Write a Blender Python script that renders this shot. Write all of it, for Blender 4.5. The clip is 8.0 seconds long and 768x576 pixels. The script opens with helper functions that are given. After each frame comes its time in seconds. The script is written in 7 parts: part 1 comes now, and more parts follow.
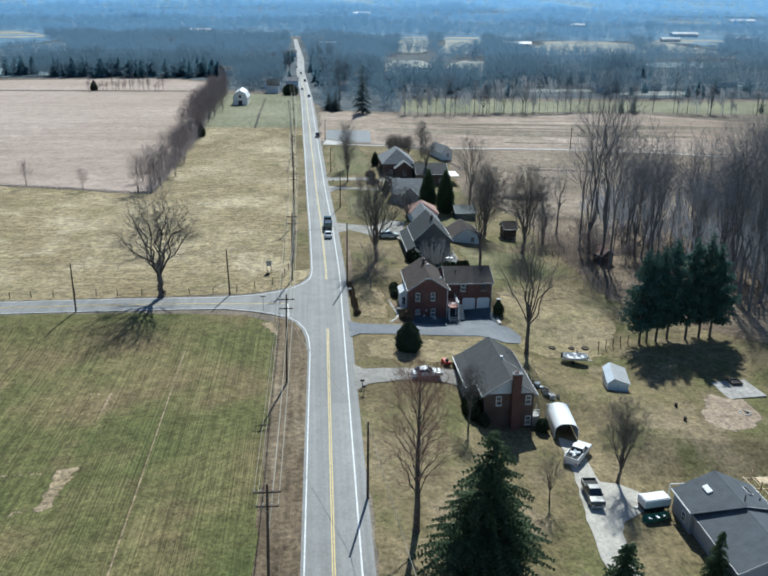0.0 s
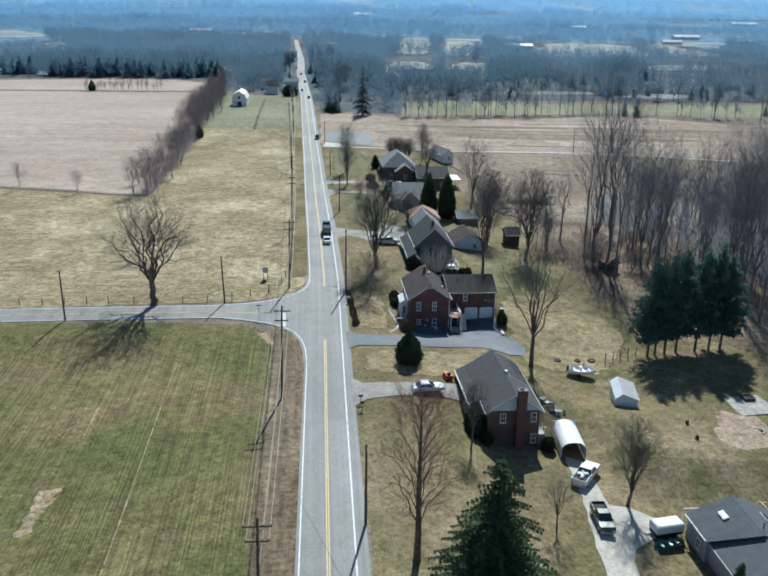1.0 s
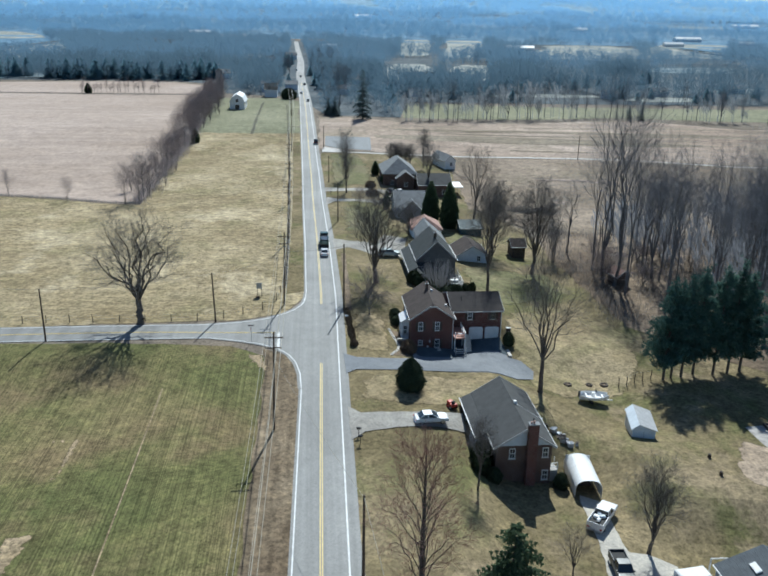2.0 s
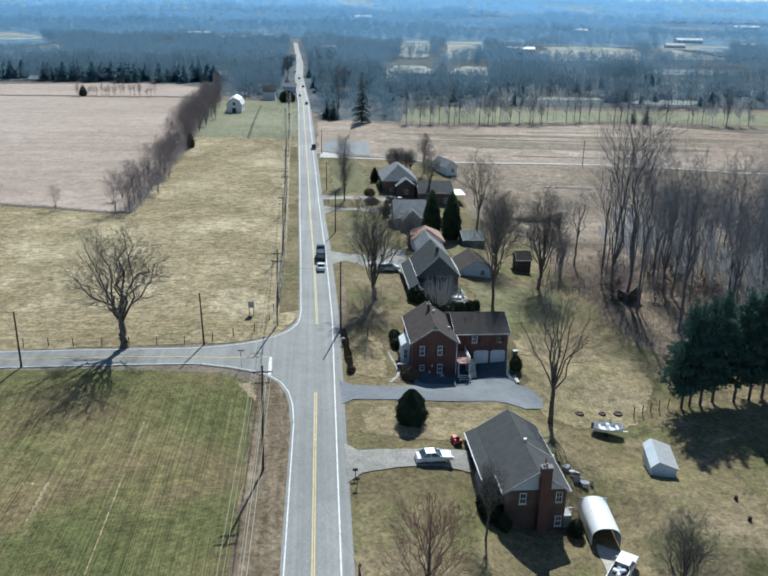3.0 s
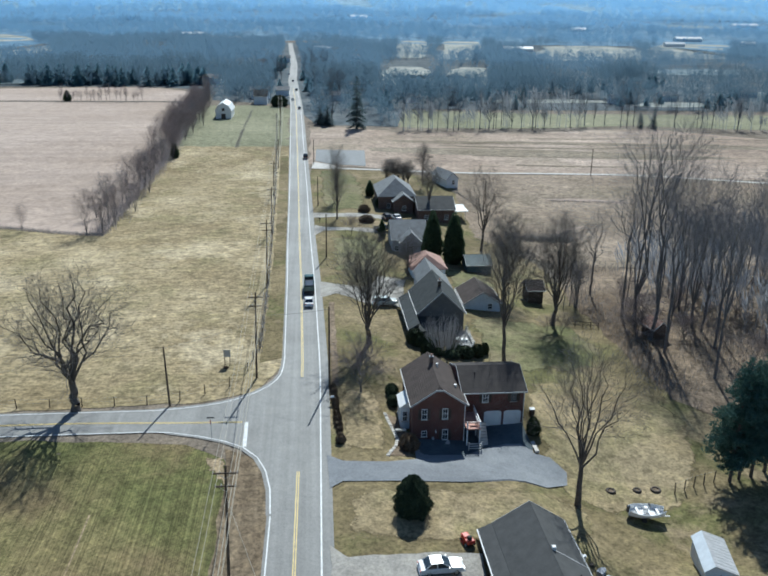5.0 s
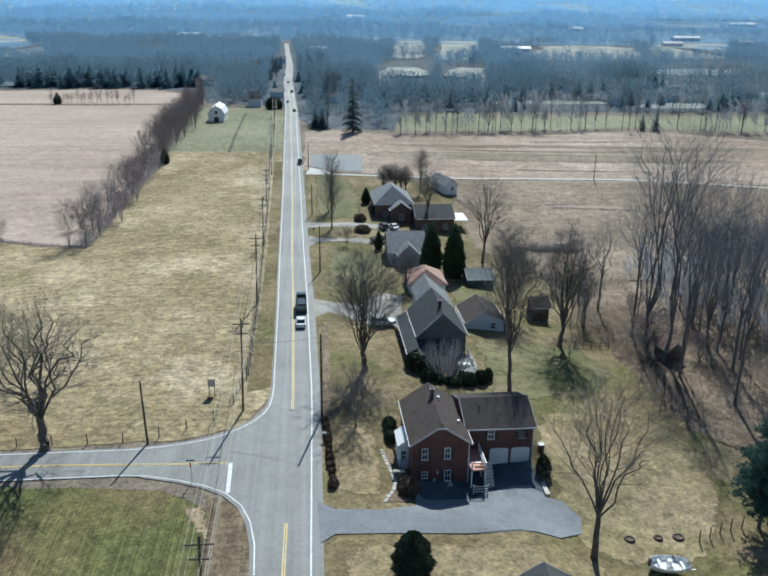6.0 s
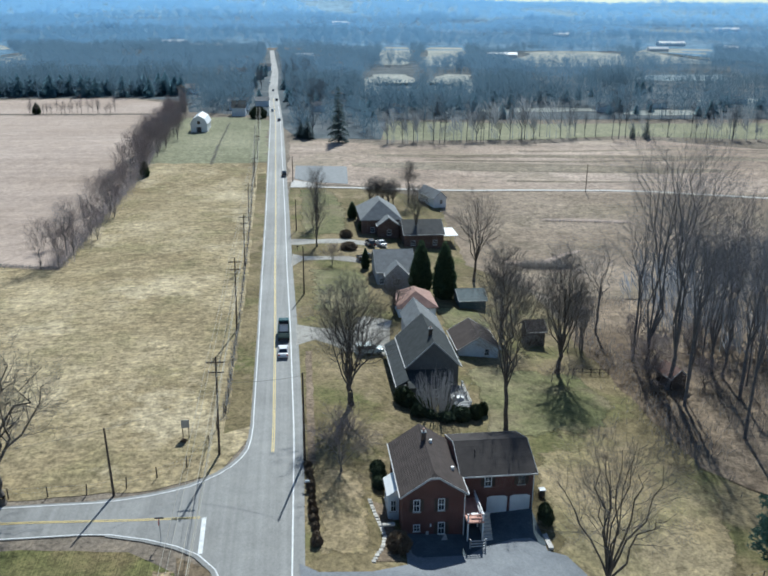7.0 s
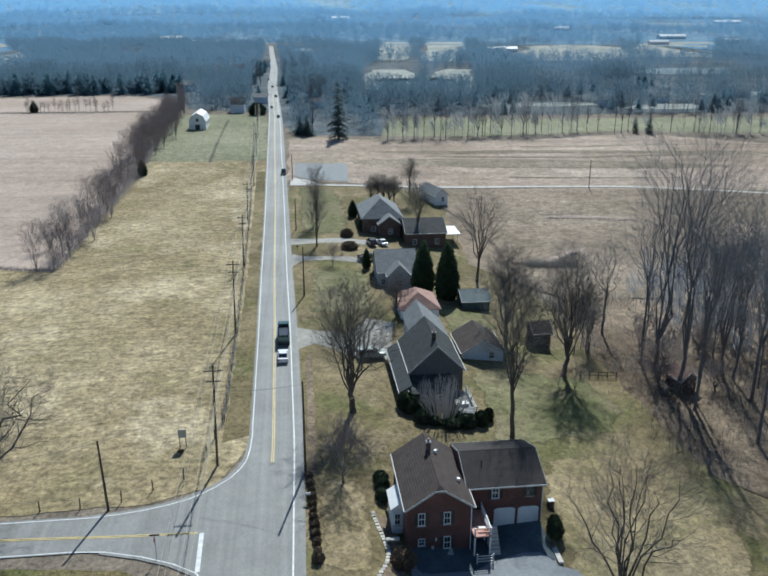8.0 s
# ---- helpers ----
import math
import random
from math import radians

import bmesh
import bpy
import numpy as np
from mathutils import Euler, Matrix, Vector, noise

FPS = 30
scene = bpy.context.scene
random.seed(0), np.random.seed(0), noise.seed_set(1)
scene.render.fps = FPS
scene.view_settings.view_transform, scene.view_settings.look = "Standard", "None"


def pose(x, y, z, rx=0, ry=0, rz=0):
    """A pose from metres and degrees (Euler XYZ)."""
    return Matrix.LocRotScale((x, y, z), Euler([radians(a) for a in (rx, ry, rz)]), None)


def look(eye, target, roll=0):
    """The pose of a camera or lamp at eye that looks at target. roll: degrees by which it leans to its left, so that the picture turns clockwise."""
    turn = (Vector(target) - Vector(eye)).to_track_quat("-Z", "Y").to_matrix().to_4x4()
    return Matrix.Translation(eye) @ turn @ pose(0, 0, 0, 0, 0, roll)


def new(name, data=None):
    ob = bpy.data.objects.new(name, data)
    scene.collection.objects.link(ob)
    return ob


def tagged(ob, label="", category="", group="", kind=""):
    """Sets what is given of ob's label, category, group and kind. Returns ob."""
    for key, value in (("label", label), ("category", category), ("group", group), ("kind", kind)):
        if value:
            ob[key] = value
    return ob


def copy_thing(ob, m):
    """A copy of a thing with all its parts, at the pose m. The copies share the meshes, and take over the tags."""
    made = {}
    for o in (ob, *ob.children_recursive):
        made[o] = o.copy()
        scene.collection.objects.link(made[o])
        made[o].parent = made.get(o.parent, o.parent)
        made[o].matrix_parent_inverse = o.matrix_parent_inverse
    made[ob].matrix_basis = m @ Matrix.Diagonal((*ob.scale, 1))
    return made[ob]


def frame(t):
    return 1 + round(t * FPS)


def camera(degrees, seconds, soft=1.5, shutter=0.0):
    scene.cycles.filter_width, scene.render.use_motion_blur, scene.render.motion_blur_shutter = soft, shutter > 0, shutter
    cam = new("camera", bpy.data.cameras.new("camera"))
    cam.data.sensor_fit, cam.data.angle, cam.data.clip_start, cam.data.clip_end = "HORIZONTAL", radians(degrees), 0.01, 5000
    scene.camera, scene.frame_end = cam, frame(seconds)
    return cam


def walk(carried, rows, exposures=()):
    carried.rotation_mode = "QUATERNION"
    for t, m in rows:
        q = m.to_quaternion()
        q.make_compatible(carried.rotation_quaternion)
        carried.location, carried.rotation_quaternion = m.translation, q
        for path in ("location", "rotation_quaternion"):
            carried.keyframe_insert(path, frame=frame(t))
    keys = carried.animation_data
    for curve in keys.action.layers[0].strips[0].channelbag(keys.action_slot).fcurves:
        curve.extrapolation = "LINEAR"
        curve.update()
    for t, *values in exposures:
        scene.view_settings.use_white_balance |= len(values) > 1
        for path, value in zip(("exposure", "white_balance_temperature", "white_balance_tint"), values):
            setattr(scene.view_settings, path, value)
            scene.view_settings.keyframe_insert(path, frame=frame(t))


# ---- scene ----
# Aerial view along a rural road: x to the east of the road, y along it, z up.
from mathutils import geometry

cam = camera(52.0, 8.0, 1.95)
PATH = [
    (0, (-2.282, -99.492, 52.084), (-2.107, -97.612, 51.423), 0.7),
    (0.5, (-2.232, -97.615, 51.988), (-2.056, -95.735, 51.327), 0.9),
    (1, (-1.886, -94.571, 51.88), (-1.71, -92.691, 51.222), 1.0),
    (1.5, (-1.545, -90.444, 51.961), (-1.369, -88.563, 51.305), 1.1),
    (3, (-0.224, -77.15, 52.509), (-0.048, -75.268, 51.856), 1.1),
    (3.5, (0.235, -72.159, 52.844), (0.412, -70.277, 52.191), 1.1),
    (4, (0.817, -67.097, 52.981), (0.994, -65.215, 52.327), 1.0),
    (4.5, (1.382, -62.112, 53.155), (1.562, -60.231, 52.501), 0.9),
    (6, (2.942, -47.569, 53.759), (3.13, -45.689, 53.104), 0.7),
    (6.5, (3.583, -42.715, 54.045), (3.784, -40.834, 53.395), 0.6),
    (7, (4.017, -38.771, 54.483), (4.235, -36.889, 53.841), 0.5),
    (7.5, (4.241, -36.279, 54.696), (4.457, -34.397, 54.055), 0.3),
    (8, (4.278, -35.247, 54.539), (4.493, -33.369, 53.886), 0.1),
]
walk(cam, [(t, look(eye, target, roll)) for t, eye, target, roll in PATH], [(0.0, 0.32, 5560, 1), (7.0, 0.32, 5560, 1), (8.0, 0.24, 5560, 1)])

# ---- light ----
SUN_AZ, SUN_EL = radians(14), radians(43)
world = bpy.data.worlds.new("sky")
scene.world = world
world.use_nodes = True
wn = world.node_tree.nodes
sky = wn.new("ShaderNodeTexSky")
sky.sky_type = "NISHITA"
sky.sun_disc = False
sky.sun_elevation, sky.sun_rotation = SUN_EL, SUN_AZ
sky.altitude = 900.0
sky.air_density, sky.dust_density, sky.ozone_density = 1.0, 0.4, 2.0
world.node_tree.links.new(sky.outputs[0], wn["Background"].inputs[0])
wn["Background"].inputs[1].default_value = 0.068
sun_data = bpy.data.lights.new("sun", "SUN")
sun_data.energy, sun_data.angle, sun_data.color = 4.55, radians(0.6), (1.0, 0.93, 0.83)
sun = new("sun", sun_data)
sun_dir = Vector((math.sin(SUN_AZ) * math.cos(SUN_EL), math.cos(SUN_AZ) * math.cos(SUN_EL), math.sin(SUN_EL)))
sun.matrix_world = look(sun_dir * 500, (0, 0, 0))


# ---- materials ----
def nodes_of(name):
    m = bpy.data.materials.new(name)
    m.use_nodes = True
    return m, m.node_tree.nodes, m.node_tree.links, m.node_tree.nodes["Principled BSDF"]


def noise_node(n, l, vec, scale, detail=4.0, rough=0.6):
    t = n.new("ShaderNodeTexNoise")
    t.inputs["Scale"].default_value, t.inputs["Detail"].default_value, t.inputs["Roughness"].default_value = scale, detail, rough
    l.new(vec, t.inputs["Vector"])
    return t.outputs["Fac"]


def ramp_node(n, l, fac, stops):
    r = n.new("ShaderNodeValToRGB")
    while len(r.color_ramp.elements) < len(stops):
        r.color_ramp.elements.new(0.5)
    for e, (p, c) in zip(r.color_ramp.elements, stops):
        e.position, e.color = p, (*c, 1)
    l.new(fac, r.inputs["Fac"])
    return r.outputs["Color"]


def mix_node(n, l, fac, a, b, kind="MIX"):
    m = n.new("ShaderNodeMix")
    m.data_type, m.blend_type = "RGBA", kind
    for sock, v in ((m.inputs[0], fac), (m.inputs[6], a), (m.inputs[7], b)):
        if isinstance(v, (int, float)):
            sock.default_value = v
        elif isinstance(v, tuple):
            sock.default_value = (*v, 1)
        else:
            l.new(v, sock)
    return m.outputs[2]


def stretched(n, l, vec, sx, sy, sz, turn=0.0):
    m = n.new("ShaderNodeMapping")
    m.inputs["Scale"].default_value = (sx, sy, sz)
    m.inputs["Rotation"].default_value = (0, 0, radians(turn))
    l.new(vec, m.inputs["Vector"])
    return m.outputs[0]


def soil(name, dark, mid, light, patch=0.02, grain=1.2, streak=None, tint=None, bump=0.25, tint_amount=0.6, fine=4.0, mottle_amount=1.0, bare=None, grit=0.9, rough=0.95, spec=0.1):
    """Ground cover with large patches, middle mottling and fine grain. streak: (scale across, scale along, turn in degrees, strength)."""
    m, n, l, b = nodes_of(name)
    at = n.new("ShaderNodeTexCoord").outputs["Object"]
    big = noise_node(n, l, at, patch, 5.0, 0.62)
    mid_n = noise_node(n, l, at, grain * 0.4, 8.0, 0.78)
    fine_n = noise_node(n, l, at, fine * 0.5, 6.0, 0.8)
    colour = ramp_node(n, l, big, [(0.36, dark), (0.5, mid), (0.64, light)])
    if tint:
        spots = noise_node(n, l, at, patch * 2.3, 4.0, 0.6)
        mask = ramp_node(n, l, spots, [(0.5, (0, 0, 0)), (0.64, (1, 1, 1))])
        scaled = mix_node(n, l, tint_amount, (0.0, 0.0, 0.0), mask)
        colour = mix_node(n, l, scaled, colour, tint)
    if bare:
        spots = noise_node(n, l, stretched(n, l, at, 1, 1, 1, 40), patch * 1.4, 7.0, 0.7)
        colour = mix_node(n, l, ramp_node(n, l, spots, [(0.54, (0, 0, 0)), (0.62, (0.8, 0.8, 0.8))]), colour, bare)
    mottle = ramp_node(n, l, mid_n, [(0.36, (0.60, 0.60, 0.58)), (0.5, (1, 1, 1)), (0.64, (1.38, 1.36, 1.28))])
    colour = mix_node(n, l, mottle_amount, colour, mottle, "MULTIPLY")
    grainy = ramp_node(n, l, fine_n, [(0.36, (0.52, 0.52, 0.50)), (0.5, (1, 1, 1)), (0.66, (1.45, 1.43, 1.36))])
    colour = mix_node(n, l, grit, colour, grainy, "MULTIPLY")
    if streak:
        lines = noise_node(n, l, stretched(n, l, at, streak[0], streak[1], 1, streak[2]), 1.0, 3.0, 0.6)
        s = streak[3]
        colour = mix_node(n, l, 1.0, colour, ramp_node(n, l, lines, [(0.35, (1 - s, 1 - s, 1 - s)), (0.5, (1, 1, 1)), (0.66, (1 + s, 1 + s, 1 + s))]), "MULTIPLY")
    l.new(colour, b.inputs["Base Color"])
    b.inputs["Roughness"].default_value = rough
    b.inputs["Specular IOR Level"].default_value = spec
    bp = n.new("ShaderNodeBump")
    bp.inputs["Strength"].default_value, bp.inputs["Distance"].default_value = bump, 0.25
    l.new(fine_n, bp.inputs["Height"])
    l.new(bp.outputs[0], b.inputs["Normal"])
    return m


def feathered(m):
    """Thins a ground cover out to loose tufts towards its border, by the sheet's "inner" attribute."""
    n, l = m.node_tree.nodes, m.node_tree.links
    b = next(x for x in n if x.type == "BSDF_PRINCIPLED")
    out = next(x for x in n if x.type == "OUTPUT_MATERIAL")
    inner = n.new("ShaderNodeAttribute")
    inner.attribute_name = "inner"
    tufts = noise_node(n, l, n.new("ShaderNodeTexCoord").outputs["Object"], 0.45, 8.0, 0.75)
    total = n.new("ShaderNodeMath")
    total.operation = "MULTIPLY_ADD"
    l.new(tufts, total.inputs[0])
    total.inputs[1].default_value = 1.5
    l.new(inner.outputs["Fac"], total.inputs[2])
    less = n.new("ShaderNodeMath")
    less.operation = "SUBTRACT"
    l.new(total.outputs[0], less.inputs[0])
    less.inputs[1].default_value = 0.25
    cover = ramp_node(n, l, less.outputs[0], [(0.78, (0, 0, 0)), (0.98, (1, 1, 1))])
    clear, mix = n.new("ShaderNodeBsdfTransparent"), n.new("ShaderNodeMixShader")
    l.new(cover, mix.inputs[0])
    l.new(clear.outputs[0], mix.inputs[1])
    l.new(b.outputs[0], mix.inputs[2])
    l.new(mix.outputs[0], out.inputs["Surface"])
    return m


def plain(name, colour, rough=0.7, vary=0.15, scale=3.0, metal=0.0, spec=0.4, random_tint=0.0, bump=0.0):
    """A surface with mottling at two scales and, if asked, a shade that differs from object to object."""
    m, n, l, b = nodes_of(name)
    at = n.new("ShaderNodeTexCoord").outputs["Object"]
    a1, a2 = noise_node(n, l, at, scale, 5.0), noise_node(n, l, at, scale * 7, 3.0)
    lo, hi = tuple(c * (1 - vary) for c in colour), tuple(min(1, c * (1 + vary)) for c in colour)
    col = ramp_node(n, l, a1, [(0.35, lo), (0.65, hi)])
    col = mix_node(n, l, 0.6, col, ramp_node(n, l, a2, [(0.3, (1 - vary,) * 3), (0.7, (1 + vary,) * 3)]), "MULTIPLY")
    if random_tint:
        info = n.new("ShaderNodeObjectInfo").outputs["Random"]
        col = mix_node(n, l, 1.0, col, ramp_node(n, l, info, [(0, (1 - random_tint,) * 3), (1, (1 + random_tint,) * 3)]), "MULTIPLY")
    l.new(col, b.inputs["Base Color"])
    b.inputs["Roughness"].default_value, b.inputs["Metallic"].default_value = rough, metal
    b.inputs["Specular IOR Level"].default_value = spec
    if bump:
        bp = n.new("ShaderNodeBump")
        bp.inputs["Strength"].default_value, bp.inputs["Distance"].default_value = bump, 0.05
        l.new(a2, bp.inputs["Height"])
        l.new(bp.outputs[0], b.inputs["Normal"])
    return m


def island(name, lo, hi, rough=0.9, sheer=0.0):
    """Leaves and twigs: a shade that differs from piece to piece. sheer: the share of light that passes through them."""
    m, n, l, b = nodes_of(name)
    r = n.new("ShaderNodeNewGeometry").outputs["Random Per Island"]
    shade = ramp_node(n, l, r, [(0, lo), (1, hi)])
    l.new(shade, b.inputs["Base Color"])
    if sheer:
        thin, both = n.new("ShaderNodeBsdfTranslucent"), n.new("ShaderNodeMixShader")
        l.new(shade, thin.inputs["Color"])
        both.inputs[0].default_value = sheer
        l.new(b.outputs[0], both.inputs[1])
        l.new(thin.outputs[0], both.inputs[2])
        l.new(both.outputs[0], n["Material Output"].inputs["Surface"])
    b.inputs["Roughness"].default_value = rough
    b.inputs["Specular IOR Level"].default_value = 0.15
    return m


def glass(name):
    m, n, l, b = nodes_of(name)
    b.inputs["Base Color"].default_value = (0.03, 0.04, 0.05, 1)
    b.inputs["Roughness"].default_value = 0.036
    b.inputs["Specular IOR Level"].default_value = 0.9
    return m


def brickwork(name, c1, c2, mortar):
    m, n, l, b = nodes_of(name)
    at = n.new("ShaderNodeTexCoord").outputs["Object"]
    sep, comb = n.new("ShaderNodeSeparateXYZ"), n.new("ShaderNodeCombineXYZ")
    add = n.new("ShaderNodeMath")
    l.new(at, sep.inputs[0])
    l.new(sep.outputs[0], add.inputs[0])
    l.new(sep.outputs[1], add.inputs[1])
    l.new(add.outputs[0], comb.inputs[0])
    l.new(sep.outputs[2], comb.inputs[1])
    t = n.new("ShaderNodeTexBrick")
    for key, v in (("Color1", (*c1, 1)), ("Color2", (*c2, 1)), ("Mortar", (*mortar, 1)), ("Scale", 1.0), ("Mortar Size", 0.008), ("Brick Width", 0.22), ("Row Height", 0.075)):
        t.inputs[key].default_value = v
    l.new(comb.outputs[0], t.inputs["Vector"])
    stain = ramp_node(n, l, noise_node(n, l, at, 0.6, 5.0), [(0.3, (0.72, 0.72, 0.72)), (0.7, (1.2, 1.2, 1.2))])
    l.new(mix_node(n, l, 1.0, t.outputs["Color"], stain, "MULTIPLY"), b.inputs["Base Color"])
    b.inputs["Roughness"].default_value = 0.9
    bp = n.new("ShaderNodeBump")
    bp.inputs["Strength"].default_value, bp.inputs["Distance"].default_value = 0.4, 0.02
    l.new(t.outputs["Fac"], bp.inputs["Height"])
    bp.invert = True
    l.new(bp.outputs[0], b.inputs["Normal"])
    return m


M_EARTH = soil("winter earth", (0.17, 0.14, 0.11), (0.215, 0.18, 0.145), (0.25, 0.215, 0.175), 0.02, 1.0)
M_GREEN = soil("winter wheat", (0.098, 0.110, 0.042), (0.143, 0.138, 0.058), (0.205, 0.170, 0.085), 0.03, 1.6, (7.5, 0.03, 0, 0.36), (0.20, 0.15, 0.085), fine=5.0, mottle_amount=1.0, tint_amount=0.75, grit=1.0)
M_PASTURE = soil("dry pasture", (0.245, 0.193, 0.112), (0.33, 0.267, 0.163), (0.43, 0.355, 0.232), 0.03, 1.3, (0.22, 0.9, 32, 0.17), (0.225, 0.195, 0.105), mottle_amount=1.0, fine=2.6, bare=(0.46, 0.385, 0.26), grit=1.0)
M_PLOUGH = soil("bare ploughed field", (0.37, 0.29, 0.235), (0.42, 0.335, 0.28), (0.47, 0.38, 0.325), 0.008, 0.5, (0.008, 0.16, 4, 0.08), fine=1.5, mottle_amount=0.4, grit=0.5)
M_STUBBLE = soil("stubble field", (0.31, 0.24, 0.19), (0.365, 0.29, 0.235), (0.44, 0.355, 0.295), 0.012, 0.6, (0.01, 0.1, -3, 0.16), (0.235, 0.20, 0.145), fine=1.5, mottle_amount=0.6)
M_BAREFIELD = soil("bare brown field", (0.215, 0.168, 0.126), (0.265, 0.21, 0.16), (0.325, 0.262, 0.205), 0.016, 0.7, (0.012, 0.1, -3, 0.12), (0.21, 0.175, 0.125), fine=1.8, mottle_amount=0.8)
M_LAWN = soil("winter lawn", (0.138, 0.113, 0.06), (0.198, 0.16, 0.089), (0.275, 0.22, 0.132), 0.035, 1.3, None, (0.135, 0.138, 0.055), mottle_amount=0.75, tint_amount=0.75, fine=3.6, bare=(0.285, 0.225, 0.145), grit=1.0)
M_LAWNTAN = feathered(soil("dry tan lawn", (0.215, 0.168, 0.098), (0.275, 0.22, 0.132), (0.345, 0.28, 0.175), 0.045, 1.4, None, (0.20, 0.185, 0.088), tint_amount=0.5, fine=4.0, bare=(0.36, 0.285, 0.18)))
M_LAWNGREEN = feathered(soil("greenish winter lawn", (0.135, 0.138, 0.065), (0.185, 0.176, 0.093), (0.245, 0.213, 0.132), 0.05, 1.6, fine=5.0, tint=(0.21, 0.175, 0.11), tint_amount=0.8))
M_MEADOW = soil("green meadow", (0.20, 0.20, 0.128), (0.24, 0.237, 0.155), (0.285, 0.275, 0.185), 0.02, 0.8, fine=1.5, mottle_amount=0.6)
# Far grass, its green turned bluish by haze put into the colour.
M_GRASSHAZE = soil("far field", (0.20, 0.26, 0.285), (0.245, 0.30, 0.32), (0.30, 0.35, 0.36), 0.006, 0.3, fine=0.6, mottle_amount=0.5)
M_BAND = soil("darker brown stubble", (0.20, 0.165, 0.12), (0.24, 0.20, 0.15), (0.29, 0.245, 0.19), 0.02, 0.6, (0.02, 0.2, -3, 0.12), fine=1.5, mottle_amount=0.6)
# Woodland floor and hillside: bluish aerial haze mixed into the ground colour.
M_FLOOR_MID = soil("woodland floor with haze tint", (0.072, 0.09, 0.105), (0.095, 0.115, 0.13), (0.14, 0.155, 0.165), 0.02, 0.3, fine=0.5, mottle_amount=0.6)
M_FLOOR_FAR = soil("hillside with blue haze tint", (0.115, 0.205, 0.295), (0.135, 0.23, 0.325), (0.165, 0.265, 0.365), 0.004, 0.08, fine=0.1, mottle_amount=0.5)
M_VERGE = soil("worn verge", (0.14, 0.105, 0.07), (0.20, 0.155, 0.105), (0.27, 0.215, 0.15), 0.07, 2.0, (0.9, 0.05, 0, 0.22))
M_LITTER = soil("leaf litter", (0.15, 0.112, 0.078), (0.215, 0.165, 0.118), (0.285, 0.222, 0.165), 0.04, 1.6)
M_TRAMPLED = feathered(soil("bare dirt patch", (0.25, 0.19, 0.115), (0.30, 0.235, 0.15), (0.36, 0.28, 0.19), 0.1, 2.5))
M_DIRT = soil("bare dirt", (0.25, 0.19, 0.115), (0.30, 0.235, 0.15), (0.36, 0.28, 0.19), 0.1, 2.5)
M_WORNLAWN = feathered(soil("worn pinkish lawn", (0.27, 0.205, 0.15), (0.32, 0.25, 0.185), (0.38, 0.30, 0.225), 0.1, 1.8))
M_ASPHALT = soil("worn grey asphalt", (0.212, 0.207, 0.198), (0.24, 0.236, 0.226), (0.272, 0.267, 0.256), 0.03, 0.7, (0.9, 0.008, 0, 0.13), bump=0.06, fine=9.0, mottle_amount=0.25, grit=0.35, rough=0.7, spec=0.3)
M_DRIVE = soil("driveway asphalt", (0.20, 0.208, 0.222), (0.23, 0.24, 0.255), (0.26, 0.27, 0.285), 0.06, 1.0, bump=0.06, fine=8.0, mottle_amount=0.3, grit=0.4)
M_GRAVEL = soil("pale gravel", (0.27, 0.25, 0.225), (0.35, 0.33, 0.30), (0.44, 0.42, 0.385), 0.05, 1.6, bump=0.2, fine=6.0, mottle_amount=0.45, grit=0.6)
M_LANE = soil("pale crushed stone", (0.40, 0.375, 0.325), (0.50, 0.465, 0.41), (0.58, 0.545, 0.48), 0.06, 1.6, bump=0.2, fine=6.0, mottle_amount=0.4, grit=0.5)
# Apron asphalt, its dark teal painted in to deepen the shadow lying there.
M_APRON = soil("asphalt darkened as in shadow", (0.085, 0.105, 0.118), (0.105, 0.128, 0.142), (0.13, 0.155, 0.17), 0.1, 1.0, bump=0.06, fine=8.0, mottle_amount=0.3, grit=0.4)
M_CONCRETE = plain("concrete", (0.52, 0.49, 0.45), 0.85, 0.14, 0.8)
M_PATIO = plain("stained concrete", (0.38, 0.355, 0.325), 0.9, 0.25, 0.9)
M_WHITELINE = plain("worn white road paint", (0.66, 0.66, 0.65), 0.6, 0.16, 1.5)
M_YELLOWLINE = plain("worn yellow road paint", (0.66, 0.50, 0.18), 0.6, 0.12, 1.5)
M_BRICK = brickwork("red brick", (0.115, 0.042, 0.034), (0.15, 0.055, 0.042), (0.19, 0.15, 0.13))
M_BROWNBRICK = brickwork("brown brick", (0.105, 0.062, 0.047), (0.135, 0.08, 0.06), (0.19, 0.155, 0.135))
M_ROOFBROWN = plain("brown roof shingles", (0.072, 0.058, 0.053), 0.9, 0.16, 0.9, bump=0.4, spec=0.2)
M_ROOFUMBER = plain("dark brown roof shingles", (0.056, 0.049, 0.047), 0.9, 0.12, 0.9, bump=0.4, spec=0.2)
M_ROOFGREY = plain("grey roof shingles", (0.085, 0.086, 0.086), 0.9, 0.12, 0.9, bump=0.4, spec=0.2)
M_ROOFDARK = plain("slate grey roof shingles", (0.052, 0.058, 0.060), 0.85, 0.18, 0.9, bump=0.4, spec=0.2)
M_ROOFSLATE = plain("blue grey roof shingles", (0.105, 0.116, 0.128), 0.85, 0.12, 0.9, bump=0.3, spec=0.25)
M_ROOFPALE = plain("pale weathered roof", (0.195, 0.203, 0.208), 0.8, 0.15, 0.8, bump=0.3)
M_ROOFRED = plain("faded red roof", (0.38, 0.235, 0.19), 0.85, 0.16, 1.0, bump=0.4)
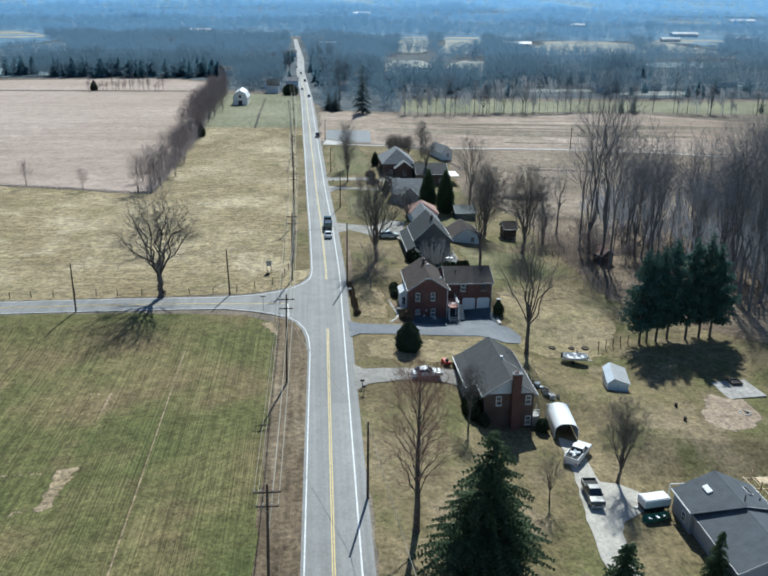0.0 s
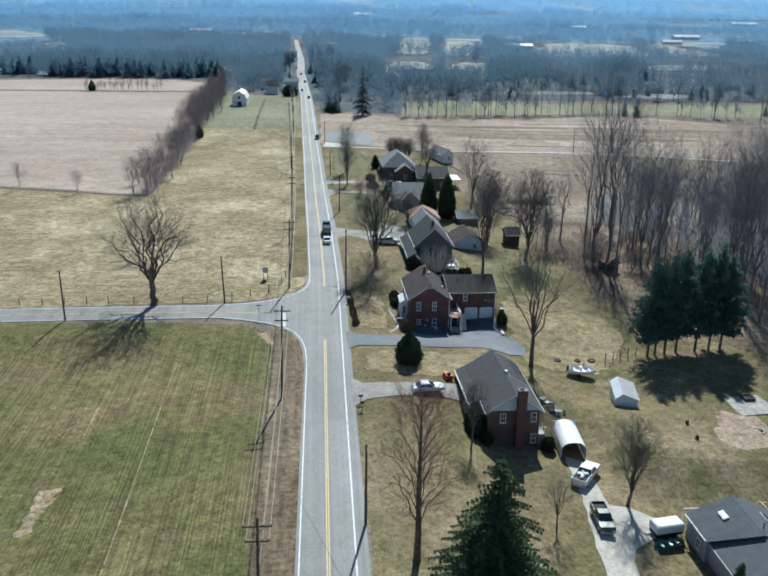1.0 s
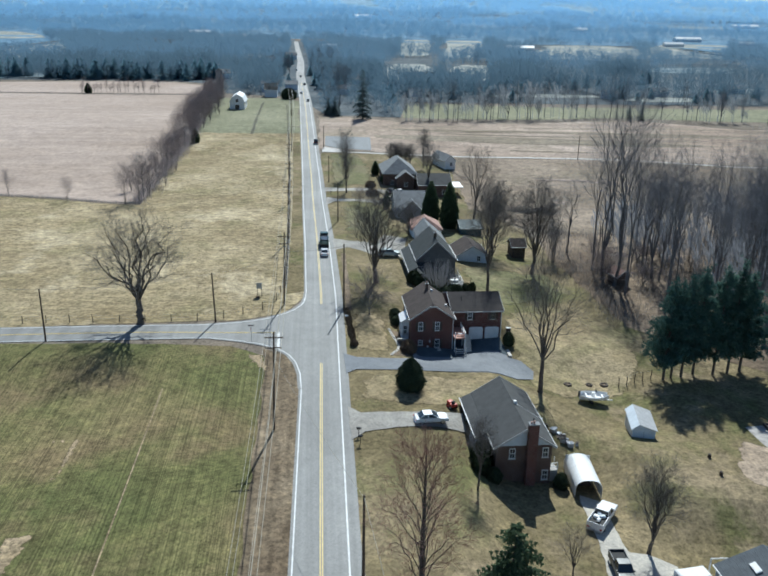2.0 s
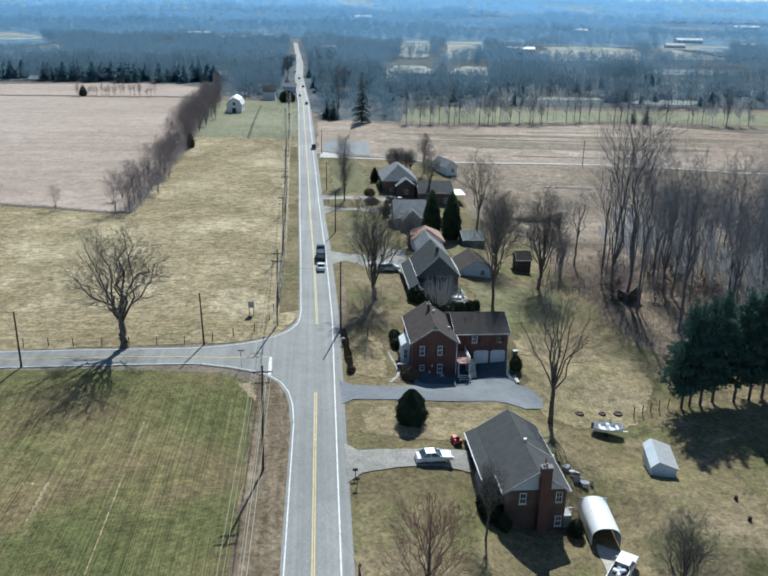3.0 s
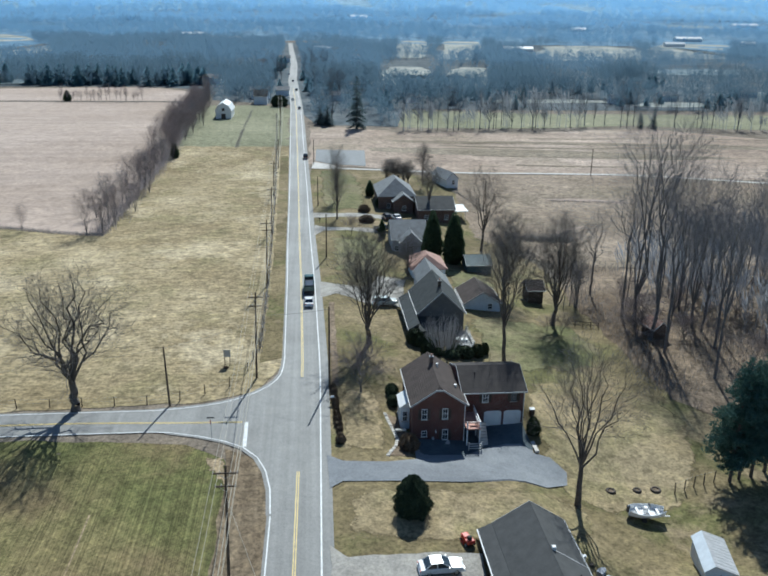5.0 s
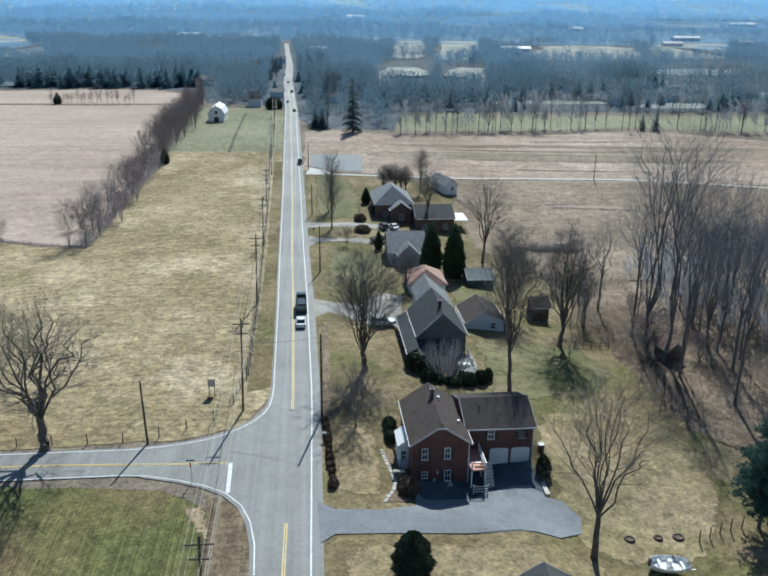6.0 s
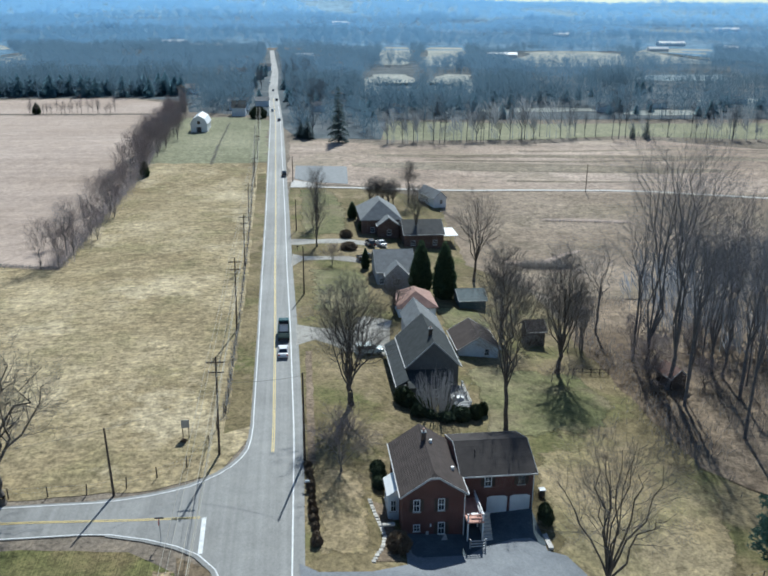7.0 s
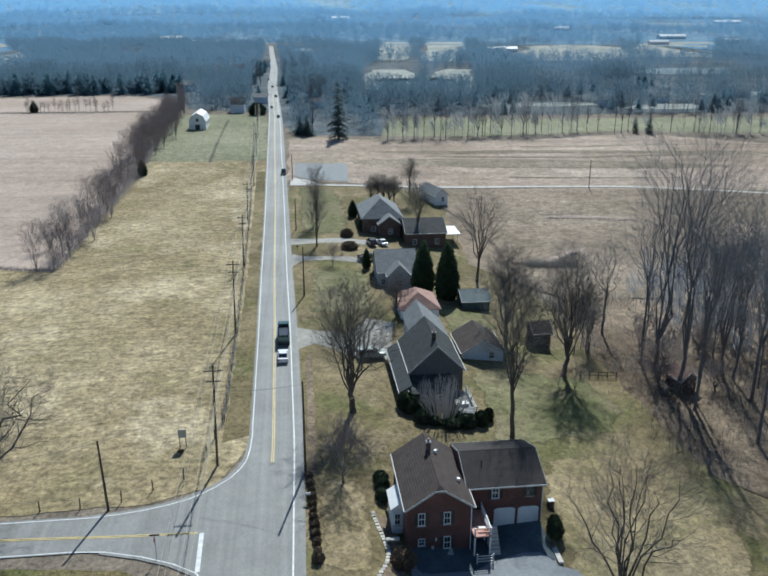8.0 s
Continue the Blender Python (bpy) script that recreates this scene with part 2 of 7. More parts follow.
M_WHITE = plain("white paint", (0.78, 0.78, 0.77), 0.55, 0.05, 1.5)
M_SIDING = plain("pale siding", (0.62, 0.67, 0.72), 0.6, 0.08, 1.0)
M_DARKSIDE = plain("dark grey siding", (0.115, 0.118, 0.12), 0.7, 0.12, 1.0)
M_TRIM = plain("weathered trim", (0.46, 0.46, 0.46), 0.6, 0.12, 1.5)
M_GREYSIDE = plain("grey siding", (0.36, 0.37, 0.40), 0.65, 0.08, 1.0)
M_DARKWOOD = plain("weathered dark wood", (0.085, 0.068, 0.055), 0.9, 0.3, 2.0, random_tint=0.2)
M_POLE = plain("creosoted pole wood", (0.11, 0.083, 0.062), 0.9, 0.3, 2.0)
M_DECK = plain("reddish deck boards", (0.50, 0.27, 0.21), 0.7, 0.12, 2.0, random_tint=0.1)
M_LUMBER = plain("pale lumber", (0.60, 0.47, 0.30), 0.7, 0.15, 2.0, random_tint=0.12)
M_BARK = plain("grey brown bark", (0.115, 0.099, 0.087), 0.95, 0.3, 1.5)
M_PALEBARK = plain("pale grey bark", (0.20, 0.18, 0.165), 0.95, 0.3, 1.5)
M_TWIG = island("bare twigs", (0.178, 0.168, 0.16), (0.315, 0.298, 0.285), sheer=0.5)
M_WOODBARK = plain("grey forest bark", (0.165, 0.158, 0.158), 0.95, 0.3, 1.5)
M_LILAC = plain("pale smooth stems", (0.46, 0.45, 0.44), 0.9, 0.15, 2.0)
M_HEDGEBARK = plain("pale hedge bark", (0.20, 0.18, 0.175), 0.95, 0.2, 1.5)
# Grey twigs of the east wood, with a little haze blue in the colour.
M_TWIGWOOD = island("grey forest twigs with slight haze tint", (0.205, 0.213, 0.236), (0.345, 0.355, 0.39), sheer=0.55)
M_TWIGHEDGE = island("hedge twigs", (0.27, 0.238, 0.24), (0.42, 0.375, 0.372), sheer=0.55)
M_TWIGRED = island("reddish twigs", (0.28, 0.165, 0.14), (0.46, 0.295, 0.25), sheer=0.45)
M_TWIGPALE = island("pale twigs", (0.19, 0.172, 0.162), (0.36, 0.33, 0.31), sheer=0.45)
M_NEEDLE = island("dark needles", (0.05, 0.08, 0.045), (0.125, 0.172, 0.092), sheer=0.4)
M_PINE = island("pine needles", (0.058, 0.118, 0.102), (0.145, 0.238, 0.195), sheer=0.45)
M_SHRUB = island("clipped evergreen shrub", (0.034, 0.05, 0.03), (0.095, 0.122, 0.066))
M_HEDGE = island("brown clipped shrub", (0.12, 0.085, 0.055), (0.22, 0.165, 0.11))
# Distance haze is painted into these woods: each band further off is bluer and paler.
M_WOODS_NEAR = island("woods, first haze tint", (0.094, 0.146, 0.194), (0.120, 0.180, 0.230), sheer=0.6)
M_WOODS_MID = island("woods, slate haze tint", (0.132, 0.210, 0.288), (0.150, 0.232, 0.310), sheer=0.62)
M_WOODS_FAR = island("woods, blue haze tint", (0.172, 0.295, 0.42), (0.192, 0.32, 0.45), sheer=0.6)
M_WOODS_HILL = island("woods, pale blue haze tint", (0.228, 0.395, 0.572), (0.251, 0.425, 0.605), sheer=0.6)
M_WOODS_HORIZON = island("woods, horizon haze tint", (0.284, 0.490, 0.696), (0.312, 0.520, 0.728), sheer=0.6)
# Horizon slopes, with the palest haze in the base colour.
M_FLOOR_HORIZON = soil("hillside with pale haze tint", (0.19, 0.315, 0.425), (0.22, 0.35, 0.465), (0.26, 0.39, 0.50), 0.003, 0.06, fine=0.1, mottle_amount=0.4)
# Twigs, bark and needles of far trees, lightened and blued as haze would.
M_HAZETWIG = island("far twigs with haze tint", (0.19, 0.205, 0.225), (0.29, 0.308, 0.33), sheer=0.55)
M_HAZEBARK = plain("far bark with haze tint", (0.15, 0.158, 0.168), 0.95, 0.2, 1.5)
M_HAZENEEDLE = island("far needles with haze tint", (0.08, 0.13, 0.135), (0.15, 0.215, 0.215), sheer=0.45)
# Clearings far off: paled in the base colour to imitate haze.
M_FIELDHAZE = soil("field among far woods, paled by haze", (0.25, 0.27, 0.255), (0.31, 0.325, 0.30), (0.39, 0.39, 0.35), 0.02, 0.3, fine=0.6, mottle_amount=0.5)
M_TWIGLILAC = island("pale shrub stems", (0.36, 0.35, 0.345), (0.52, 0.50, 0.49), sheer=0.4)
# Conifer green shifted to pale blue: haze painted into the boughs.
M_HAZECONIFER = island("far conifers with blue haze tint", (0.14, 0.255, 0.31), (0.21, 0.33, 0.385), sheer=0.6)
M_GLASS = glass("window glass")
M_RUBBER = plain("black rubber", (0.03, 0.03, 0.03), 0.8, 0.2, 4.0)
M_CHROME = plain("bright metal", (0.6, 0.6, 0.6), 0.3, 0.1, 4.0, 0.9)
M_WIRE = plain("aluminium wire", (0.46, 0.42, 0.34), 0.5, 0.05, 1.0)
M_STEEL = plain("galvanised steel", (0.42, 0.43, 0.44), 0.5, 0.1, 2.0, 0.4)
M_SILVER = plain("silver tarpaulin", (0.74, 0.74, 0.74), 0.45, 0.08, 0.8)
M_REDLAMP = plain("red lamp", (0.5, 0.03, 0.02), 0.3, 0.1, 3.0)
M_REDPAINT = plain("red paint", (0.5, 0.06, 0.035), 0.5, 0.15, 2.0)
M_GREENPAINT = plain("green paint", (0.05, 0.16, 0.12), 0.5, 0.15, 2.0)
M_STONE = plain("pale stone", (0.50, 0.47, 0.42), 0.9, 0.2, 3.0, random_tint=0.2)


# ---- the lie of the land ----
def ease(a, b, v):
    u = min(1.0, max(0.0, (v - a) / (b - a)))
    return u * u * (3 - 2 * u)


def ground_z(x, y):
    z = -5.2 * ease(4, 72, x) * (1 - 0.75 * ease(110, 260, y))
    z += -1.6 * ease(8, 40, -x) * (1 - ease(20, 36, y))
    z += -1.6 * ease(30, 70, -x) * ease(60, 110, y) * (1 - ease(200, 320, y))
    z += -1.5 * ease(90, 170, y) * (1 - ease(220, 330, y))
    z += -3.2 * ease(14, 24, x) * (1 - ease(1, 15, y)) * (1 - ease(36, 44, x) * ease(-14, -4, y)) * (1 - 0.5 * ease(56, 80, x))
    z += -2.0 * ease(26, 36, x) * (1 - ease(44, 58, x)) * ease(4, 16, y) * (1 - ease(28, 40, y))
    z += -1.6 * ease(8, 17, x) * (1 - ease(21, 33, x)) * ease(25, 36, y) * (1 - ease(44, 56, y))
    far = ease(1200, 4700, y)
    return z + 150 * far + 22 * far * math.sin(x / 530 + 1.3) * math.cos(x / 1310)


ROAD_BENDS = ((-300, -1.6), (-36, -0.95), (4, -0.5), (58, 0.15), (98, -0.33), (137, -1.1), (189, -1.85), (263, -3.1), (420, -5.8), (640, -12.0), (860, -14.3), (1480, -31.0), (5000, -120.0))


def road_x(y):
    for (y0, x0), (y1, x1) in zip(ROAD_BENDS, ROAD_BENDS[1:]):
        if y <= y1:
            return x0 + (x1 - x0) * (y - y0) / (y1 - y0)
    return x1


# ---- mesh helpers ----
def link_mesh(name, verts, faces, material, parent=None, label="", smooth=False):
    me = bpy.data.meshes.new(name)
    me.from_pydata(verts, [], faces)
    me.materials.append(material)
    if smooth:
        me.shade_smooth()
    ob = new(name, me)
    ob.parent = parent
    if label:
        tagged(ob, label)
    return ob


def part(name, bm, material, parent=None, label="", smooth=False):
    me = bpy.data.meshes.new(name)
    bm.to_mesh(me)
    bm.free()
    me.materials.append(material)
    if smooth:
        me.shade_smooth()
    ob = new(name, me)
    ob.parent = parent
    if label:
        tagged(ob, label)
    return ob


def root(name, m, label, category, group="", kind=""):
    ob = new(name)
    ob.empty_display_size = 0.3
    ob.matrix_basis = m
    return tagged(ob, label, category, group, kind)


def box(x0, x1, y0, y1, z0, z1, bevel=0.0, bm=None, m=None):
    bm = bm or bmesh.new()
    got = bmesh.ops.create_cube(bm, size=1.0)["verts"]
    t = Matrix.LocRotScale(((x0 + x1) / 2, (y0 + y1) / 2, (z0 + z1) / 2), None, (x1 - x0, y1 - y0, z1 - z0))
    bmesh.ops.transform(bm, matrix=(m @ t) if m else t, verts=got)
    if bevel:
        edges = list({e for v in got for e in v.link_edges})
        bmesh.ops.bevel(bm, geom=edges, offset=bevel, segments=2, profile=0.5, affect="EDGES")
    return bm


def rod(p0, p1, r0, r1=None, sides=8, bm=None):
    bm = bm or bmesh.new()
    a, b = Vector(p0), Vector(p1)
    got = bmesh.ops.create_cone(bm, segments=sides, radius1=r0, radius2=r0 if r1 is None else r1, depth=(b - a).length, cap_ends=True)["verts"]
    m = Matrix.Translation((a + b) / 2) @ (b - a).to_track_quat("Z", "Y").to_matrix().to_4x4()
    bmesh.ops.transform(bm, matrix=m, verts=got)
    return bm


def solid(profile, axis, a, b, bm=None):
    """A profile of (u, z) pushed along x ('x') or y ('y') from a to b; the profile runs anticlockwise seen from the start."""
    bm = bm or bmesh.new()
    rows = []
    for s in (a, b):
        rows.append([bm.verts.new((s, u, z) if axis == "x" else (u, s, z)) for u, z in profile])
    bm.faces.new(rows[0])
    bm.faces.new(rows[1][::-1])
    for i in range(len(profile)):
        j = (i + 1) % len(profile)
        bm.faces.new((rows[0][j], rows[0][i], rows[1][i], rows[1][j]))
    bmesh.ops.recalc_face_normals(bm, faces=bm.faces[:])
    return bm


def drape(name, outline, material, lift, cell, label, category="field", rough_edge=0.0, seed=1, feather=0.0):
    """A sheet with the given outline laid over the ground."""
    rng = random.Random(seed)
    pts = []
    for (xa, ya), (xb, yb) in zip(outline, outline[1:] + outline[:1]):
        steps = max(1, int(math.hypot(xb - xa, yb - ya) / (cell * 0.7))) if rough_edge else 1
        for k in range(steps):
            u = k / steps
            pts.append((xa + (xb - xa) * u + rng.uniform(-1, 1) * rough_edge, ya + (yb - ya) * u + rng.uniform(-1, 1) * rough_edge))
    xs, ys = [p[0] for p in pts], [p[1] for p in pts]
    edges = [(i, (i + 1) % len(pts)) for i in range(len(pts))]
    inner = [(i * cell, j * cell) for i in range(math.floor(min(xs) / cell) + 1, math.ceil(max(xs) / cell)) for j in range(math.floor(min(ys) / cell) + 1, math.ceil(max(ys) / cell))]
    got = geometry.delaunay_2d_cdt([Vector(p) for p in pts + inner], edges, [], 1, 1e-5)
    used = sorted({i for f in got[2] for i in f})
    where = {v: k for k, v in enumerate(used)}
    verts = [(got[0][i].x, got[0][i].y, ground_z(got[0][i].x, got[0][i].y) + lift) for i in used]
    faces = []
    for f in got[2]:
        p, q, r = (got[0][i] for i in f[:3])
        f = tuple(where[i] for i in f)
        faces.append(f if (q - p).cross(r - p) > 0 else f[::-1])
    ob = tagged(link_mesh(name, verts, faces, material), label, category, kind="structure")
    if feather:
        ring = [(Vector(pts[i]), Vector(pts[j])) for i, j in edges]
        away = []
        for x, y, z in verts:
            p = Vector((x, y))
            gap = min((p - a.lerp(b, min(1, max(0, geometry.intersect_point_line(p, a, b)[1])))).length for a, b in ring)
            away.append(min(1.0, gap / feather))
        ob.data.attributes.new("inner", "FLOAT", "POINT").data.foreach_set("value", away)
    return ob


def strip(name, line, left, right, material, lift, label="", parent=None, thick=0.0):
    """A ribbon that follows a line of (x, y), from left to right metres beside it."""
    verts, faces = [], []
    for i, (x, y) in enumerate(line):
        xa, ya = line[max(0, i - 1)]
        xb, yb = line[min(len(line) - 1, i + 1)]
        d = math.hypot(xb - xa, yb - ya)
        nx, ny = (yb - ya) / d, -(xb - xa) / d
        for off in (left, right):
            px, py = x + nx * off, y + ny * off
            verts.append((px, py, ground_z(px, py) + lift + 0.2 * ease(330, 420, py)))
        if i:
            k = 2 * i
            faces.append((k - 2, k - 1, k + 1, k))
    ob = link_mesh(name, verts, faces, material, parent, label)
    if ob.data.polygons[0].normal.z < 0:
        ob.data.flip_normals()
    return ob


def steps(a, b, d):
    n = max(1, round((b - a) / d))
    return [a + (b - a) * k / n for k in range(n + 1)]


# ---- ground ----
def ground_sheet():
    xs = steps(-3600, -520, 140) + steps(-500, -140, 20) + steps(-136, 0, 4) + steps(2, 60, 2) + steps(64, 152, 4) + steps(160, 520, 20) + steps(560, 3800, 140)
    ys = steps(-320, -80, 20) + steps(-76, -40, 4) + steps(-38, 60, 2) + steps(64, 240, 4) + steps(250, 700, 18) + steps(730, 1600, 60) + steps(1700, 4960, 130)
    verts = [(x, y, ground_z(x, y) - (0.25 if 6 < x < 88 and -110 < y < 228 else 0)) for y in ys for x in xs]
    w = len(xs)
    faces = [(j * w + i, j * w + i + 1, (j + 1) * w + i + 1, (j + 1) * w + i) for j in range(len(ys) - 1) for i in range(w - 1)]
    return tagged(link_mesh("ground", verts, faces, M_EARTH), "brown winter earth reaching to the wooded hills", "ground", kind="structure")


ground_sheet()
drape("field_green", [(-200, -120), (-7.6, -120), (-7.4, 22), (-9.5, 31), (-15, 35.2), (-35, 37.4), (-62, 37.6), (-200, 34)], M_GREEN, 0.06, 4, "green winter wheat field with brown worn patches", rough_edge=0.25)
drape("verge_west", [(-8.2, -300), (-3.0, -300), (-2.8, 24), (-6.0, 31.6), (-9.5, 33.5), (-9.0, 24)], M_VERGE, 0.08, 4, "worn brown grass verge beside the road", "verge", 0.25)
drape("field_pasture", [(-300, 46), (-62, 44.6), (-14, 47), (-6.5, 50), (-3.0, 60), (-2.9, 100), (-4.2, 140), (-5.5, 200), (-7.0, 285), (-54, 288), (-53.5, 200), (-52, 147), (-80, 159), (-105, 165), (-300, 195)], M_PASTURE, 0.06, 4, "dry tan pasture with worn pale streaks", rough_edge=0.3)
drape("field_meadow", [(-7.0, 284), (-8.5, 420), (-20, 440), (-66, 440), (-54, 287)], M_MEADOW, 0.09, 8, "short green meadow below a white barn", rough_edge=2.4)
drape("field_ploughed", [(-53, 147), (-55, 240), (-58, 330), (-68, 455), (-240, 455), (-900, 470), (-900, 300), (-420, 215), (-105, 165), (-80, 159)], M_PLOUGH, 0.08, 12, "pale pinkish brown ploughed field", rough_edge=0.4)
drape("field_beyond", [(-66, 462), (-72, 520), (-120, 566), (-235, 540), (-900, 560), (-900, 474), (-240, 462)], M_PLOUGH, 0.1, 16, "pale bare field before a row of conifers", rough_edge=0.5)
drape("lawn_east", [(3.4, -120), (90, -120), (92, 20), (74, 34), (60, 52), (58, 128), (48, 150), (54, 214), (40, 232), (2.5, 243), (1.2, 190), (2.6, 130), (3.5, 90), (3.6, 30)], M_LAWN, 0.05, 2, "dry tan winter lawns with green tinges", "lawn", 0.3)
drape("field_bare", [(47, 150), (53, 236), (88, 233.5), (123, 227), (300, 205), (300, 122), (125, 128), (92, 122), (62, 128)], M_BAREFIELD, 0.07, 4, "brown bare field beside the woods", rough_edge=0.6)
drape("field_stubble", [(1.6, 246), (52, 235), (90, 233), (124, 227), (420, 192), (700, 200), (700, 330), (420, 310), (222, 312), (176, 350), (120, 334), (50, 332), (2, 349)], M_STUBBLE, 0.08, 10, "pale rolling stubble field with darker bands", rough_edge=0.8)
drape("field_strip", [(48, 350), (120, 348), (176, 360), (230, 345), (520, 330), (560, 420), (281, 408), (143, 412), (58, 430)], M_MEADOW, 0.1, 12, "green meadow strip behind a row of bare trees", rough_edge=1.0)
drape("wood_floor", [(60, 52), (74, 34), (92, 20), (220, 20), (260, 120), (125, 128), (92, 122), (62, 128), (57, 100)], M_LITTER, 0.08, 4, "brown leaf litter under bare trees", "ground", 0.8)

drape("lawn_tan", [(4.6, 31.4), (11.4, 31.4), (12.4, 36), (12, 50), (5.4, 51), (4.8, 40)], M_LAWNTAN, 0.10, 2, "dry tan mown lawn beside the brick house", "lawn", 0.4, 3, feather=2.6)
drape("lawn_tan", [(32.4, 27), (37, 22), (48, 23), (55, 33), (59, 44), (57, 55), (46, 58), (36, 56), (33, 46)], M_LAWNTAN, 0.10, 2, "dry tan lawn behind the brick house", "lawn", 0.7, 4, feather=2.6)
drape("lawn_tan", [(4.8, 13), (20, 12.8), (33, 15), (37, 21), (34, 25.2), (20, 23.8), (5.2, 23.6)], M_LAWNTAN, 0.10, 2, "dry tan lawn between two driveways", "lawn", 0.5, 5, feather=2.6)
drape("lawn_green", [(30, 57), (50, 62), (56, 72), (52, 83), (40, 84), (31.5, 84), (31, 66)], M_LAWNGREEN, 0.11, 2, "greener damp lawn behind the houses", "lawn", 0.9, 5, feather=2.6)
drape("lawn_green", [(31.5, 97), (44, 104), (42, 114), (32, 116), (31.6, 104)], M_LAWNGREEN, 0.11, 2, "greener damp lawn behind the houses", "lawn", 0.8, 6, feather=2.6)
drape("lawn_green", [(6, 108), (20, 110), (21, 139), (7, 140)], M_LAWNGREEN, 0.11, 2, "greener lawn beside the road", "lawn", 0.9, 7, feather=2.6)
drape("lawn_green", [(5, 172), (20, 174), (21, 200), (18, 232), (5, 236)], M_LAWNGREEN, 0.11, 4, "greener lawn beside the road", "lawn", 0.9, 8, feather=2.6)
drape("verge_north", [(-6.6, 60), (-3.3, 62), (-3.4, 98), (-4.4, 137), (-5.2, 190), (-6.6, 263), (-9.8, 263), (-8.4, 190), (-7.2, 137), (-6.6, 98)], M_LAWN, 0.085, 4, "olive brown grass verge between the road and the fence", "verge", 0.2)
drape("mulch_strip", [(4.7, 51), (5.7, 51), (6.2, 88), (5.0, 88)], M_LITTER, 0.1, 3, "dark mulched strip beside the road", "verge", 0.12)
drape("stubble_band", [(28, 276), (60, 272), (100, 268), (150, 259), (190, 262), (150, 272), (100, 284), (60, 288), (28, 284)], M_BAND, 0.12, 8, "darker brown band across the stubble field", "field", 0.8)
drape("stubble_band", [(40, 300), (110, 297), (170, 290), (240, 282), (170, 297), (110, 304), (40, 306)], M_BAND, 0.12, 8, "darker brown band across the stubble field", "field", 0.8)

# ---- roads ----
main_line = [(road_x(y), y) for y in steps(-300, 300, 6) + steps(312, 1460, 24)]
road = strip("road", main_line, -3.3, 4.15, M_ASPHALT, 0.10, "worn grey asphalt country road with two lanes")
tagged(road, category="road", kind="structure")
side_line = [(x, 42.2 - 0.02 * max(0, -x - 40)) for x in steps(-420, -9.0, 6)]
side = strip("road_side", side_line, -2.95, 3.75, M_ASPHALT, 0.09, "grey asphalt side road meeting the main road")
tagged(side, category="road", kind="structure")
NORTH_CURVE = ((-20.0, 44.75), (-17.1, 45.1), (-14.5, 45.6), (-11.9, 46.35), (-9.8, 47.2), (-8.2, 48.3), (-6.6, 49.6), (-5.0, 51.4), (-3.9, 53.4), (-3.2, 55.4), (-2.88, 58.4), (-2.74, 63.0))
SOUTH_CURVE = ((-17.5, 38.3), (-13.3, 37.0), (-9.9, 35.5), (-7.4, 33.8), (-5.4, 31.2), (-4.2, 28.0), (-3.5, 24.0), (-3.25, 19.0))
apron = [(x - 0.45, y + 0.5) for x, y in NORTH_CURVE] + [(1.0, 62), (1.0, 19)] + [(x - 0.5, y - 0.3) for x, y in SOUTH_CURVE[::-1]]
drape("road_junction", apron, M_ASPHALT, 0.095, 5, "flared asphalt mouth of the side road", "road")


def paint(name, line, lo, hi, material, lift, owner):
    return strip(name, line, lo, hi, material, lift, "", owner)


def dense(points, d=1.2):
    out = []
    for (xa, ya), (xb, yb) in zip(points, points[1:]):
        n = max(1, int(math.hypot(xb - xa, yb - ya) / d))
        out += [(xa + (xb - xa) * k / n, ya + (yb - ya) * k / n) for k in range(n)]
    return out + [points[-1]]


def part_line(y0, y1):
    return [(road_x(y), y) for y in steps(y0, y1, 6)]


for y0, y1 in ((-300, 18.5), (63, 560)):
    paint("edge_line", part_line(y0, y1), -2.98, -2.83, M_WHITELINE, 0.115, road)
paint("edge_line", part_line(-300, 560), 2.72, 2.9, M_WHITELINE, 0.115, road)
for y0, y1 in ((-300, 27.5), (54.4, 560)):
    for off in (-0.17, 0.07):
        paint("centre_line", part_line(y0, y1), off, off + 0.12, M_YELLOWLINE, 0.115, road)
for curve in (NORTH_CURVE, SOUTH_CURVE):
    paint("edge_line", dense(curve), -0.08, 0.08, M_WHITELINE, 0.118, side)
paint("edge_line", [(x, y + 2.52) for x, y in side_line if x < -20] + [(-20.0, 44.75)], -0.08, 0.08, M_WHITELINE, 0.115, side)
paint("edge_line", [(x, y - 3.55) for x, y in side_line if x < -18] + [(-17.5, 38.3)], -0.08, 0.08, M_WHITELINE, 0.115, side)
for off in (-0.17, 0.07):
    paint("centre_line", [(x, y - 0.5 - 1.1 * ease(-34, -8, x)) for x, y in side_line] + [(-7.9, 40.55)], off, off + 0.12, M_YELLOWLINE, 0.115, side)
paint("stop_bar", [(-7.42, 40.5), (-7.22, 33.9)], -0.25, 0.25, M_WHITELINE, 0.12, side)

# ---- driveways ----
drape("driveway_brick_house", [(3.6, 23.6), (5.2, 25.0), (12, 24.9), (20, 24.9), (31, 26.0), (34.4, 28.2), (35.2, 31.0), (33.6, 33.4), (31.4, 33.8), (31.6, 41.4), (25.6, 41.4), (22.6, 41.0), (22.4, 37.9), (15.3, 37.7), (15.0, 31.4), (11, 29.5), (5.4, 29.6), (3.4, 31.2)], M_DRIVE, 0.16, 2, "smooth grey asphalt driveway of the brick house", "driveway")
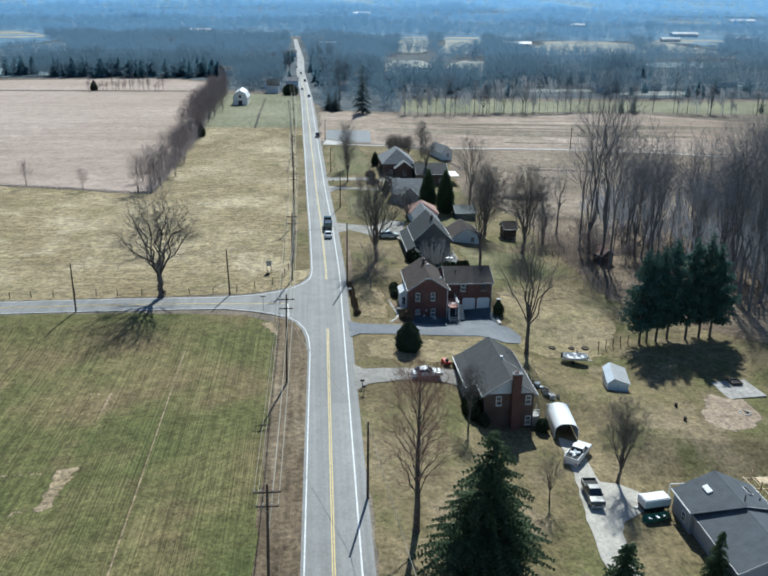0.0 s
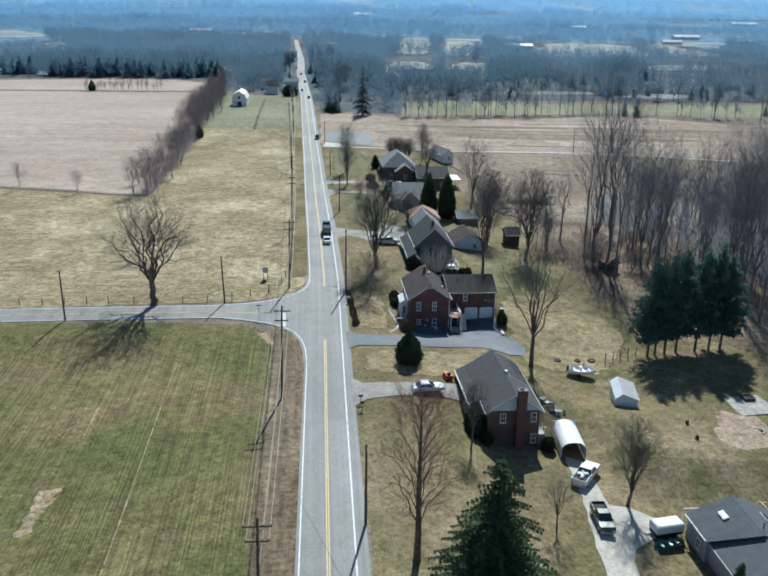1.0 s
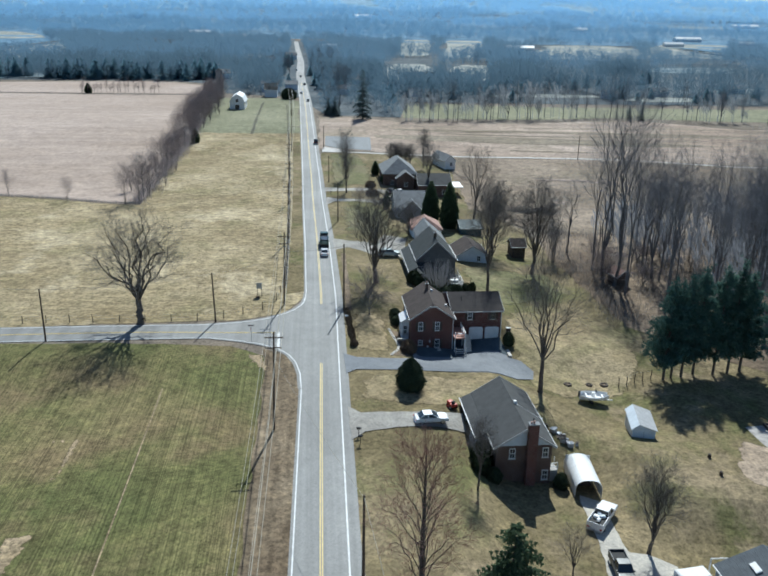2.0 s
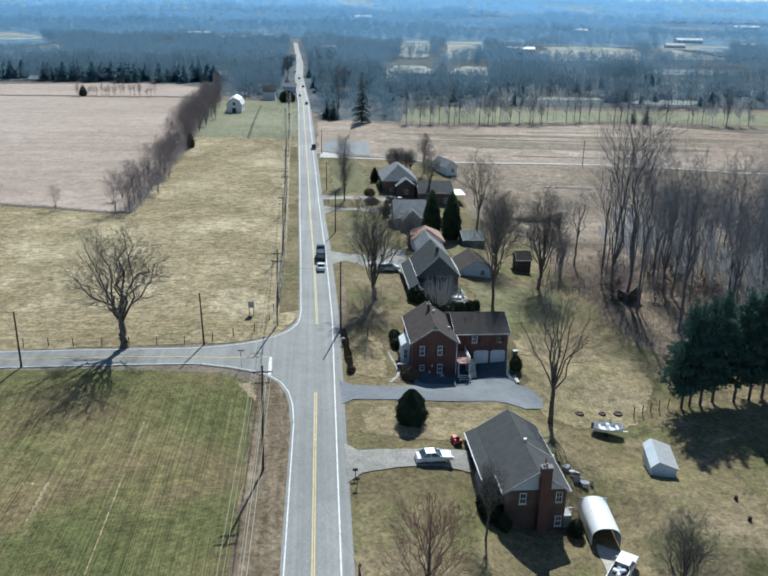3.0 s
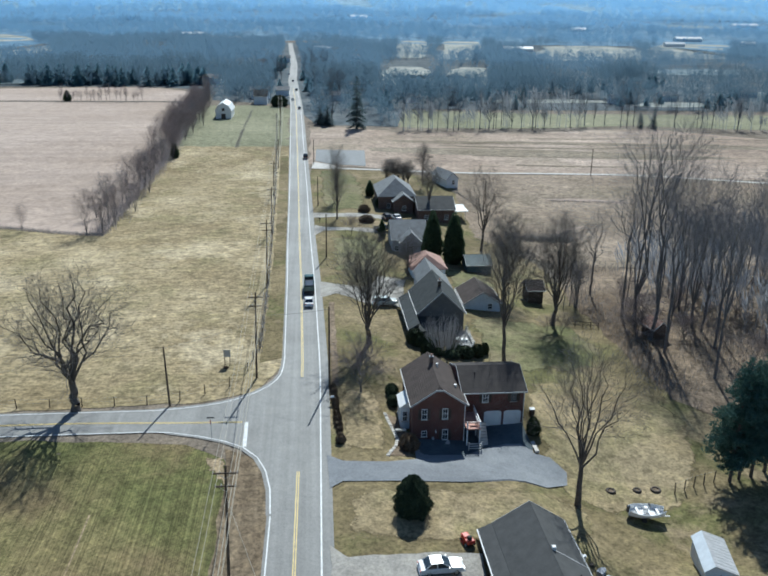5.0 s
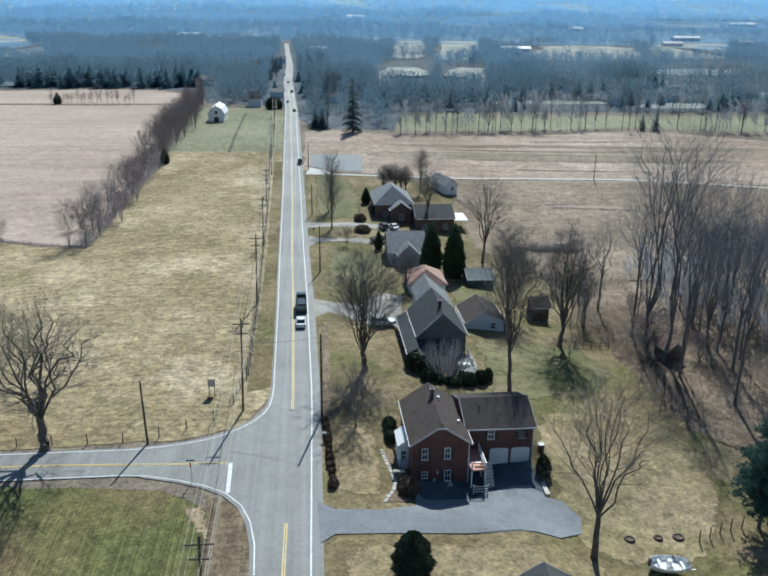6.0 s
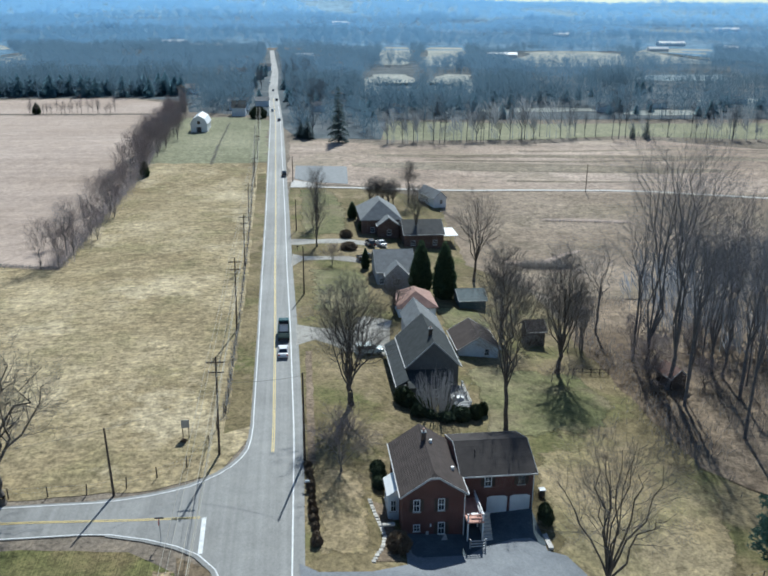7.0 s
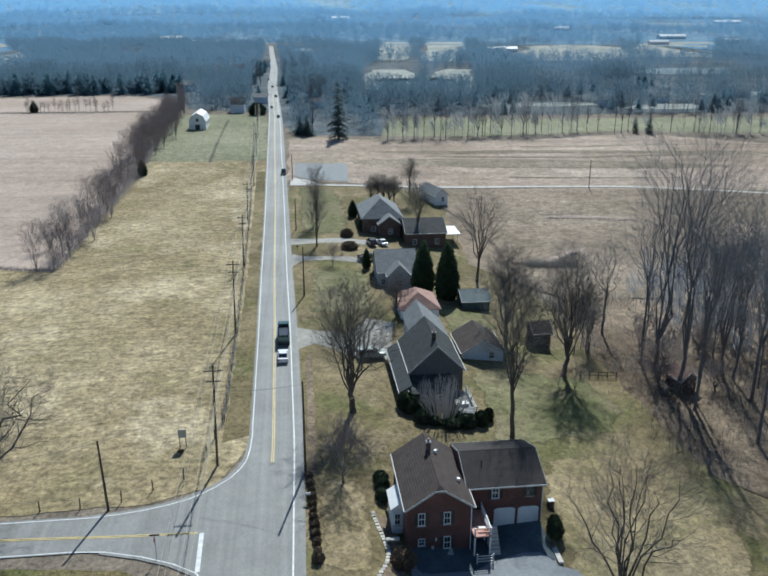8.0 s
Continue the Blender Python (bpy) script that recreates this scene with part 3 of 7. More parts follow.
# Apron sheet whose dark colour strengthens the shadow of house and garage.
drape("driveway_apron", [(16.4, 33.0), (22.2, 33.6), (24.4, 35.0), (31.5, 34.6), (31.6, 41.35), (25.7, 41.35), (22.6, 40.9), (22.35, 37.8), (15.4, 37.6), (15.6, 34.4)], M_APRON, 0.19, 2, "asphalt apron before the garage, darkened like the house shadow", "driveway")
drape("driveway_gravel", [(3.4, 12.8), (5.0, 10.9), (19.4, 11.6), (19.4, 7.4), (11, 7.0), (5.2, 5.6), (3.4, 3.4)], M_GRAVEL, 0.15, 2, "pale gravel driveway beside the grey-roofed house", "driveway", 0.12)
drape("driveway_lane", [(26.4, -60), (28.6, -33), (28.9, -27.7), (29.5, -22.6), (30.4, -17.5), (31.2, -12.5), (31.5, -8), (31.9, -3), (34.3, -4), (34.2, -11), (34.1, -13.9), (36.4, -14.4), (39.0, -16.2), (38.4, -19.8), (36.4, -21.0), (34.2, -22.6), (33.1, -24.9), (32.0, -32), (30.2, -60)], M_LANE, 0.15, 2, "pale gravel lane leading past parked trucks", "driveway", 0.15)


# ---- houses ----
def at_ground(x, y, dz=0.0, turn=0.0):
    return pose(x, y, ground_z(x, y) + dz, 0, 0, turn)


def wall_frame(face, x, y, z):
    """A frame whose x runs along a wall, y points out of it and z up."""
    turn = {"S": 180, "N": 0, "E": -90, "W": 90}[face]
    return pose(x, y, z, 0, 0, turn)


def window(owner, face, x, y, z, w, h, shutters=False, bars=True, trim=None):
    """A sash window: glass set behind a white frame, with a sill. x, y, z is the middle of its foot."""
    m = wall_frame(face, x, y, z)
    pane = part("window", box(-w / 2, w / 2, -0.02, 0.02, 0, h, m=m), M_GLASS, owner)
    bm = bmesh.new()
    t = 0.08
    for a, b, c, d in ((-w / 2 - t, -w / 2, -t, h + t), (w / 2, w / 2 + t, -t, h + t), (-w / 2, w / 2, h, h + t), (-w / 2, w / 2, -t, 0)):
        box(a, b, -0.03, 0.09, c, d, bm=bm, m=m)
    if bars:
        box(-w / 2, w / 2, -0.01, 0.06, h / 2 - 0.035, h / 2 + 0.035, bm=bm, m=m)
        box(-0.02, 0.02, -0.01, 0.045, 0, h / 2 - 0.035, bm=bm, m=m)
        box(-0.02, 0.02, -0.01, 0.045, h / 2 + 0.035, h, bm=bm, m=m)
    part("window_frame", bm, trim or M_WHITE, pane)
    part("sill", box(-w / 2 - 0.18, w / 2 + 0.18, -0.03, 0.17, -t - 0.07, -t - 0.003, m=m), M_STONE, pane)
    if shutters:
        for s in (-1, 1):
            xc = s * (w / 2 + 0.13 + 0.2)
            bm = box(xc - 0.19, xc + 0.19, -0.02, 0.06, -0.05, h + 0.05, m=m)
            for k in range(7):
                zc = 0.1 + k * (h - 0.2) / 6
                box(xc - 0.15, xc + 0.15, 0.05, 0.08, zc - 0.05, zc + 0.05, bm=bm, m=m)
            part("shutter", bm, M_DARKWOOD, owner, "dark wooden shutter")
    return pane


def gable_roof(owner, x0, x1, y0, y1, ze, zr, axis, over, material, thick=0.2, name="roof"):
    """Two slabs that meet in a ridge; fascia and gutter boards along the edges."""
    lo, hi = (x0, x1) if axis == "y" else (y0, y1)
    a, b = (y0, y1) if axis == "y" else (x0, x1)
    mid, slope = (lo + hi) / 2, (zr - ze) / ((hi - lo) / 2)
    drop = over * slope
    top = [(lo - over, ze - drop), (mid, zr), (hi + over, ze - drop)]
    prof = [(u, z) for u, z in top] + [(u, z + thick) for u, z in top[::-1]]
    roof = part(name, solid(prof, axis, a - over, b + over), material, owner)
    for u0, side in ((lo - over, -1), (hi + over, 1)):
        z = ze - drop
        q = (u0 + side * 0.003, u0 + side * 0.12) if side > 0 else (u0 - 0.12, u0 - 0.003)
        g = box(*q, a - over, b + over, z - 0.02, z + 0.15) if axis == "y" else box(a - over, b + over, *q, z - 0.02, z + 0.15)
        part("gutter", g, M_TRIM, roof, "pale gutter")
    for s, side in ((a - over, -1), (b + over, 1)):
        q = (s - 0.06, s - 0.003) if side < 0 else (s + 0.003, s + 0.06)
        verge = [(u, z - 0.06) for u, z in top] + [(u, z + thick + 0.03) for u, z in top[::-1]]
        part("bargeboard", solid(verge, axis, *q), M_TRIM, roof, "pale bargeboard")
    ridge = [(mid - 0.16, zr + thick - 0.16 * slope + 0.004), (mid, zr + thick + 0.03), (mid + 0.16, zr + thick - 0.16 * slope + 0.004)]
    part("ridge_cap", solid(ridge, axis, a - over + 0.01, b + over - 0.01), material, roof)
    return roof


def courses(owner, x0, x1, y0, y1, ze, zr, axis, over, material, thick=0.2, pitch=0.45):
    """Shingle courses: long low steps up both slopes, one mesh."""
    lo, hi = (x0, x1) if axis == "y" else (y0, y1)
    a, b = (y0, y1) if axis == "y" else (x0, x1)
    mid, slope = (lo + hi) / 2, (zr - ze) / ((hi - lo) / 2)
    bm = bmesh.new()
    run = (hi - lo) / 2 + over
    n = max(2, int(run / pitch))
    for side in (-1, 1):
        for k in range(n):
            u0, u1 = mid + side * run * (1 - k / n), mid + side * run * (1 - (k + 1) / n)
            z0, z1 = zr + thick - abs(u0 - mid) * slope, zr + thick - abs(u1 - mid) * slope
            prof = [(u0, z0 + 0.002), (u0, z0 + 0.009), (u1, z1 + 0.003)]
            solid(prof if side > 0 else prof[::-1], axis, a - over + 0.02, b + over - 0.02, bm)
    return tagged(part("shingle_course", bm, material, owner), kind="stuff")


def gable_walls(owner, x0, x1, y0, y1, zb, ze, zr, axis, material, name="wall", gable_material=None):
    lo, hi = (x0, x1) if axis == "y" else (y0, y1)
    a, b = (y0, y1) if axis == "y" else (x0, x1)
    if gable_material:
        part(name, box(x0, x1, y0, y1, zb, ze), material, owner)
        part("gable_wall", solid([(lo + 0.02, ze + 0.003), (hi - 0.02, ze + 0.003), ((lo + hi) / 2, zr - 0.02)], axis, a - 0.01, b + 0.01), gable_material, owner, "pale siding in the gable")
    else:
        part(name, solid([(lo, zb), (hi, zb), (hi, ze), ((lo + hi) / 2, zr), (lo, ze)], axis, a, b), material, owner)


def chimney(owner, x0, x1, y0, y1, z0, z1, material):
    c = part("chimney", box(x0, x1, y0, y1, z0, z1, 0.02), material, owner, "brick chimney")
    part("chimney_cap", box(x0 - 0.08, x1 + 0.08, y0 - 0.08, y1 + 0.08, z1 + 0.003, z1 + 0.14, 0.02), M_ROOFPALE, c)
    part("flue", rod(((x0 + x1) / 2, (y0 + y1) / 2, z1 + 0.12), ((x0 + x1) / 2, (y0 + y1) / 2, z1 + 0.5), 0.14, 0.13), M_ROOFRED, c)


def vent_pipe(owner, x, y, z, h=0.6):
    part("vent_pipe", rod((x, y, z), (x, y, z + h), 0.07), M_RUBBER, owner)


def clipped_roof(owner, x0, x1, y0, y1, ze, zr, over, cut, material, thick=0.2):
    """A gable roof along y whose front peak is cut back to a small hip."""
    xc, slope = (x0 + x1) / 2, (zr - ze) / ((x1 - x0) / 2)
    a, b, ya, yb = x0 - over, x1 + over, y0 - over, y1 + over
    zl, zc = ze - over * slope, zr - cut * slope
    skin = [(a, ya, zl), (xc - cut, ya, zc), (xc, ya + cut * 1.2, zr), (xc + cut, ya, zc), (b, ya, zl), (b, yb, zl), (xc, yb, zr), (a, yb, zl)]
    verts = skin + [(x, y, z + thick) for x, y, z in skin]
    tops = [(0, 1, 2, 6, 7), (1, 3, 2), (3, 4, 5, 6, 2)]
    faces = [tuple(i + 8 for i in f) for f in tops] + [f[::-1] for f in tops]
    rim = (0, 1, 3, 4, 5, 6, 7)
    faces += [(i, j, j + 8, i + 8) for i, j in zip(rim, rim[1:] + rim[:1])]
    bm = bmesh.new()
    got = [bm.verts.new(v) for v in verts]
    for f in faces:
        bm.faces.new([got[i] for i in f])
    bmesh.ops.recalc_face_normals(bm, faces=bm.faces[:])
    roof = part("roof", bm, material, owner)
    for lo, hi in ((a - 0.12, a - 0.003), (b + 0.003, b + 0.12)):
        part("gutter", box(lo, hi, ya, yb, zl - 0.02, zl + 0.15), M_TRIM, roof, "pale gutter")
    rake = [(a, zl), (xc - cut, zc), (xc + cut, zc), (b, zl)]
    part("bargeboard", solid([(u, z - 0.06) for u, z in rake] + [(u, z + thick - 0.01) for u, z in rake[::-1]], "y", ya - 0.06, ya - 0.003), M_TRIM, roof, "pale bargeboard")
    n = 14
    for s in (-1, 1):
        for k in range(1, n):
            u = k / n
            x, z = (a if s < 0 else b) * (1 - u) + xc * u, zl * (1 - u) + zr * u + thick
            y = ya + 0.02 + max(0.0, cut * 1.2 * (1 - abs(x - xc) / cut))
            part("shingle_course", box(x - 0.02, x + 0.02, y, yb - 0.02, z - 0.01, z + 0.014), material, roof)
    part("ridge_cap", solid([(xc - 0.16, zr + thick - 0.16 * slope + 0.004), (xc, zr + thick + 0.03), (xc + 0.16, zr + thick - 0.16 * slope + 0.004)], "y", ya + cut * 1.2, yb - 0.01), material, roof)
    return roof


def brick_house():
    h = root("house", pose(0, 0, 0), "two-storey red brick house with brown roof and garage wing", "house")
    # main block with its clipped gable to the south
    x0, x1, y0, y1 = 15.2, 22.5, 37.65, 49.2
    xc, cut = (x0 + x1) / 2, 0.5
    part("wall", solid([(x0, -3.0), (x1, -3.0), (x1, 3.39), (xc + cut, 5.45), (xc - cut, 5.45), (x0, 3.39)], "y", y0, y1), M_BRICK, h)
    clipped_roof(h, x0, x1, y0, y1, 3.39, 5.87, 0.3, cut, M_ROOFBROWN)
    for x in (16.85, 19.72):
        window(h, "S", x, y0, 1.25, 0.62, 1.45, True)
    window(h, "S", 16.9, y0, -1.4, 0.62, 0.78)
    window(h, "S", 19.8, y0, -1.95, 0.66, 1.45, True)
    lamp = part("wall_lamp", box(18.45, 18.6, y0 - 0.16, y0 - 0.003, -0.9, -0.55, 0.02), M_WHITE, h, "small white wall lamp")
    part("bracket", box(18.49, 18.56, y0 - 0.1, y0 - 0.003, -0.55, -0.42), M_STEEL, lamp)
    part("meter_box", box(18.0, 18.3, y0 - 0.2, y0 - 0.003, -2.1, -1.55, 0.02), M_TRIM, h, "pale electricity meter box")
    part("step", box(19.2, 20.4, y0 - 1.1, y0 - 0.003, -2.6, -2.1, 0.02), M_CONCRETE, h)
    chimney(h, 18.6, 19.1, 45.4, 45.95, 5.4, 6.9, M_BROWNBRICK)
    part("vent_hood", box(19.5, 19.85, 45.3, 45.65, 5.45, 5.95, 0.03), M_WHITE, h, "white roof vent")
    part("vent_hood", box(21.5, 21.85, 41.2, 41.55, 4.15, 4.55, 0.03), M_SILVER, h, "pale roof vent")
    # white bay with its small lean-to roof on the west side
    bay = part("bay", box(13.9, 15.19, 40.2, 43.6, -1.6, 1.9, 0.05), M_SIDING, h, "pale siding bay window")
    part("bay_roof", solid([(13.65, 1.903), (15.19, 1.903), (15.19, 2.9)], "y", 39.9, 43.9), M_WHITE, bay)
    window(bay, "S", 14.5, 40.2, -0.3, 0.55, 1.4)
    for y in (41.1, 42.7):
        window(bay, "W", 13.9, y, -0.3, 0.7, 1.4)
    # garage wing
    gx0, gx1, gy0, gy1 = 22.5, 31.7, 41.2, 50.8
    gable_walls(h, gx0 + 0.003, gx1, gy0, gy1, -3.4, 3.3, 5.05, "x", M_BRICK, "wing_wall")
    gable_roof(h, gx0 + 0.4, gx1, gy0, gy1, 3.3, 5.05, "x", 0.3, M_ROOFUMBER, name="wing_roof")
    courses(h, gx0 + 0.4, gx1, gy0, gy1, 3.3, 5.05, "x", 0.3, M_ROOFUMBER)
    vent_pipe(h, 25.0, 44.2, 4.3, 0.7)
    window(h, "S", 26.05, gy0, 1.75, 0.72, 1.3, True)
    window(h, "S", 30.15, gy0, 1.8, 0.7, 1.2, True, trim=M_DARKSIDE)
    gz = -2.35
    for xa, xb in ((26.0, 28.5), (28.85, 31.35)):
        d = part("garage_door", box(xa, xb, gy0 - 0.1, gy0 - 0.003, gz, 0.08, 0.015), M_WHITE, h, "white panelled garage door")
        for r in range(4):
            for c in range(4):
                px, pz = xa + 0.14 + c * (xb - xa - 0.16) / 4, gz + 0.1 + r * (-0.05 - gz) / 4
                part("panel", box(px, px + (xb - xa) / 4 - 0.16, gy0 - 0.13, gy0 - 0.103, pz, pz + (-0.05 - gz) / 4 - 0.12, 0.01), M_WHITE, d)
        bm = bmesh.new()
        for xs, xe in ((xa, xa + 0.4), (xb, xb - 0.4)):
            solid([(xs, 0.083), (xe, 0.083), (xe, 0.3)], "y", gy0 - 0.08, gy0 - 0.002, bm)
        box(xa + 0.4, xb - 0.4, gy0 - 0.08, gy0 - 0.002, 0.083, 0.3, bm=bm)
        part("door_arch", bm, M_WHITE, d)
    # raised porch in the corner, with a stair that runs down along its east side
    porch = part("porch", box(22.53, 24.5, 36.2, 41.1, 0.12, 0.3, 0.02), M_DECK, h, "reddish boarded porch")
    for k in range(7):
        part("board", box(22.55 + k * 0.28, 22.81 + k * 0.28, 36.15, 41.1, 0.303, 0.34), M_DECK, porch)
    for x in (22.65, 24.4):
        for y in (36.35, 38.8):
            part("post", box(x - 0.08, x + 0.08, y - 0.08, y + 0.08, -3.2, 1.3), M_WHITE, porch)
    for z in (0.75, 1.2):
        part("rail", box(24.36, 24.46, 36.2, 41.1, z, z + 0.09), M_WHITE, porch, "white porch rail")
        part("rail", box(22.6, 24.3, 36.2, 36.3, z, z + 0.09), M_DECK, porch, "reddish porch rail")
    for k in range(15):
        y = 36.5 + k * 0.3
        part("baluster", box(24.39, 24.43, y - 0.02, y + 0.02, 0.34, 1.2), M_WHITE, porch)
    part("porch_door", box(22.52, 22.6, 38.9, 39.9, 0.35, 2.4, 0.01), M_WHITE, h, "white side door")
    bench = part("bench", box(23.2, 24.2, 37.0, 37.35, 0.7, 0.78, 0.02), M_WHITE, porch, "white garden bench")
    part("bench_back", box(24.1, 24.18, 36.9, 38.2, 0.8, 1.25, 0.02), M_WHITE, bench)
    for k in range(8):
        part("step", box(24.55, 25.6, 38.4 - 0.3 * (k + 1), 38.4 - 0.3 * k, -3.0, 0.05 - k * 0.3), M_CONCRETE, porch)
    for k in range(3):
        part("rail", box(22.6, 24.4, 34.7 - 0.02, 34.78, -1.9 + 0.35 * k, -1.8 + 0.35 * k), M_TRIM, porch, "weathered landing rail")
    for x in (22.6, 24.4):
        part("post", box(x - 0.06, x + 0.06, 34.68, 34.8, -2.9, -0.9), M_TRIM, porch)
    part("downpipe", rod((22.42, 37.5, -2.6), (22.42, 37.5, 3.2), 0.06), M_WHITE, h)
    part("downpipe", rod((31.65, 41.1, -2.5), (31.65, 41.1, 3.2), 0.06), M_WHITE, h)
    return h


def grey_roof_house():
    h = root("house", pose(0, 0, 0), "brick house with pale gable siding and worn grey roof", "house")
    x0, x1, y0, y1 = 21.5, 28.75, -0.5, 14.1
    ze, zr = 0.96, 3.3
    gable_walls(h, x0, x1, y0, y1, -6.0, ze, zr, "y", M_BROWNBRICK, gable_material=M_SIDING)
    gable_roof(h, x0, x1, y0, y1, ze, zr, "y", 0.4, M_ROOFGREY)
    courses(h, x0, x1, y0, y1, ze, zr, "y", 0.4, M_ROOFGREY)
    # the west slope runs on over a porch carried on posts
    pr = part("porch_roof", solid([(19.55, 0.02), (21.08, 0.72), (21.08, 0.9), (19.55, 0.2)], "y", 3.0, 14.5), M_ROOFGREY, h, "grey porch roof")
    part("gutter", box(19.43, 19.547, 3.0, 14.5, 0.0, 0.16), M_WHITE, pr, "white gutter")
    for y in (3.3, 6.9, 10.5, 14.1):
        part("post", box(19.7, 19.86, y - 0.08, y + 0.08, ground_z(19.8, y) - 0.2, 0.1), M_WHITE, pr)
    part("porch_floor", box(19.55, 21.48, 3.0, 14.3, -3.4, -1.75), M_CONCRETE, h)
    for y in (5.0, 9.2, 12.4):
        window(h, "W", x0, y, -1.1, 0.9, 1.3)
    part("front_door", box(x0 - 0.07, x0 - 0.003, 6.8, 7.7, -1.7, 0.3, 0.01), M_WHITE, h, "white front door")
    for x, z, hh in ((23.6, -0.8, 1.3), (27.9, -0.72, 1.25), (28.05, -4.0, 1.25)):
        window(h, "S", x, y0, z, 0.62, hh)
    chimney(h, 25.35, 26.6, -1.35, y0 - 0.03, -6.0, 4.2, M_BRICK)
    part("flue", rod((25.65, -0.95, 4.3), (25.65, -0.95, 4.6), 0.13), M_ROOFRED, h)
    fl = pose(25.12, 6.4, zr + 0.2, 0, math.degrees(math.atan2(zr - ze, (x1 - x0) / 2)), 0)
    part("flashing", box(0.25, 4.7, -0.05, 0.05, 0.0, 0.04, m=fl), M_TRIM, h, "pale flashing line down the roof")
    part("vent_hood", box(25.2, 25.6, 6.2, 6.6, 3.3, 3.75, 0.03), M_WHITE, h, "white roof vent")
    vent_pipe(h, 27.2, 3.2, 2.0, 0.8)
    part("cellar_door", box(28.752, 28.83, 2.0, 3.1, -4.6, -2.5, 0.01), M_WHITE, h, "white cellar door")
    for z in (-2.6, -2.1):
        part("rail", box(28.8, 29.9, 0.0, 0.07, z, z + 0.08), M_WHITE, h)
    for y in (0.03, 1.5):
        part("rail_post", box(29.82, 29.9, y - 0.03, y + 0.05, -5.3, -2.0), M_WHITE, h)
    part("landing", box(28.76, 29.9, 0.0, 1.55, -5.3, -3.1), M_CONCRETE, h)
    return h


def simple_house(x0, x1, y0, y1, wall_h, ridge_h, axis, wall, roof, label, category="house", windows=(), over=0.35, door=None, name="house", turn=0.0):
    """A gabled building with its foot on the ground; windows: (face, along, foot, width, height)."""
    cx, cy = (x0 + x1) / 2, (y0 + y1) / 2
    zb = min(ground_z(x, y) for x in (x0, x1) for y in (y0, y1))
    h = root(name, pose(cx, cy, zb, 0, 0, turn), label, category)
    a, b, c, d = x0 - cx, x1 - cx, y0 - cy, y1 - cy
    gable_walls(h, a, b, c, d, 0, wall_h, ridge_h, axis, wall)
    gable_roof(h, a, b, c, d, wall_h, ridge_h, axis, over, roof, 0.16)
    courses(h, a, b, c, d, wall_h, ridge_h, axis, over, roof, 0.16, 0.6)
    for face, u, z, w, hh in windows:
        x, y = {"S": (u, c), "N": (u, d), "W": (a, u), "E": (b, u)}[face]
        window(h, face, x, y, z, w, hh)
    if door:
        face, u, w, hh = door
        x, y = {"S": (u, c), "W": (a, u), "E": (b, u)}[face]
        part("door", box(-w / 2, w / 2, 0.004, 0.08, 0.05, hh, 0.015, m=wall_frame(face, x, y, 0)), M_WHITE, h)
    return h


def hip_house(x0, x1, y0, y1, wall_h, ridge_h, wall, roof, label, windows=(), name="house", ridge=0.35):
    cx, cy = (x0 + x1) / 2, (y0 + y1) / 2
    zb = min(ground_z(x, y) for x in (x0, x1) for y in (y0, y1))
    h = root(name, pose(cx, cy, zb), label, "house")
    a, b, c, d = x0 - cx, x1 - cx, y0 - cy, y1 - cy
    part("wall", box(a, b, c, d, 0, wall_h), wall, h)
    o = 0.45
    run = (d - c) * ridge / 2
    corners = [(a - o, c - o), (b + o, c - o), (b + o, d + o), (a - o, d + o)]
    verts = [(x, y, wall_h) for x, y in corners] + [(x, y, wall_h + 0.16) for x, y in corners] + [(0, -run, ridge_h), (0, run, ridge_h)]
    faces = [(3, 2, 1, 0), (0, 1, 5, 4), (1, 2, 6, 5), (2, 3, 7, 6), (3, 0, 4, 7), (4, 5, 8), (5, 6, 9, 8), (6, 7, 9), (7, 4, 8, 9)]
    link_mesh("roof", verts, faces, roof, h)
    for face, u, z, w, hh in windows:
        x, y = {"S": (u, c), "N": (u, d), "W": (a, u), "E": (b, u)}[face]
        window(h, face, x, y, z, w, hh)
    return h


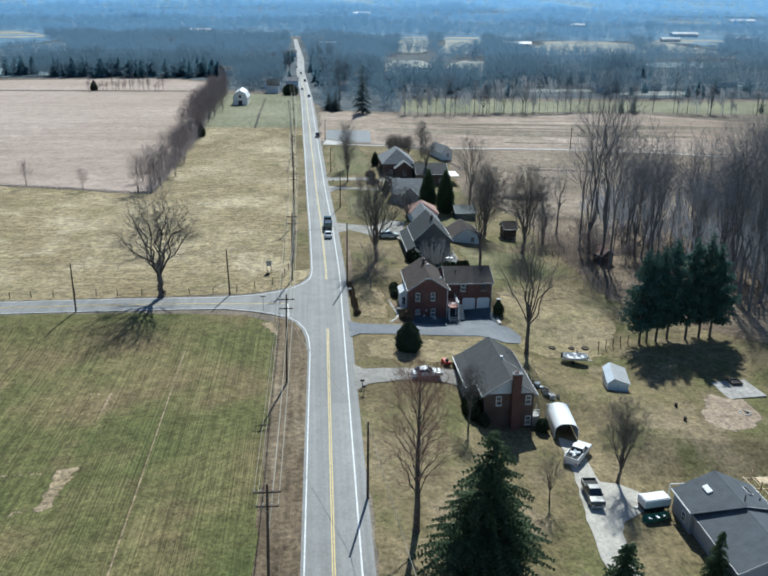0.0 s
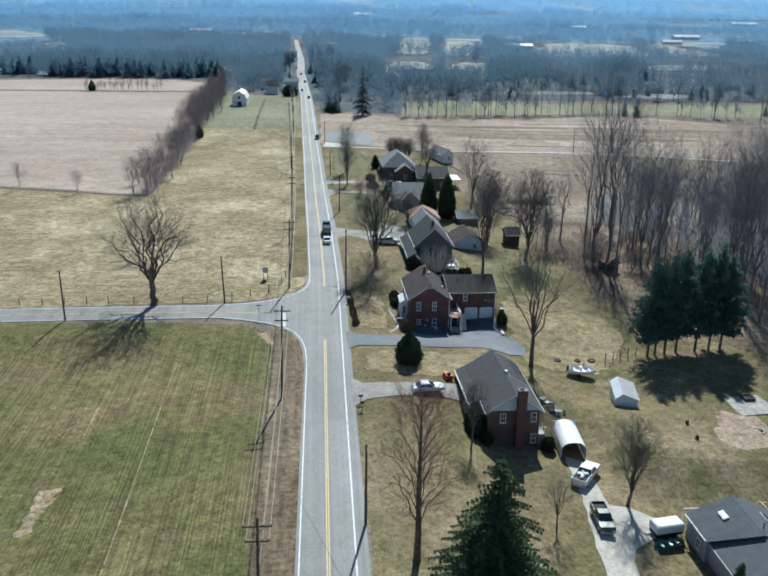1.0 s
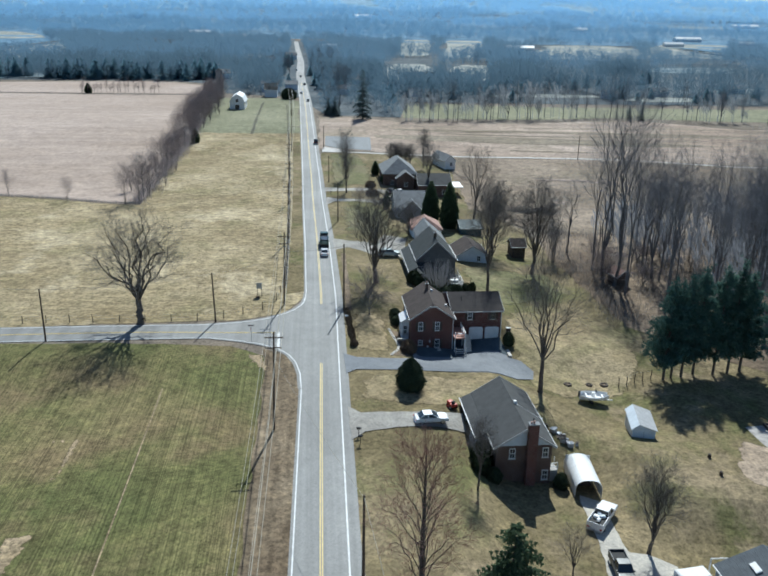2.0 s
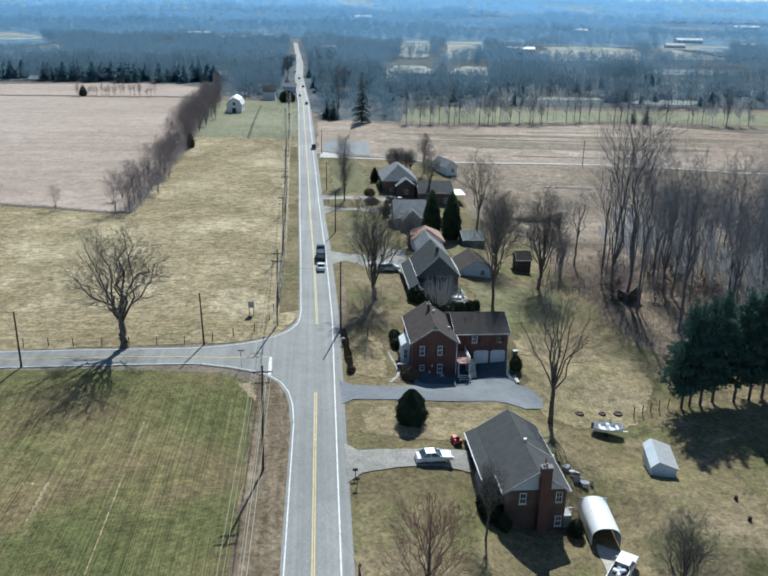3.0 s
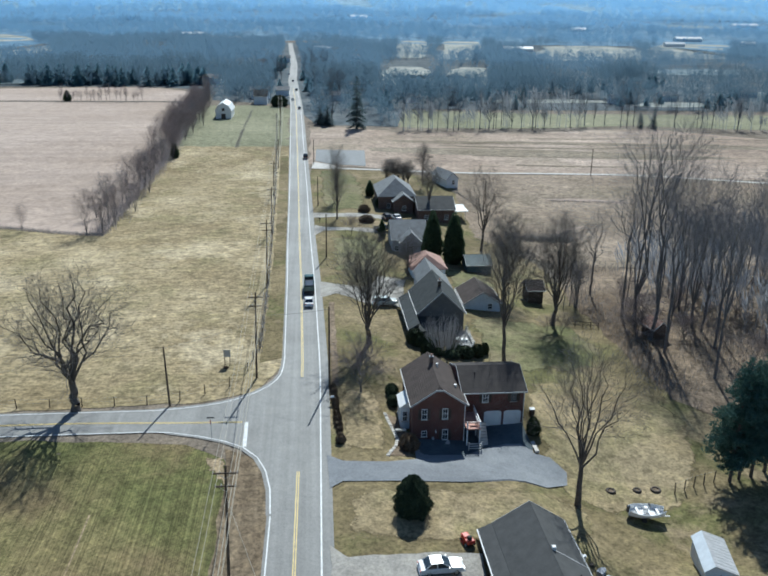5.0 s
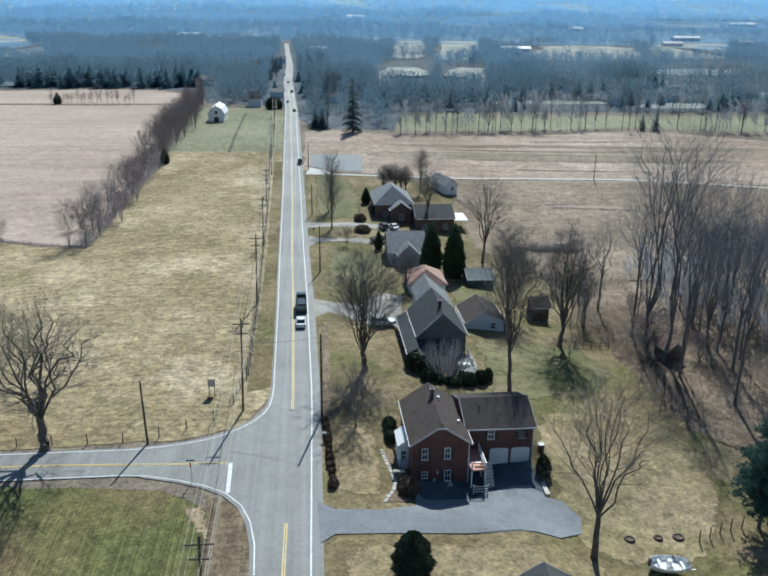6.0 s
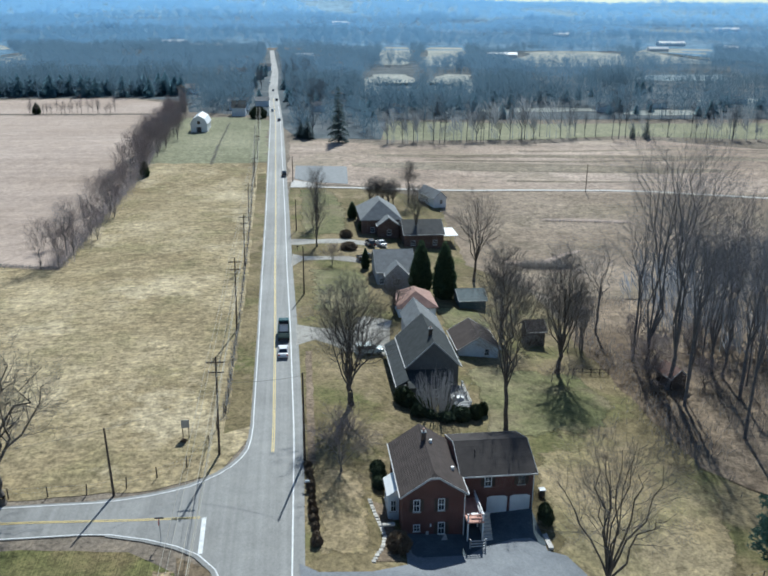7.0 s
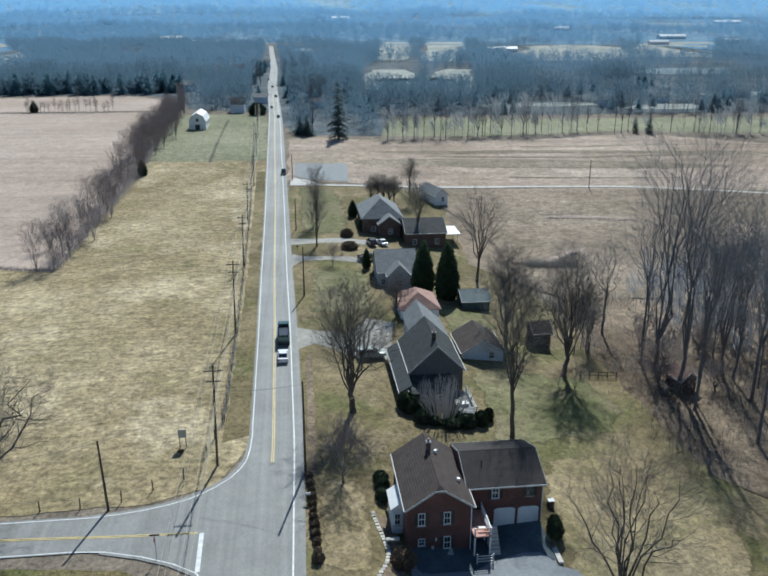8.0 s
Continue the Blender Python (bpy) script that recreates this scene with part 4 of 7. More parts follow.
def mid_house():
    """A gabled house with a narrower rear wing, a deep lean-to porch on the west side and a chimney at the front of its ridge."""
    zb = ground_z(25, 76) - 0.6
    h = root("house", pose(0, 0, zb), "dark grey-sided house with weathered roofs behind a bare shrub", "house")
    x0, x1, y0, y1 = 21.0, 29.3, 74.6, 87.0
    ze, zr = 2.6 - zb, 6.55 - zb
    gable_walls(h, x0, x1, y0, y1, 0, ze, zr, "y", M_DARKSIDE)
    gable_roof(h, x0, x1, y0, y1, ze, zr, "y", 0.35, M_ROOFDARK, 0.18)
    courses(h, x0, x1, y0, y1, ze, zr, "y", 0.35, M_ROOFDARK, 0.18, 0.6)
    part("rear_wall", solid([(23.0, 0), (x1 - 0.01, 0), (x1 - 0.01, ze), (25.15, zr - 0.6), (23.0, ze + 0.8)], "y", y1 + 0.003, 96.5), M_GREYSIDE, h)
    top = [(22.7, ze + 0.5), (25.15, zr - 0.5), (29.7, ze - 0.5)]
    part("rear_roof", solid(top + [(u, z + 0.18) for u, z in top[::-1]], "y", y1 + 0.36, 96.9), M_ROOFPALE, h, "pale weathered rear roof")
    part("bargeboard", solid([(u, z - 0.06) for u, z in top] + [(u, z + 0.24) for u, z in top[::-1]], "y", 96.903, 96.96), M_WHITE, h)
    for x in (22.6, 27.9):
        window(h, "S", x, y0, 1.0, 0.8, 1.3, trim=M_TRIM)
    chimney(h, 24.85, 25.4, 77.4, 78.0, zr - 0.3, zr + 1.0, M_DARKWOOD)
    # lean-to porch roof with posts
    pr = part("porch_roof", solid([(18.7, 1.0 - zb), (20.62, 2.1 - zb), (20.62, 2.28 - zb), (18.7, 1.18 - zb)], "y", 70.2, 87.0), M_ROOFDARK, h, "dark lean-to porch roof")
    part("gutter", box(18.58, 18.697, 70.2, 87.0, 0.95 - zb, 1.12 - zb), M_TRIM, pr)
    for k in range(5):
        y = 70.5 + 4.05 * k
        part("post", box(18.85, 19.0, y - 0.08, y + 0.08, -1.0, 1.05 - zb), M_TRIM, pr)
    part("front_wing", box(20.0, 27.0, 70.6, y0 - 0.003, 0, 2.4), M_DARKSIDE, h, "low dark front room")
    slope = [(70.2, 2.4), (74.59, 3.5), (74.59, 3.68), (70.2, 2.58)]
    part("front_roof", solid(slope, "x", 20.63, 27.3), M_ROOFDARK, h)
    for x in (22.4, 25.0):
        window(h, "S", x, 70.6, 0.8, 0.8, 1.2)
    return h


brick_house()
grey_roof_house()
mid_house()
simple_house(32.2, 39.4, 88, 97, 2.1, 4.3, "y", M_SIDING, M_ROOFBROWN, "pale garage with a brown gable roof", windows=(("S", 1.5, 0.8, 0.8, 1.1),))
hip_house(23.8, 31.2, 106, 115, 2.9, 5.5, M_SIDING, M_ROOFRED, "small pale house with a faded red hip roof", (("S", -1.5, 1.0, 0.8, 1.3), ("S", 1.5, 1.0, 0.8, 1.3)))
simple_house(21.8, 30.2, 128, 140, 4.0, 7.4, "x", M_GREYSIDE, M_ROOFPALE, "grey house with a pale shingled roof", windows=(("S", -3.2, 1.2, 0.9, 1.3), ("S", 3.2, 1.2, 0.9, 1.3)))
simple_house(23.6, 28.4, 125.4, 128.6, 3.6, 6.0, "y", M_GREYSIDE, M_ROOFPALE, "small grey gabled porch wing of a house", windows=(("S", 0, 1.2, 1.0, 1.4),))
simple_house(33.0, 43.6, 164, 176, 4.2, 6.8, "x", M_BROWNBRICK, M_ROOFGREY, "low brown brick house with a dark grey roof", windows=(("S", -3, 1.3, 1.0, 1.2), ("S", 3, 1.3, 1.0, 1.2)))
hip_house(22.4, 33.4, 175, 192, 4.6, 9.2, M_BROWNBRICK, M_ROOFPALE, "brown brick house with a grey hipped roof", (("S", -2.5, 1.2, 1.0, 1.3), ("S", 2.5, 1.2, 1.0, 1.3)))
simple_house(47.2, 51.6, 210, 222, 3.4, 5.4, "y", M_WHITE, M_ROOFPALE, "white clapboard outbuilding beside the track", "outbuilding", (("S", 0.4, 1.4, 0.9, 1.3),), turn=16)
simple_house(26.6, 32.4, 171.6, 175.0, 3.9, 6.0, "y", M_BROWNBRICK, M_ROOFPALE, "small gabled front wing of a brick house", windows=(("S", 0.2, 1.2, 1.0, 1.3),))
simple_house(47.2, 50.4, 95.5, 100, 3.2, 4.6, "x", M_DARKWOOD, M_ROOFBROWN, "small dark brown wooden shed", "shed", name="shed")


def garden_shed():
    """A garden shed whose ridge stands nearer its west wall; the long slope falls to the east."""
    t = root("shed", at_ground(45.9, 12.0, 0.1, -13), "pale blue-grey garden shed with a bright metal roof", "shed")
    part("wall", solid([(-1.6, -0.5), (1.6, -0.5), (1.6, 1.95), (-0.75, 2.72), (-1.6, 2.05)], "y", -3.0, 3.0), M_SIDING, t)
    roof = part("roof", solid([(-0.75, 2.73), (1.85, 1.88), (1.85, 1.97), (-0.75, 2.83)], "y", -3.2, 3.2), M_TRIM, t, "bright metal roof")
    part("roof", solid([(-1.8, 1.84), (-0.753, 2.73), (-0.753, 2.83), (-1.8, 1.95)], "y", -3.2, 3.2), M_SIDING, t, "short grey roof slope")
    for k in range(11):
        y = -3.0 + 0.6 * k
        part("seam", solid([(-0.7, 2.82), (1.83, 1.98), (1.83, 2.005), (-0.7, 2.845)], "y", y - 0.02, y + 0.02), M_STEEL, roof)
    d = part("door", box(-0.75, 0.75, -3.06, -3.004, 0.0, 1.85, 0.015), M_SIDING, t, "pale double door")
    part("door_gap", box(-0.015, 0.015, -3.068, -3.062, 0.05, 1.8), M_DARKSIDE, d)
    part("skid", box(-1.6, 1.6, -3.1, -3.01, -0.4, -0.02), M_DARKWOOD, t)
    return t


garden_shed()

# ---- trees ----
def tube(verts, faces, a, b, ra, rb, sides):
    d = b - a
    if d.length < 1e-6:
        return
    q = d.to_track_quat("Z", "Y")
    k = len(verts)
    for p, r in ((a, ra), (b, rb)):
        for i in range(sides):
            w = 2 * math.pi * i / sides
            verts.append(tuple(p + q @ Vector((math.cos(w) * r, math.sin(w) * r, 0))))
    for i in range(sides):
        j = (i + 1) % sides
        faces.append((k + i, k + j, k + sides + j, k + sides + i))


def bare_tree(seed, height, radius, fork=0.3, limbs=6, upright=0.5, twig=M_TWIG, label="", twigs=1.0, trunk_r=None, group="", depth=4, bark=M_BARK, leader=False, crook=1.0):
    """A leafless tree. Limbs leave the trunk about the fork and bend up to an egg-shaped crown outline, each with
    side branches and twigs. upright: 0 spreads flat, 1 rises steeply. leader: the trunk runs on to the top."""
    rng = random.Random(seed)
    wood, crown = ([], []), ([], [])
    r0 = trunk_r or height * 0.018
    jit = lambda k: Vector((rng.gauss(0, k), rng.gauss(0, k), rng.gauss(0, k * 0.7)))

    def branch(a, b, lift, r, level):
        L = (b - a).length
        n = (6, 6, 4, 2, 1)[level]
        sides = (8, 6, 4, 3, 3)[level]
        c = a.lerp(b, 0.5) + lift + jit(0.05 * L * crook)
        pts = []
        for k in range(n + 1):
            u = k / n
            q = a * (1 - u) ** 2 + c * (2 * u * (1 - u)) + b * u * u
            pts.append(q + (jit(0.022 * L * crook) if 0 < k < n else Vector()))
        store = wood if level < 2 else crown
        for k in range(n):
            tube(*store, pts[k], pts[k + 1], r * (1 - 0.86 * (k / n) ** 0.8), r * (1 - 0.86 * ((k + 1) / n) ** 0.8), sides)
        if level >= depth:
            return
        count = (0, 12, 7, 5)[level]
        count = max(2, round(count * (twigs if level > 1 else 0.6 + 0.4 * twigs)))
        for k in range(count):
            u = 0.28 + 0.72 * (k + rng.random()) / count
            seg = min(n - 1, int(u * n))
            at = pts[seg].lerp(pts[seg + 1], u * n - seg)
            d = (pts[seg + 1] - pts[seg]).normalized()
            side = Matrix.Rotation(rng.uniform(0, 6.283), 3, d) @ d.orthogonal().normalized()
            w = rng.uniform(0.45, 0.95)
            go = d * math.cos(w) + side * math.sin(w) + Vector((0, 0, 0.12 * upright))
            reach = L * rng.uniform(0.32, 0.52) * (1.15 - 0.6 * u)
            tip = at + go.normalized() * reach
            branch(at, tip, Vector((0, 0, -0.06 * reach)) + side * 0.08 * reach, max(0.009 if level > 1 else 0.016, r * (1 - 0.86 * u**0.8) * 0.55), level + 1)

    top = Vector((rng.uniform(-0.02, 0.02) * height, rng.uniform(-0.02, 0.02) * height, height * (0.97 if leader else fork)))
    pts = [Vector((0, 0, -0.25)), Vector((0, 0, 0.5))] + [top * (k / 6) + jit(0.13 * r0) + Vector((0, 0, 0.4 * (1 - k / 6))) for k in range(1, 6)] + [top]
    end_r = 0.12 if leader else 0.72
    for k in range(7):
        ra, rb = (1.5, 1.05)[min(k, 1)] if k < 2 else 1.05 - (1.05 - end_r) * (k - 1) / 6, 1.05 - (1.05 - end_r) * k / 6
        tube(*wood, pts[k], pts[k + 1], r0 * ra, r0 * rb, 10)
    mid = height * (fork + 0.45 * (1 - fork))
    low, high = math.asin(max(-0.25, min(0.97, upright - 0.25))), math.pi / 2
    start = rng.uniform(0, 6.283)
    for k in range(limbs):
        w = start + 2.4 * k + rng.uniform(-0.25, 0.25)
        phi = low + (high - low) * ((k + 0.5) / limbs) ** 0.9
        half = height - mid if phi > 0 else mid - height * fork * 0.9
        out = rng.uniform(0.88, 1.05)
        e = Vector((math.cos(w) * math.cos(phi) * radius * out, math.sin(w) * math.cos(phi) * radius * out, mid + math.sin(phi) * half * rng.uniform(0.9, 1.0)))
        if leader:
            zs = height * (fork + (0.9 - fork) * k / limbs)
            e = Vector((math.cos(w) * radius * out, math.sin(w) * radius * out, 0)) * (1 - max(0.0, (zs / height - fork) / (1 - fork)) ** 1.7 * 0.8) + Vector((0, 0, min(height * 0.99, zs + height * 0.26)))
            a = top * (zs / top.z)
            r = r0 * 0.22 * (1 - 0.6 * k / limbs)
        else:
            a = top * rng.uniform(0.78, 1.0) if k < limbs - 2 else top
            r = r0 * rng.uniform(0.30, 0.42)
        rise = e - a
        bend = Vector((rise.x, rise.y, 0)) * (-0.16 * upright) + Vector((0, 0, 0.12 * rise.length * (0.6 + upright)))
        branch(a, e, bend, r, 1)
    t = root("tree", pose(0, 0, -500), label, "tree", group)
    link_mesh("trunk", *wood, bark, t, smooth=True)
    link_mesh("crown", *crown, twig, t)
    return t


def plant(model, x, y, height_scale=1.0, wide=1.0, turn=0.0, label="", group=""):
    t = copy_thing(model, at_ground(x, y, -0.05, turn))
    t.scale = (wide, wide, height_scale)
    if label:
        tagged(t, label)
    if group:
        tagged(t, group=group)
    return t


def settle(model, x, y, turn=0.0):
    model.matrix_basis = at_ground(x, y, -0.05, turn)
    return model


def bush_mesh(rng, rx, ry, h, n, shape, size):
    """Small leaf clumps spread over and inside a rounded or pointed outline."""
    verts, faces = [], []
    for _ in range(n):
        u = rng.random()
        w = rng.uniform(0, 2 * math.pi)
        if shape == "cone":
            z = h * (1 - math.sqrt(1 - u)) * 0.98
            belly = min(1.0, 0.66 + 1.5 * z / h) * (1 - (z / h) ** 2.3)
        elif shape == "egg":
            z = h * u
            belly = min(1.0, 0.80 + 0.8 * u) * max(0.0, 1 - u**2.1) ** 0.62
        else:
            z = h * u
            belly = math.sqrt(max(0.02, 1 - (2 * u - 0.75) ** 2 * 0.63))
        bump = 1 + 0.10 * math.sin(w * 5 + z * 2.1) + 0.07 * math.sin(w * 9 - z * 3.7)
        r = belly * bump * rng.uniform(0.80, 1.04)
        c = Vector((math.cos(w) * rx * r, math.sin(w) * ry * r, z))
        out = Vector((math.cos(w), math.sin(w), 0.5)).normalized()
        for _ in range(2):
            d = (out + Vector((rng.gauss(0, 0.6), rng.gauss(0, 0.6), rng.gauss(0, 0.5)))).normalized()
            s = d.orthogonal().normalized() * size * rng.uniform(0.25, 0.5)
            k = len(verts)
            tip = c + d * size * rng.uniform(0.6, 1.2)
            verts += [tuple(c - s), tuple(c + s), tuple(tip)]
            faces.append((k, k + 1, k + 2))
    return verts, faces


def bush_core(rng, rx, ry, h, shape):
    verts, faces = [(0, 0, -0.1)], []
    rings, sides = 9, 14
    for j in range(rings):
        u = j / (rings - 1)
        for i in range(sides):
            w = 2 * math.pi * i / sides
            if shape == "cone":
                f = min(1.0, 0.66 + 1.5 * u) * (1 - u**2.3) * 0.84
            elif shape == "egg":
                f = min(1.0, 0.80 + 0.8 * u) * max(0.0, 1 - u**2.1) ** 0.62 * 0.84
            else:
                f = math.sqrt(max(0.02, 1 - (2 * u - 0.75) ** 2 * 0.63)) * 0.8 * (1 if u < 0.95 else 0.6)
            f *= 1 + rng.uniform(-0.09, 0.09)
            verts.append((math.cos(w) * rx * f, math.sin(w) * ry * f, u * h * 0.93))
    verts.append((0, 0, h * 0.94))
    for i in range(sides):
        faces.append((0, 1 + (i + 1) % sides, 1 + i))
        faces.append((len(verts) - 1, 1 + (rings - 1) * sides + i, 1 + (rings - 1) * sides + (i + 1) % sides))
        for j in range(rings - 1):
            a, b = 1 + j * sides + i, 1 + j * sides + (i + 1) % sides
            faces.append((a, b, b + sides, a + sides))
    return verts, faces


def shrub(seed, rx, ry, h, material, label, shape="round", n=900, size=0.3, category="shrub", name="shrub"):
    rng = random.Random(seed)
    t = root(name, pose(0, 0, -500), label, category)
    link_mesh("branchwork", *bush_core(rng, rx, ry, h, shape), material, t)
    link_mesh("foliage", *bush_mesh(rng, rx, ry, h, n, shape, size), material, t)
    return t


def spruce(seed, height, radius, label, material=M_NEEDLE, bare=0.04, dense_levels=46, ragged=0.25):
    """A conifer: a straight trunk and whorls of drooping sprays of needles."""
    rng = random.Random(seed)
    verts, faces = [], []
    limb = ([], [])
    for j in range(dense_levels):
        u = (j + rng.uniform(-0.4, 0.4)) / dense_levels
        u = max(0.0, min(0.985, u))
        z = height * (bare + (1 - bare) * u)
        reach = radius * (1 - u) ** 0.85 * min(1.0, 0.75 + 2.0 * u)
        count = 5 + int(9 * (1 - u))
        for i in range(count):
            w = rng.uniform(0, 2 * math.pi)
            L = reach * rng.uniform(1 - ragged * 1.6, 1 + ragged * 0.6) + 0.12
            d = Vector((math.cos(w), math.sin(w), 0))
            side = Vector((-math.sin(w), math.cos(w), 0))
            tip = Vector((0, 0, z)) + d * L + Vector((0, 0, -0.14 * L + (0.25 * L if u > 0.8 else 0)))
            tube(*limb, Vector((0, 0, z)), tip, 0.03, 0.01, 3)
            m = max(3, int(L / 0.34))
            for s in range(1, m + 1):
                f = s / m
                c = Vector((0, 0, z)).lerp(tip, f) + Vector((0, 0, 0.16 * L * math.sin(f * math.pi)))
                half = 0.42 * L * (1 - f) * 0.55 + 0.2
                for sg in (-1, 1):
                    e = c + side * sg * half * rng.uniform(0.8, 1.3) + d * rng.uniform(0.0, 0.3) + Vector((0, 0, -rng.uniform(0.08, 0.34)))
                    k = len(verts)
                    verts.extend((tuple(c - d * 0.13), tuple(c + d * 0.16), tuple(e)))
                    faces.append((k, k + 1, k + 2))
                    g = c + side * sg * half * 0.6 + Vector((0, 0, -rng.uniform(0.2, 0.5)))
                    k = len(verts)
                    verts.extend((tuple(c + side * sg * 0.1), tuple(c + d * 0.25), tuple(g)))
                    faces.append((k, k + 1, k + 2))
    t = root("conifer", pose(0, 0, -500), label, "tree")
    bm = rod((0, 0, -0.3), (0, 0, height * 0.97), height * 0.014 + 0.08, 0.02, 8)
    part("trunk", bm, M_BARK, t)
    tagged(link_mesh("branchwork", *limb, M_BARK, t), kind="stuff")
    link_mesh("crown", verts, faces, material, t)
    return t


def pine(seed, height, radius, label):
    """An old pine: bare lower trunk, tiers of limbs carrying clumps of long needles."""
    rng = random.Random(seed)
    verts, faces = [], []
    limb = ([], [])
    for j in range(34):
        u = j / 33
        z = height * (0.18 + 0.82 * u)
        reach = radius * (0.95 + 0.3 * u - 1.2 * u**1.7) * rng.uniform(0.7, 1.15)
        for i in range(5 if u < 0.9 else 3):
            w = rng.uniform(0, 2 * math.pi)
            d = Vector((math.cos(w), math.sin(w), rng.uniform(0.02, 0.3)))
            L = max(0.4, reach * rng.uniform(0.7, 1.15))
            a, b = Vector((0, 0, z - 0.3)), Vector((0, 0, z)) + d * L
            tube(*limb, a, b, 0.06, 0.02, 3)
            for s in range(max(3, int(L / 0.16))):
                f = rng.uniform(0.25, 1.05)
                c = a.lerp(b, f) + Vector((rng.gauss(0, 0.32), rng.gauss(0, 0.32), rng.gauss(0.1, 0.22)))
                for _ in range(9):
                    q = Vector((rng.gauss(0, 1), rng.gauss(0, 1), rng.gauss(0.25, 0.8))).normalized()
                    o = q.orthogonal().normalized() * 0.075
                    k = len(verts)
                    verts.extend((tuple(c - o), tuple(c + o), tuple(c + q * rng.uniform(0.35, 0.75))))
                    faces.append((k, k + 1, k + 2))
    t = root("pine", pose(0, 0, -500), label, "tree", "pines in a row")
    part("trunk", rod((0, 0, -0.3), (0, 0, height * 0.96), height * 0.017, 0.04, 9), M_BARK, t)
    tagged(link_mesh("branchwork", *limb, M_BARK, t), kind="stuff")
    link_mesh("crown", verts, faces, M_PINE, t)
    return t


# the single trees
BRUSH = bare_tree(81, 8.0, 3.0, 0.08, 9, 0.6, M_TWIGHEDGE, "bare bush in an overgrown field hedge", trunk_r=0.09, depth=3, group="overgrown hedge line", bark=M_HEDGEBARK, twigs=1.3)
settle(BRUSH, -52.6, 148.5)
OAK = bare_tree(5, 19.6, 9.2, 0.27, 14, 0.03, M_TWIG, "large spreading bare tree beside the side road", trunk_r=0.6, twigs=1.4, crook=2.0)
settle(OAK, -31.6, 45.6, 40)

MAPLE = bare_tree(11, 19.0, 4.2, 0.2, 34, 0.95, M_TWIGRED, "tall bare maple with a reddish twiggy crown on the lawn", trunk_r=0.36, leader=True, twigs=1.0)
settle(MAPLE, 8.0, -29.5)

YARD = bare_tree(23, 20.5, 6.6, 0.28, 11, 0.55, M_TWIGPALE, "tall slender bare tree with pale twigs in a yard", twigs=1.1, trunk_r=0.38)
settle(YARD, 34.3, 23.8, 30)

ROUND = bare_tree(31, 18.5, 6.2, 0.2, 14, 0.35, M_TWIG, "broad bare tree with a dense rounded crown", twigs=1.7, trunk_r=0.46)
settle(ROUND, 11.5, 67.5, 10)

FORK = bare_tree(43, 22.0, 5.0, 0.36, 11, 0.5, M_TWIG, "tall bare tree with a high forked crown", twigs=1.6, trunk_r=0.34)
settle(FORK, 33.7, 61.0)


def stem_shrub(seed, h, foot, reach, stems, label):
    """A shrub of many upright stems that rise from a broad foot and fork near their tips."""
    r = random.Random(seed)
    wood, twigs = ([], []), ([], [])
    for _ in range(stems):
        w, f = r.uniform(0, 6.28), r.random() ** 0.5
        a = Vector((math.cos(w) * foot * f, math.sin(w) * foot * f, -0.1))
        b = Vector((math.cos(w) * reach * f, math.sin(w) * reach * f, h * r.uniform(0.6, 1.0) * (1 - 0.3 * f)))
        m = a.lerp(b, 0.5) + Vector((r.gauss(0, 0.2), r.gauss(0, 0.2), 0.3))
        tube(*wood, a, m, 0.06, 0.045, 4)
        tube(*wood, m, b, 0.045, 0.015, 4)
        for _ in range(6):
            s = m.lerp(b, r.uniform(0.1, 1.0))
            tube(*twigs, s, s + Vector((r.gauss(0, 0.45), r.gauss(0, 0.45), r.uniform(0.4, 1.4))), 0.016, 0.008, 3)
    t = root("shrub", pose(0, 0, -500), label, "shrub")
    tagged(link_mesh("branchwork", *wood, M_LILAC, t), kind="stuff")
    tagged(link_mesh("crown", *twigs, M_TWIGLILAC, t), kind="stuff")
    return t


settle(stem_shrub(87, 7.4, 2.2, 4.2, 100, "broad bare shrub with pale upright stems before a house"), 24.6, 66.0)
SMALL = bare_tree(51, 8.5, 4.4, 0.14, 12, 0.3, M_TWIGHEDGE, "small bare ornamental tree on a lawn", trunk_r=0.14, bark=M_PALEBARK, twigs=1.1)
settle(SMALL, 8.9, 49.0)
TALL = bare_tree(61, 33.0, 5.0, 0.42, 8, 0.65, M_TWIGWOOD, "very tall bare forest tree", group="bare trees of the wood", trunk_r=0.27, bark=M_WOODBARK, twigs=1.0)
settle(TALL, 66.7, 71.4)
TALL_B = bare_tree(71, 30.0, 4.6, 0.46, 8, 0.5, M_TWIGWOOD, "very tall bare forest tree", group="bare trees of the wood", trunk_r=0.24, bark=M_WOODBARK, twigs=1.0)
settle(TALL_B, 65.4, 89.2, 50)
FAN = bare_tree(91, 39.5, 9.6, 0.16, 8, 0.93, M_TWIGWOOD, "very tall bare tree with several stems fanning from its base", group="bare trees of the wood", trunk_r=0.44, bark=M_WOODBARK, twigs=1.1)
settle(FAN, 66.8, 86.0)
WOODY = bare_tree(95, 20.0, 3.2, 0.35, 7, 0.75, M_TWIGWOOD, "slim grey bare tree inside the wood", group="bare trees of the wood", trunk_r=0.13, depth=3, bark=M_WOODBARK)
settle(WOODY, 69.0, 96.0)

